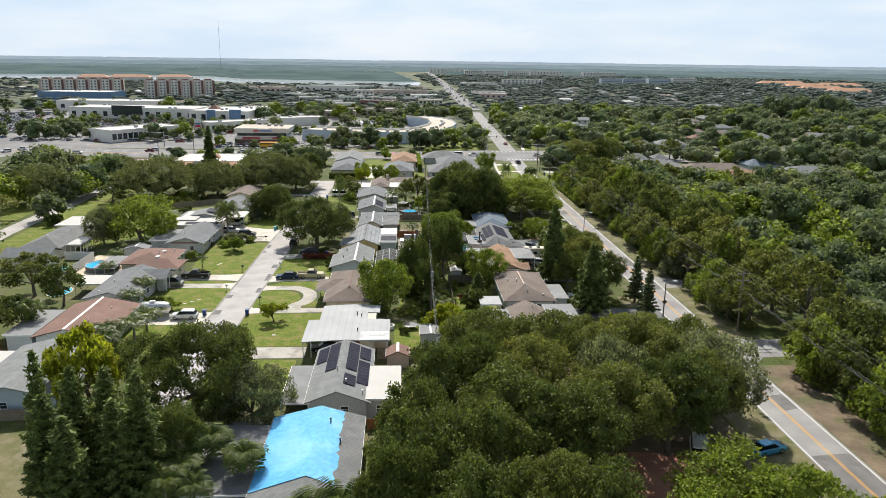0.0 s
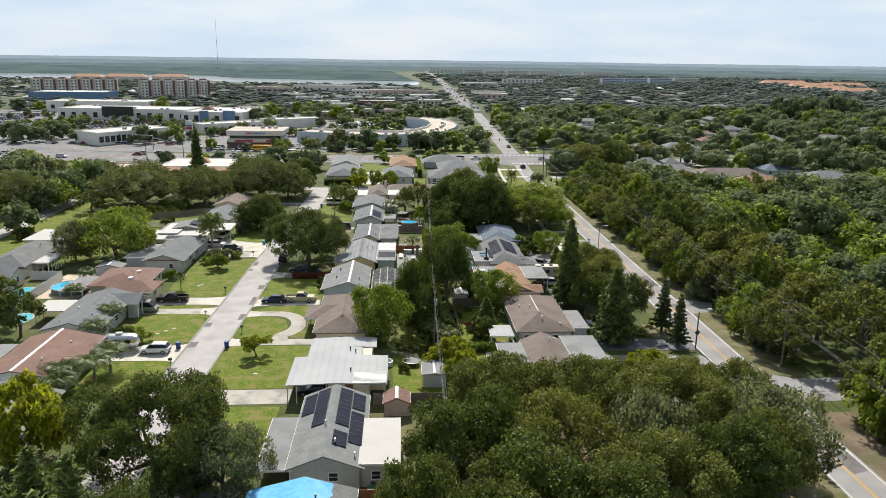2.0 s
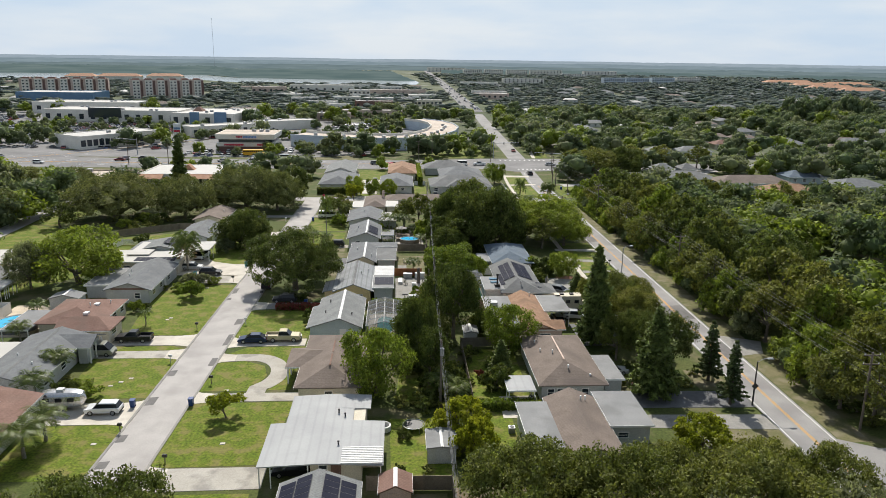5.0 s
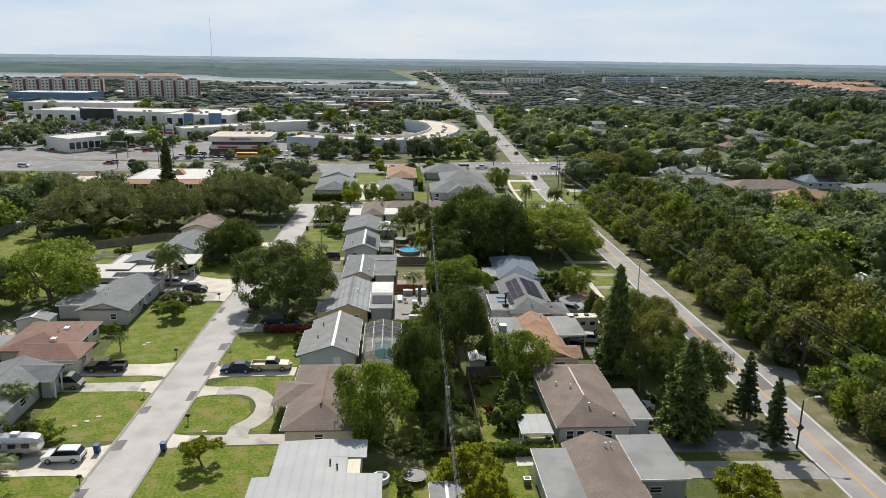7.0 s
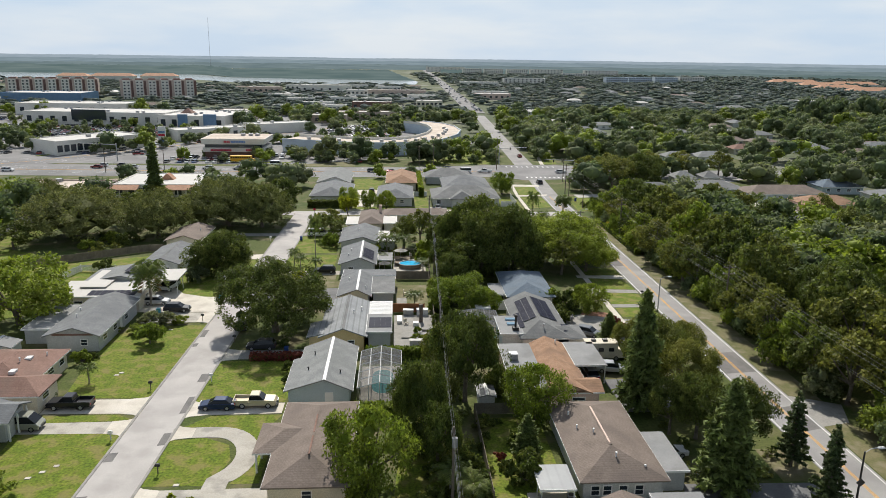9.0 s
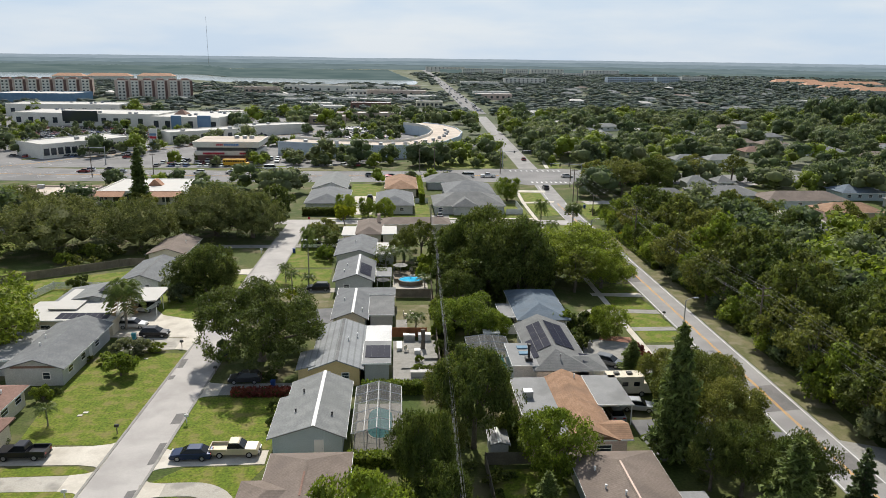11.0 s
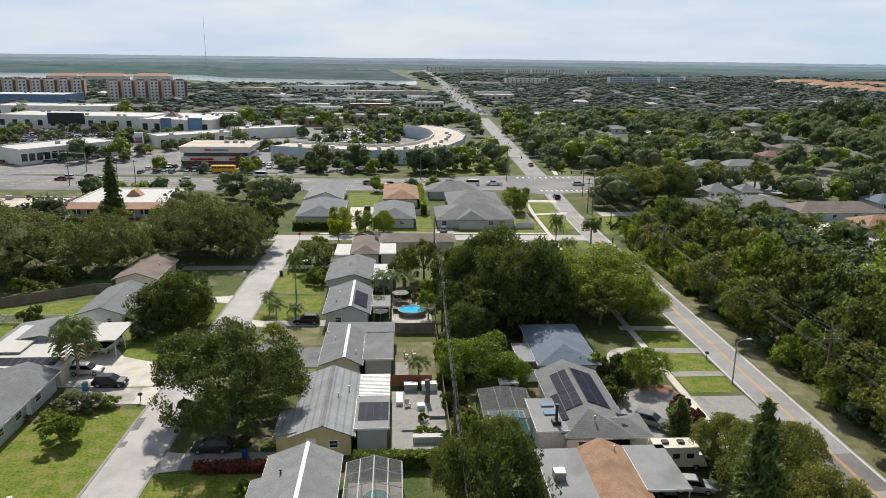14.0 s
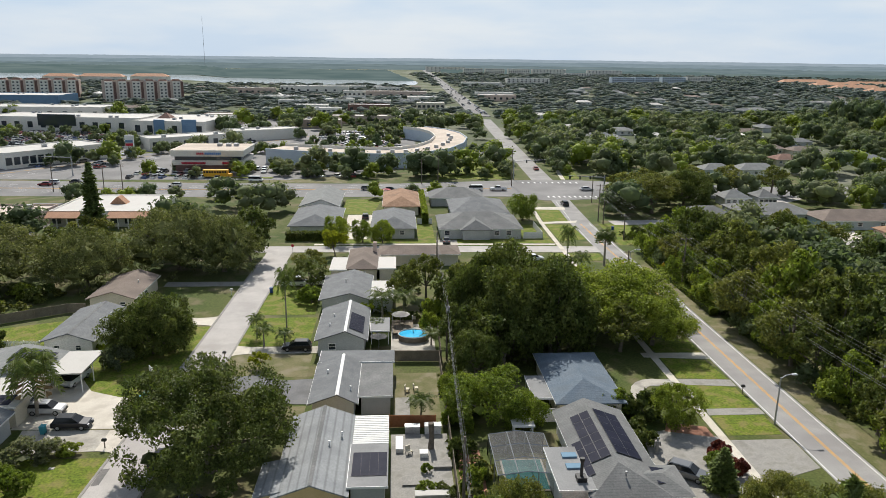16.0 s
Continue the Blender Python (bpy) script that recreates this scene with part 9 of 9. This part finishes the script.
screen_cage(-5.5, 0.4, 149.2, 161.8, 2.5, 3.3, M_WHITE, "white framed screen cage over a pool", 4, 5)
screen_cage(10.4, 16.8, 170.4, 179, 2.6, 3.0, M_STEEL, "grey framed screened patio enclosure", 3, 3)


def pool(x, y, pts, z, m, label):
    t = thing("pool", x, y, 0, label, "swimming pool")
    part("water", slab(pts, z - 0.05, z), m, t)
    part("coping", slab([(px_ * 1.1, py_ * 1.06) for px_, py_ in pts], z - 0.06, z - 0.02), M_PALECONC, t)
    return t


pool(-2.3, 156.4, [(1.9 * math.cos(radians(a)) * (1 - 0.18 * math.cos(radians(2 * a))) , 3.9 * math.sin(radians(a))) for a in range(0, 360, 12)], 0.12, M_POOLG, "teal kidney-shaped pool under the screen cage")
pool(14, 174.5, [(-2.2, -3), (2.2, -3), (2.2, 3), (-2.2, 3)], 0.12, M_POOLG, "dark teal pool under a screened enclosure")
pool(-66.4, 157.5 - 17, [(2 * math.cos(radians(a)), 3.0 * math.sin(radians(a))) for a in range(0, 360, 20)], 0.1, M_POOL, "blue kidney pool in a back yard")
pool(-73.2, 155.6, [(2.4 * math.cos(radians(a)), 3.4 * math.sin(radians(a))) for a in range(0, 360, 20)], 0.1, M_POOL, "blue pool in a sandy back yard")
for x, y, rx, ry, hh, m, lab in ((-64.3, 156.4, 3.4, 3.4, 1.2, M_SHINGLE_DK, "round above-ground pool with bright blue water"), (2.6, 215.2, 2.4, 2.0, 1.0, M_FENCEWOOD, "oval above-ground pool with turquoise water")):
    t = thing("round_pool", x, y, 0, lab, "swimming pool")
    ring = [(rx * math.cos(radians(a)), ry * math.sin(radians(a))) for a in range(0, 360, 12)]
    part("side_wall", slab(ring, 0, hh - 0.12), m, t)
    part("water", slab([(a * 0.97, b * 0.97) for a, b in ring], hh - 0.14, hh - 0.08), mat("bright_pool_water", (0.04, 0.42, 0.7), (0.06, 0.5, 0.78), 0.6, 0.1, 0.1, 2.0), t)
    bm = bmesh.new()
    for (a, b), (c, d) in zip(ring, ring[1:] + ring[:1]):
        tube(bm, (a, b, hh), (c, d, hh), 0.09, n=4)
    part("rim", bm, M_WHITE, t)
t = thing("wooden_deck", 0.9, 219, 0, "raised wooden deck beside the pool", "deck")
for k in range(9):
    part("plank", boxes((-1.8 + 0.4 * k, -1.42 + 0.4 * k, -3.0, 3.2, 0.7, 0.78)), M_FENCEWOOD, t)
for x in (-1.7, 1.7):
    for y in (-2.9, 3.1):
        part("post", boxes((x - 0.07, x + 0.07, y - 0.07, y + 0.07, 0, 1.6)), M_WHITE, t)


def parasol(x, y, h, r, m, label):
    t = thing("parasol", x, y, 0.0, label, "parasol")
    bm = bmesh.new()
    tube(bm, (0, 0, 0), (0, 0, h), 0.03, n=6)
    part("pole", bm, M_STEEL, t)
    bm = bmesh.new()
    tip = bm.verts.new((0, 0, h + 0.1))
    ring = [bm.verts.new((r * math.cos(radians(a)), r * math.sin(radians(a)), h - 0.4)) for a in range(0, 360, 45)]
    for p, q in zip(ring, ring[1:] + ring[:1]):
        bm.faces.new((p, q, tip))
    bmesh.ops.solidify(bm, geom=bm.faces[:], thickness=0.02)
    part("canopy", bm, m, t)


parasol(0.6, 220.3, 2.9, 1.6, M_FLATWHITE, "white garden parasol on the deck")
parasol(-2.9, 211.5, 2.4, 1.4, M_FLATGREY, "grey patio canopy beside the house")
parasol(-3.6, 339.5, 3.0, 1.8, M_SIGNRED, "red and white garden parasol")
for x, y, rz in ((1.3, 195.8, 80), (2.5, 196.1, 100), (1.2, 216.9, 0), (0.4, 223.4, 180), (2.9, 223.6, 180), (1.3, 179.4, 30)):
    t = thing("garden_chair", x, y, 0.06, "dark outdoor chair with pale cushion on a patio", "chair", "garden chairs", "", rz)
    part("seat", boxes((-0.3, 0.3, -0.3, 0.3, 0.36, 0.46)), M_STUCCO, t)
    part("backrest", boxes((-0.3, 0.3, 0.24, 0.34, 0.46, 0.98)), M_STUCCO, t)
    for a in (-0.27, 0.27):
        for b_ in (-0.27, 0.27):
            part("leg", boxes((a - 0.03, a + 0.03, b_ - 0.03, b_ + 0.03, 0, 0.36)), M_DARKMETAL, t)
# patio clutter
for x, y, w, d, hh, m, nm, lab in ((0.2, 181.2, 0.8, 3.0, 0.5, M_WHITE, "sun_lounger", "white plastic lounger on the patio"), (1.8, 184.4, 1.8, 0.9, 1.0, M_STEEL, "grill_cabinet", "covered grey grill beside the fence"), (4.3, 184.4, 2.0, 1.0, 1.1, M_WHITE, "storage_box", "white storage unit beside the fence"), (3.0, 178.9, 0.9, 0.9, 0.6, M_WHITE, "side_table", "white low table on the patio"), (5.0, 176.6, 2.0, 1.2, 0.35, M_OLDCONC, "raised_bed", "grey raised planting bed"), (1.6, 173.6, 2.2, 1.6, 0.2, M_OLDCONC, "rubble_pile", "pale heap of broken paving"), (3.6, 170.3, 3.6, 0.9, 0.8, M_FLATWHITE, "storage_bench", "long cream storage bench"), (1.5, 187.5, 1.0, 1.0, 0.5, M_FENCEWOOD, "crate", "brown wooden crate in the yard")):
    t = thing(nm, x, y, 0.05, lab, nm.replace("_", " "))
    part("body", boxes((-w / 2, w / 2, -d / 2, d / 2, 0, hh * 0.8)), m, t)
    part("top", boxes((-w / 2 - 0.04, w / 2 + 0.04, -d / 2 - 0.04, d / 2 + 0.04, hh * 0.8, hh)), m, t)
t = thing("tree_stump", 3.9, 180.6, 0.05, "tall bare palm stump on the patio", "tree stump")
bm = bmesh.new()
tube(bm, (0, 0, 0), (0.1, 0.1, 1.5), 0.38, 0.3, 9)
tube(bm, (0.1, 0.1, 1.5), (0, 0.1, 3.2), 0.3, 0.34, 9)
part("trunk", bm, M_BARK, t)


t = thing("trampoline", 1.7, 119.2, 0, "black round trampoline in a shaded yard", "trampoline")
ring = [(1.35 * math.cos(radians(a)), 1.35 * math.sin(radians(a))) for a in range(0, 360, 20)]
part("jumping_mat", slab([(a * 0.88, b * 0.88) for a, b in ring], 0.68, 0.7), M_DARKMETAL, t)
bm = bmesh.new()
for (a, b), (c, d) in zip(ring, ring[1:] + ring[:1]):
    tube(bm, (a, b, 0.7), (c, d, 0.7), 0.05, n=5)
part("frame", bm, M_STEEL, t)
for k in range(0, 18, 3):
    bm = bmesh.new()
    tube(bm, (*ring[k], 0), (*ring[k], 0.7), 0.03, n=5)
    part("leg", bm, M_STEEL, t)
t = thing("round_tub", -2.1, 119.2, 0, "round white-rimmed tub behind a house", "tub")
bm = bmesh.new()
outer = [(math.cos(radians(a)), math.sin(radians(a))) for a in range(0, 360, 15)]
for r0, r1, z0, z1 in ((0.98, 1.0, 0.0, 0.6), (1.0, 0.98, 0.6, 0.68), (0.98, 0.78, 0.68, 0.68), (0.78, 0.76, 0.68, 0.2)):
    for (a, b), (c, d) in zip(outer, outer[1:] + outer[:1]):
        bm.faces.new([bm.verts.new(p) for p in ((a * r0, b * r0, z0), (c * r0, d * r0, z0), (c * r1, d * r1, z1), (a * r1, b * r1, z1))])
bmesh.ops.remove_doubles(bm, verts=bm.verts, dist=0.002)
part("shell", bm, M_WHITE, t)
part("tub_floor", slab([(a * 0.77, b * 0.77) for a, b in outer], 0.1, 0.22), M_OLDCONC, t)
p = thing("patio_cover", 16.3, 127.4, 0, "white weathered patio roof beside the brown-roofed house", "patio cover")
flat_roof(p, -1.9, 1.9, -2.4, 2.4, 2.3, M_METALROOF, None, posts=True)
p = thing("patio_cover", 15.0, 182.3, 0, "small white shed roof behind the solar house", "patio cover")
flat_roof(p, -1.3, 1.3, -0.9, 0.9, 2.3, M_FLATWHITE, None, posts=True)
# mailboxes, bins and small things
def mailbox(x, y, m, rz):
    t = thing("mailbox", x, y, 0, "small mailbox on a post beside the kerb", "mailbox", "mailboxes", "", rz)
    part("post", boxes((-0.05, 0.05, -0.05, 0.05, -0.05, 1.0)), M_WHITE if m is M_WHITE else M_FENCEWOOD, t)
    bm = profile_body([(-0.28, 1.0), (0.28, 1.0), (0.28, 1.2), (0.18, 1.3), (-0.18, 1.3), (-0.28, 1.2)], 0.12, 0.02)
    part("box", bm, m, t)


for x, y, m, rz in ((-34.5, 141, M_WHITE, 0), (-34.2, 154.9, M_DARKMETAL, 0), (-34.0, 182.2, M_DARKMETAL, 0), (-26.5, 157.2, M_WHITE, 180), (-26.6, 133.3, M_DARKMETAL, 180), (47.6, 193.6, M_DARKMETAL, 0), (-34.3, 119.6, M_DARKMETAL, 0), (-26.6, 112, M_DARKMETAL, 180), (-31.6, 239, M_WHITE, 0), (-26, 208, M_DARKMETAL, 180), (47.3, 108, M_WHITE, 0), (-26.4, 172, M_DARKMETAL, 180)):
    mailbox(x, y, m, rz)


def bin_(x, y, c, lab, rz=0):
    t = thing("wheelie_bin", x, y, 0.04, lab, "bin", "", "", rz)
    m = plain("bin_plastic", c, 0.5)
    part("body", frustum(-0.26, 0.26, 0.3, 0.06, -0.3, 0.3, 0.36, 1.0), m, t)
    part("lid", boxes((-0.33, 0.33, -0.39, 0.39, 1.0, 1.07)), m, t)
    for y_ in (-0.25, 0.25):
        bm = bmesh.new()
        tube(bm, (0.24, y_ - 0.04, 0.1), (0.24, y_ + 0.04, 0.1), 0.1, n=8)
        part("wheel", bm, M_TYRE, t)


BLUE, TEAL, GREEN = (0.02, 0.06, 0.2), (0.05, 0.3, 0.36), (0.03, 0.12, 0.06)
for x, y, c, lab in ((-35.1, 126.4, BLUE, "dark blue wheelie bin on a driveway"), (-27.6, 126.6, BLUE, "dark blue wheelie bin beside the kerb"), (-33.6, 193.6, TEAL, "teal wheelie bin beside the kerb"), (-33.3, 194.9, GREEN, "dark green wheelie bin beside the kerb"), (-42.6, 185.9, TEAL, "teal wheelie bin on a driveway"), (-17.4, 167.2, BLUE, "blue wheelie bin beside a drive"), (67.5, 109.8, BLUE, "blue wheelie bin at the lane"), (-24.2, 240, BLUE, "blue wheelie bin on the verge"), (57.8, 292, BLUE, "blue wheelie bin beside the lane"), (-3.2, 84.6, GREEN, "grey wheelie bin beside a wall")):
    bin_(x, y, c, lab)
t = thing("basketball_hoop", -33.9, 197.4, 0, "portable basketball hoop beside the street", "basketball hoop", "", "", 40)
bm = bmesh.new()
tube(bm, (0, 0, 0.1), (0, 0, 2.2), 0.06, n=8)
tube(bm, (0, 0, 2.2), (0.6, 0, 3.0), 0.05, n=8)
part("pole", bm, M_DARKMETAL, t)
part("base", boxes((-0.5, 0.4, -0.4, 0.4, 0, 0.2)), M_DARKMETAL, t)
part("backboard", boxes((0.6, 0.65, -0.65, 0.65, 2.6, 3.4)), M_WHITE, t)
bm = bmesh.new()
for k in range(12):
    a0, a1 = radians(30 * k), radians(30 * k + 30)
    tube(bm, (0.9 + 0.23 * math.cos(a0), 0.23 * math.sin(a0), 2.8), (0.9 + 0.23 * math.cos(a1), 0.23 * math.sin(a1), 2.8), 0.015, n=4)
part("rim", bm, M_SIGNRED, t)
# pale garden statue, one plain shape
bm = bmesh.new()
for a, b, r0, r1 in (((0, 0, 0), (0, 0, 0.3), 0.36, 0.32), ((-0.05, 0, 0.3), (-0.05, 0, 1.0), 0.2, 0.24), ((-0.05, 0, 1.0), (0, 0, 1.65), 0.26, 0.3), ((0, 0, 1.65), (0, 0, 1.8), 0.12, 0.1), ((0, 0, 1.78), (0, 0, 2.08), 0.14, 0.12), ((-0.28, 0, 1.55), (-0.34, -0.1, 1.0), 0.09, 0.07), ((0.28, 0, 1.55), (0.34, -0.1, 1.05), 0.09, 0.07)):
    tube(bm, a, b, r0, r1, 9)
sme = mesh_of(bm, "statue")
sme.materials.append(M_OLDCONC)
o = tagged(new("statue", sme), "pale weathered stone garden statue beside the drive", "statue")
o.matrix_basis = pose(30.2, 178.4, 0)
# small covers set in the lawns
for k, (x, y) in enumerate(((-38.4, 135.4), (-39.4, 134.2), (-40.2, 160.6), (-40.6, 159.8), (-22, 196.4), (-38.2, 178), (-21.2, 116.4), (-36.4, 116.8), (-40.4, 133), (-24, 131))):
    t = thing("utility_cover", x, y, 0.01, "small pale utility cover set in the lawn", "utility cover")
    part("plate", boxes((-0.28, 0.28, -0.2, 0.2, 0, 0.06)), M_PALECONC, t)
    part("frame", boxes((-0.32, 0.32, -0.24, 0.24, 0, 0.04)), M_OLDCONC, t)
for x, y in ((-2.9, 86.0), (-4.0, 165.6), (13.9, 118), (18.0, 126.4), (-5.6, 225.8), (-57.6, 128), (-16.4, 150)):
    ac_unit(x, y)
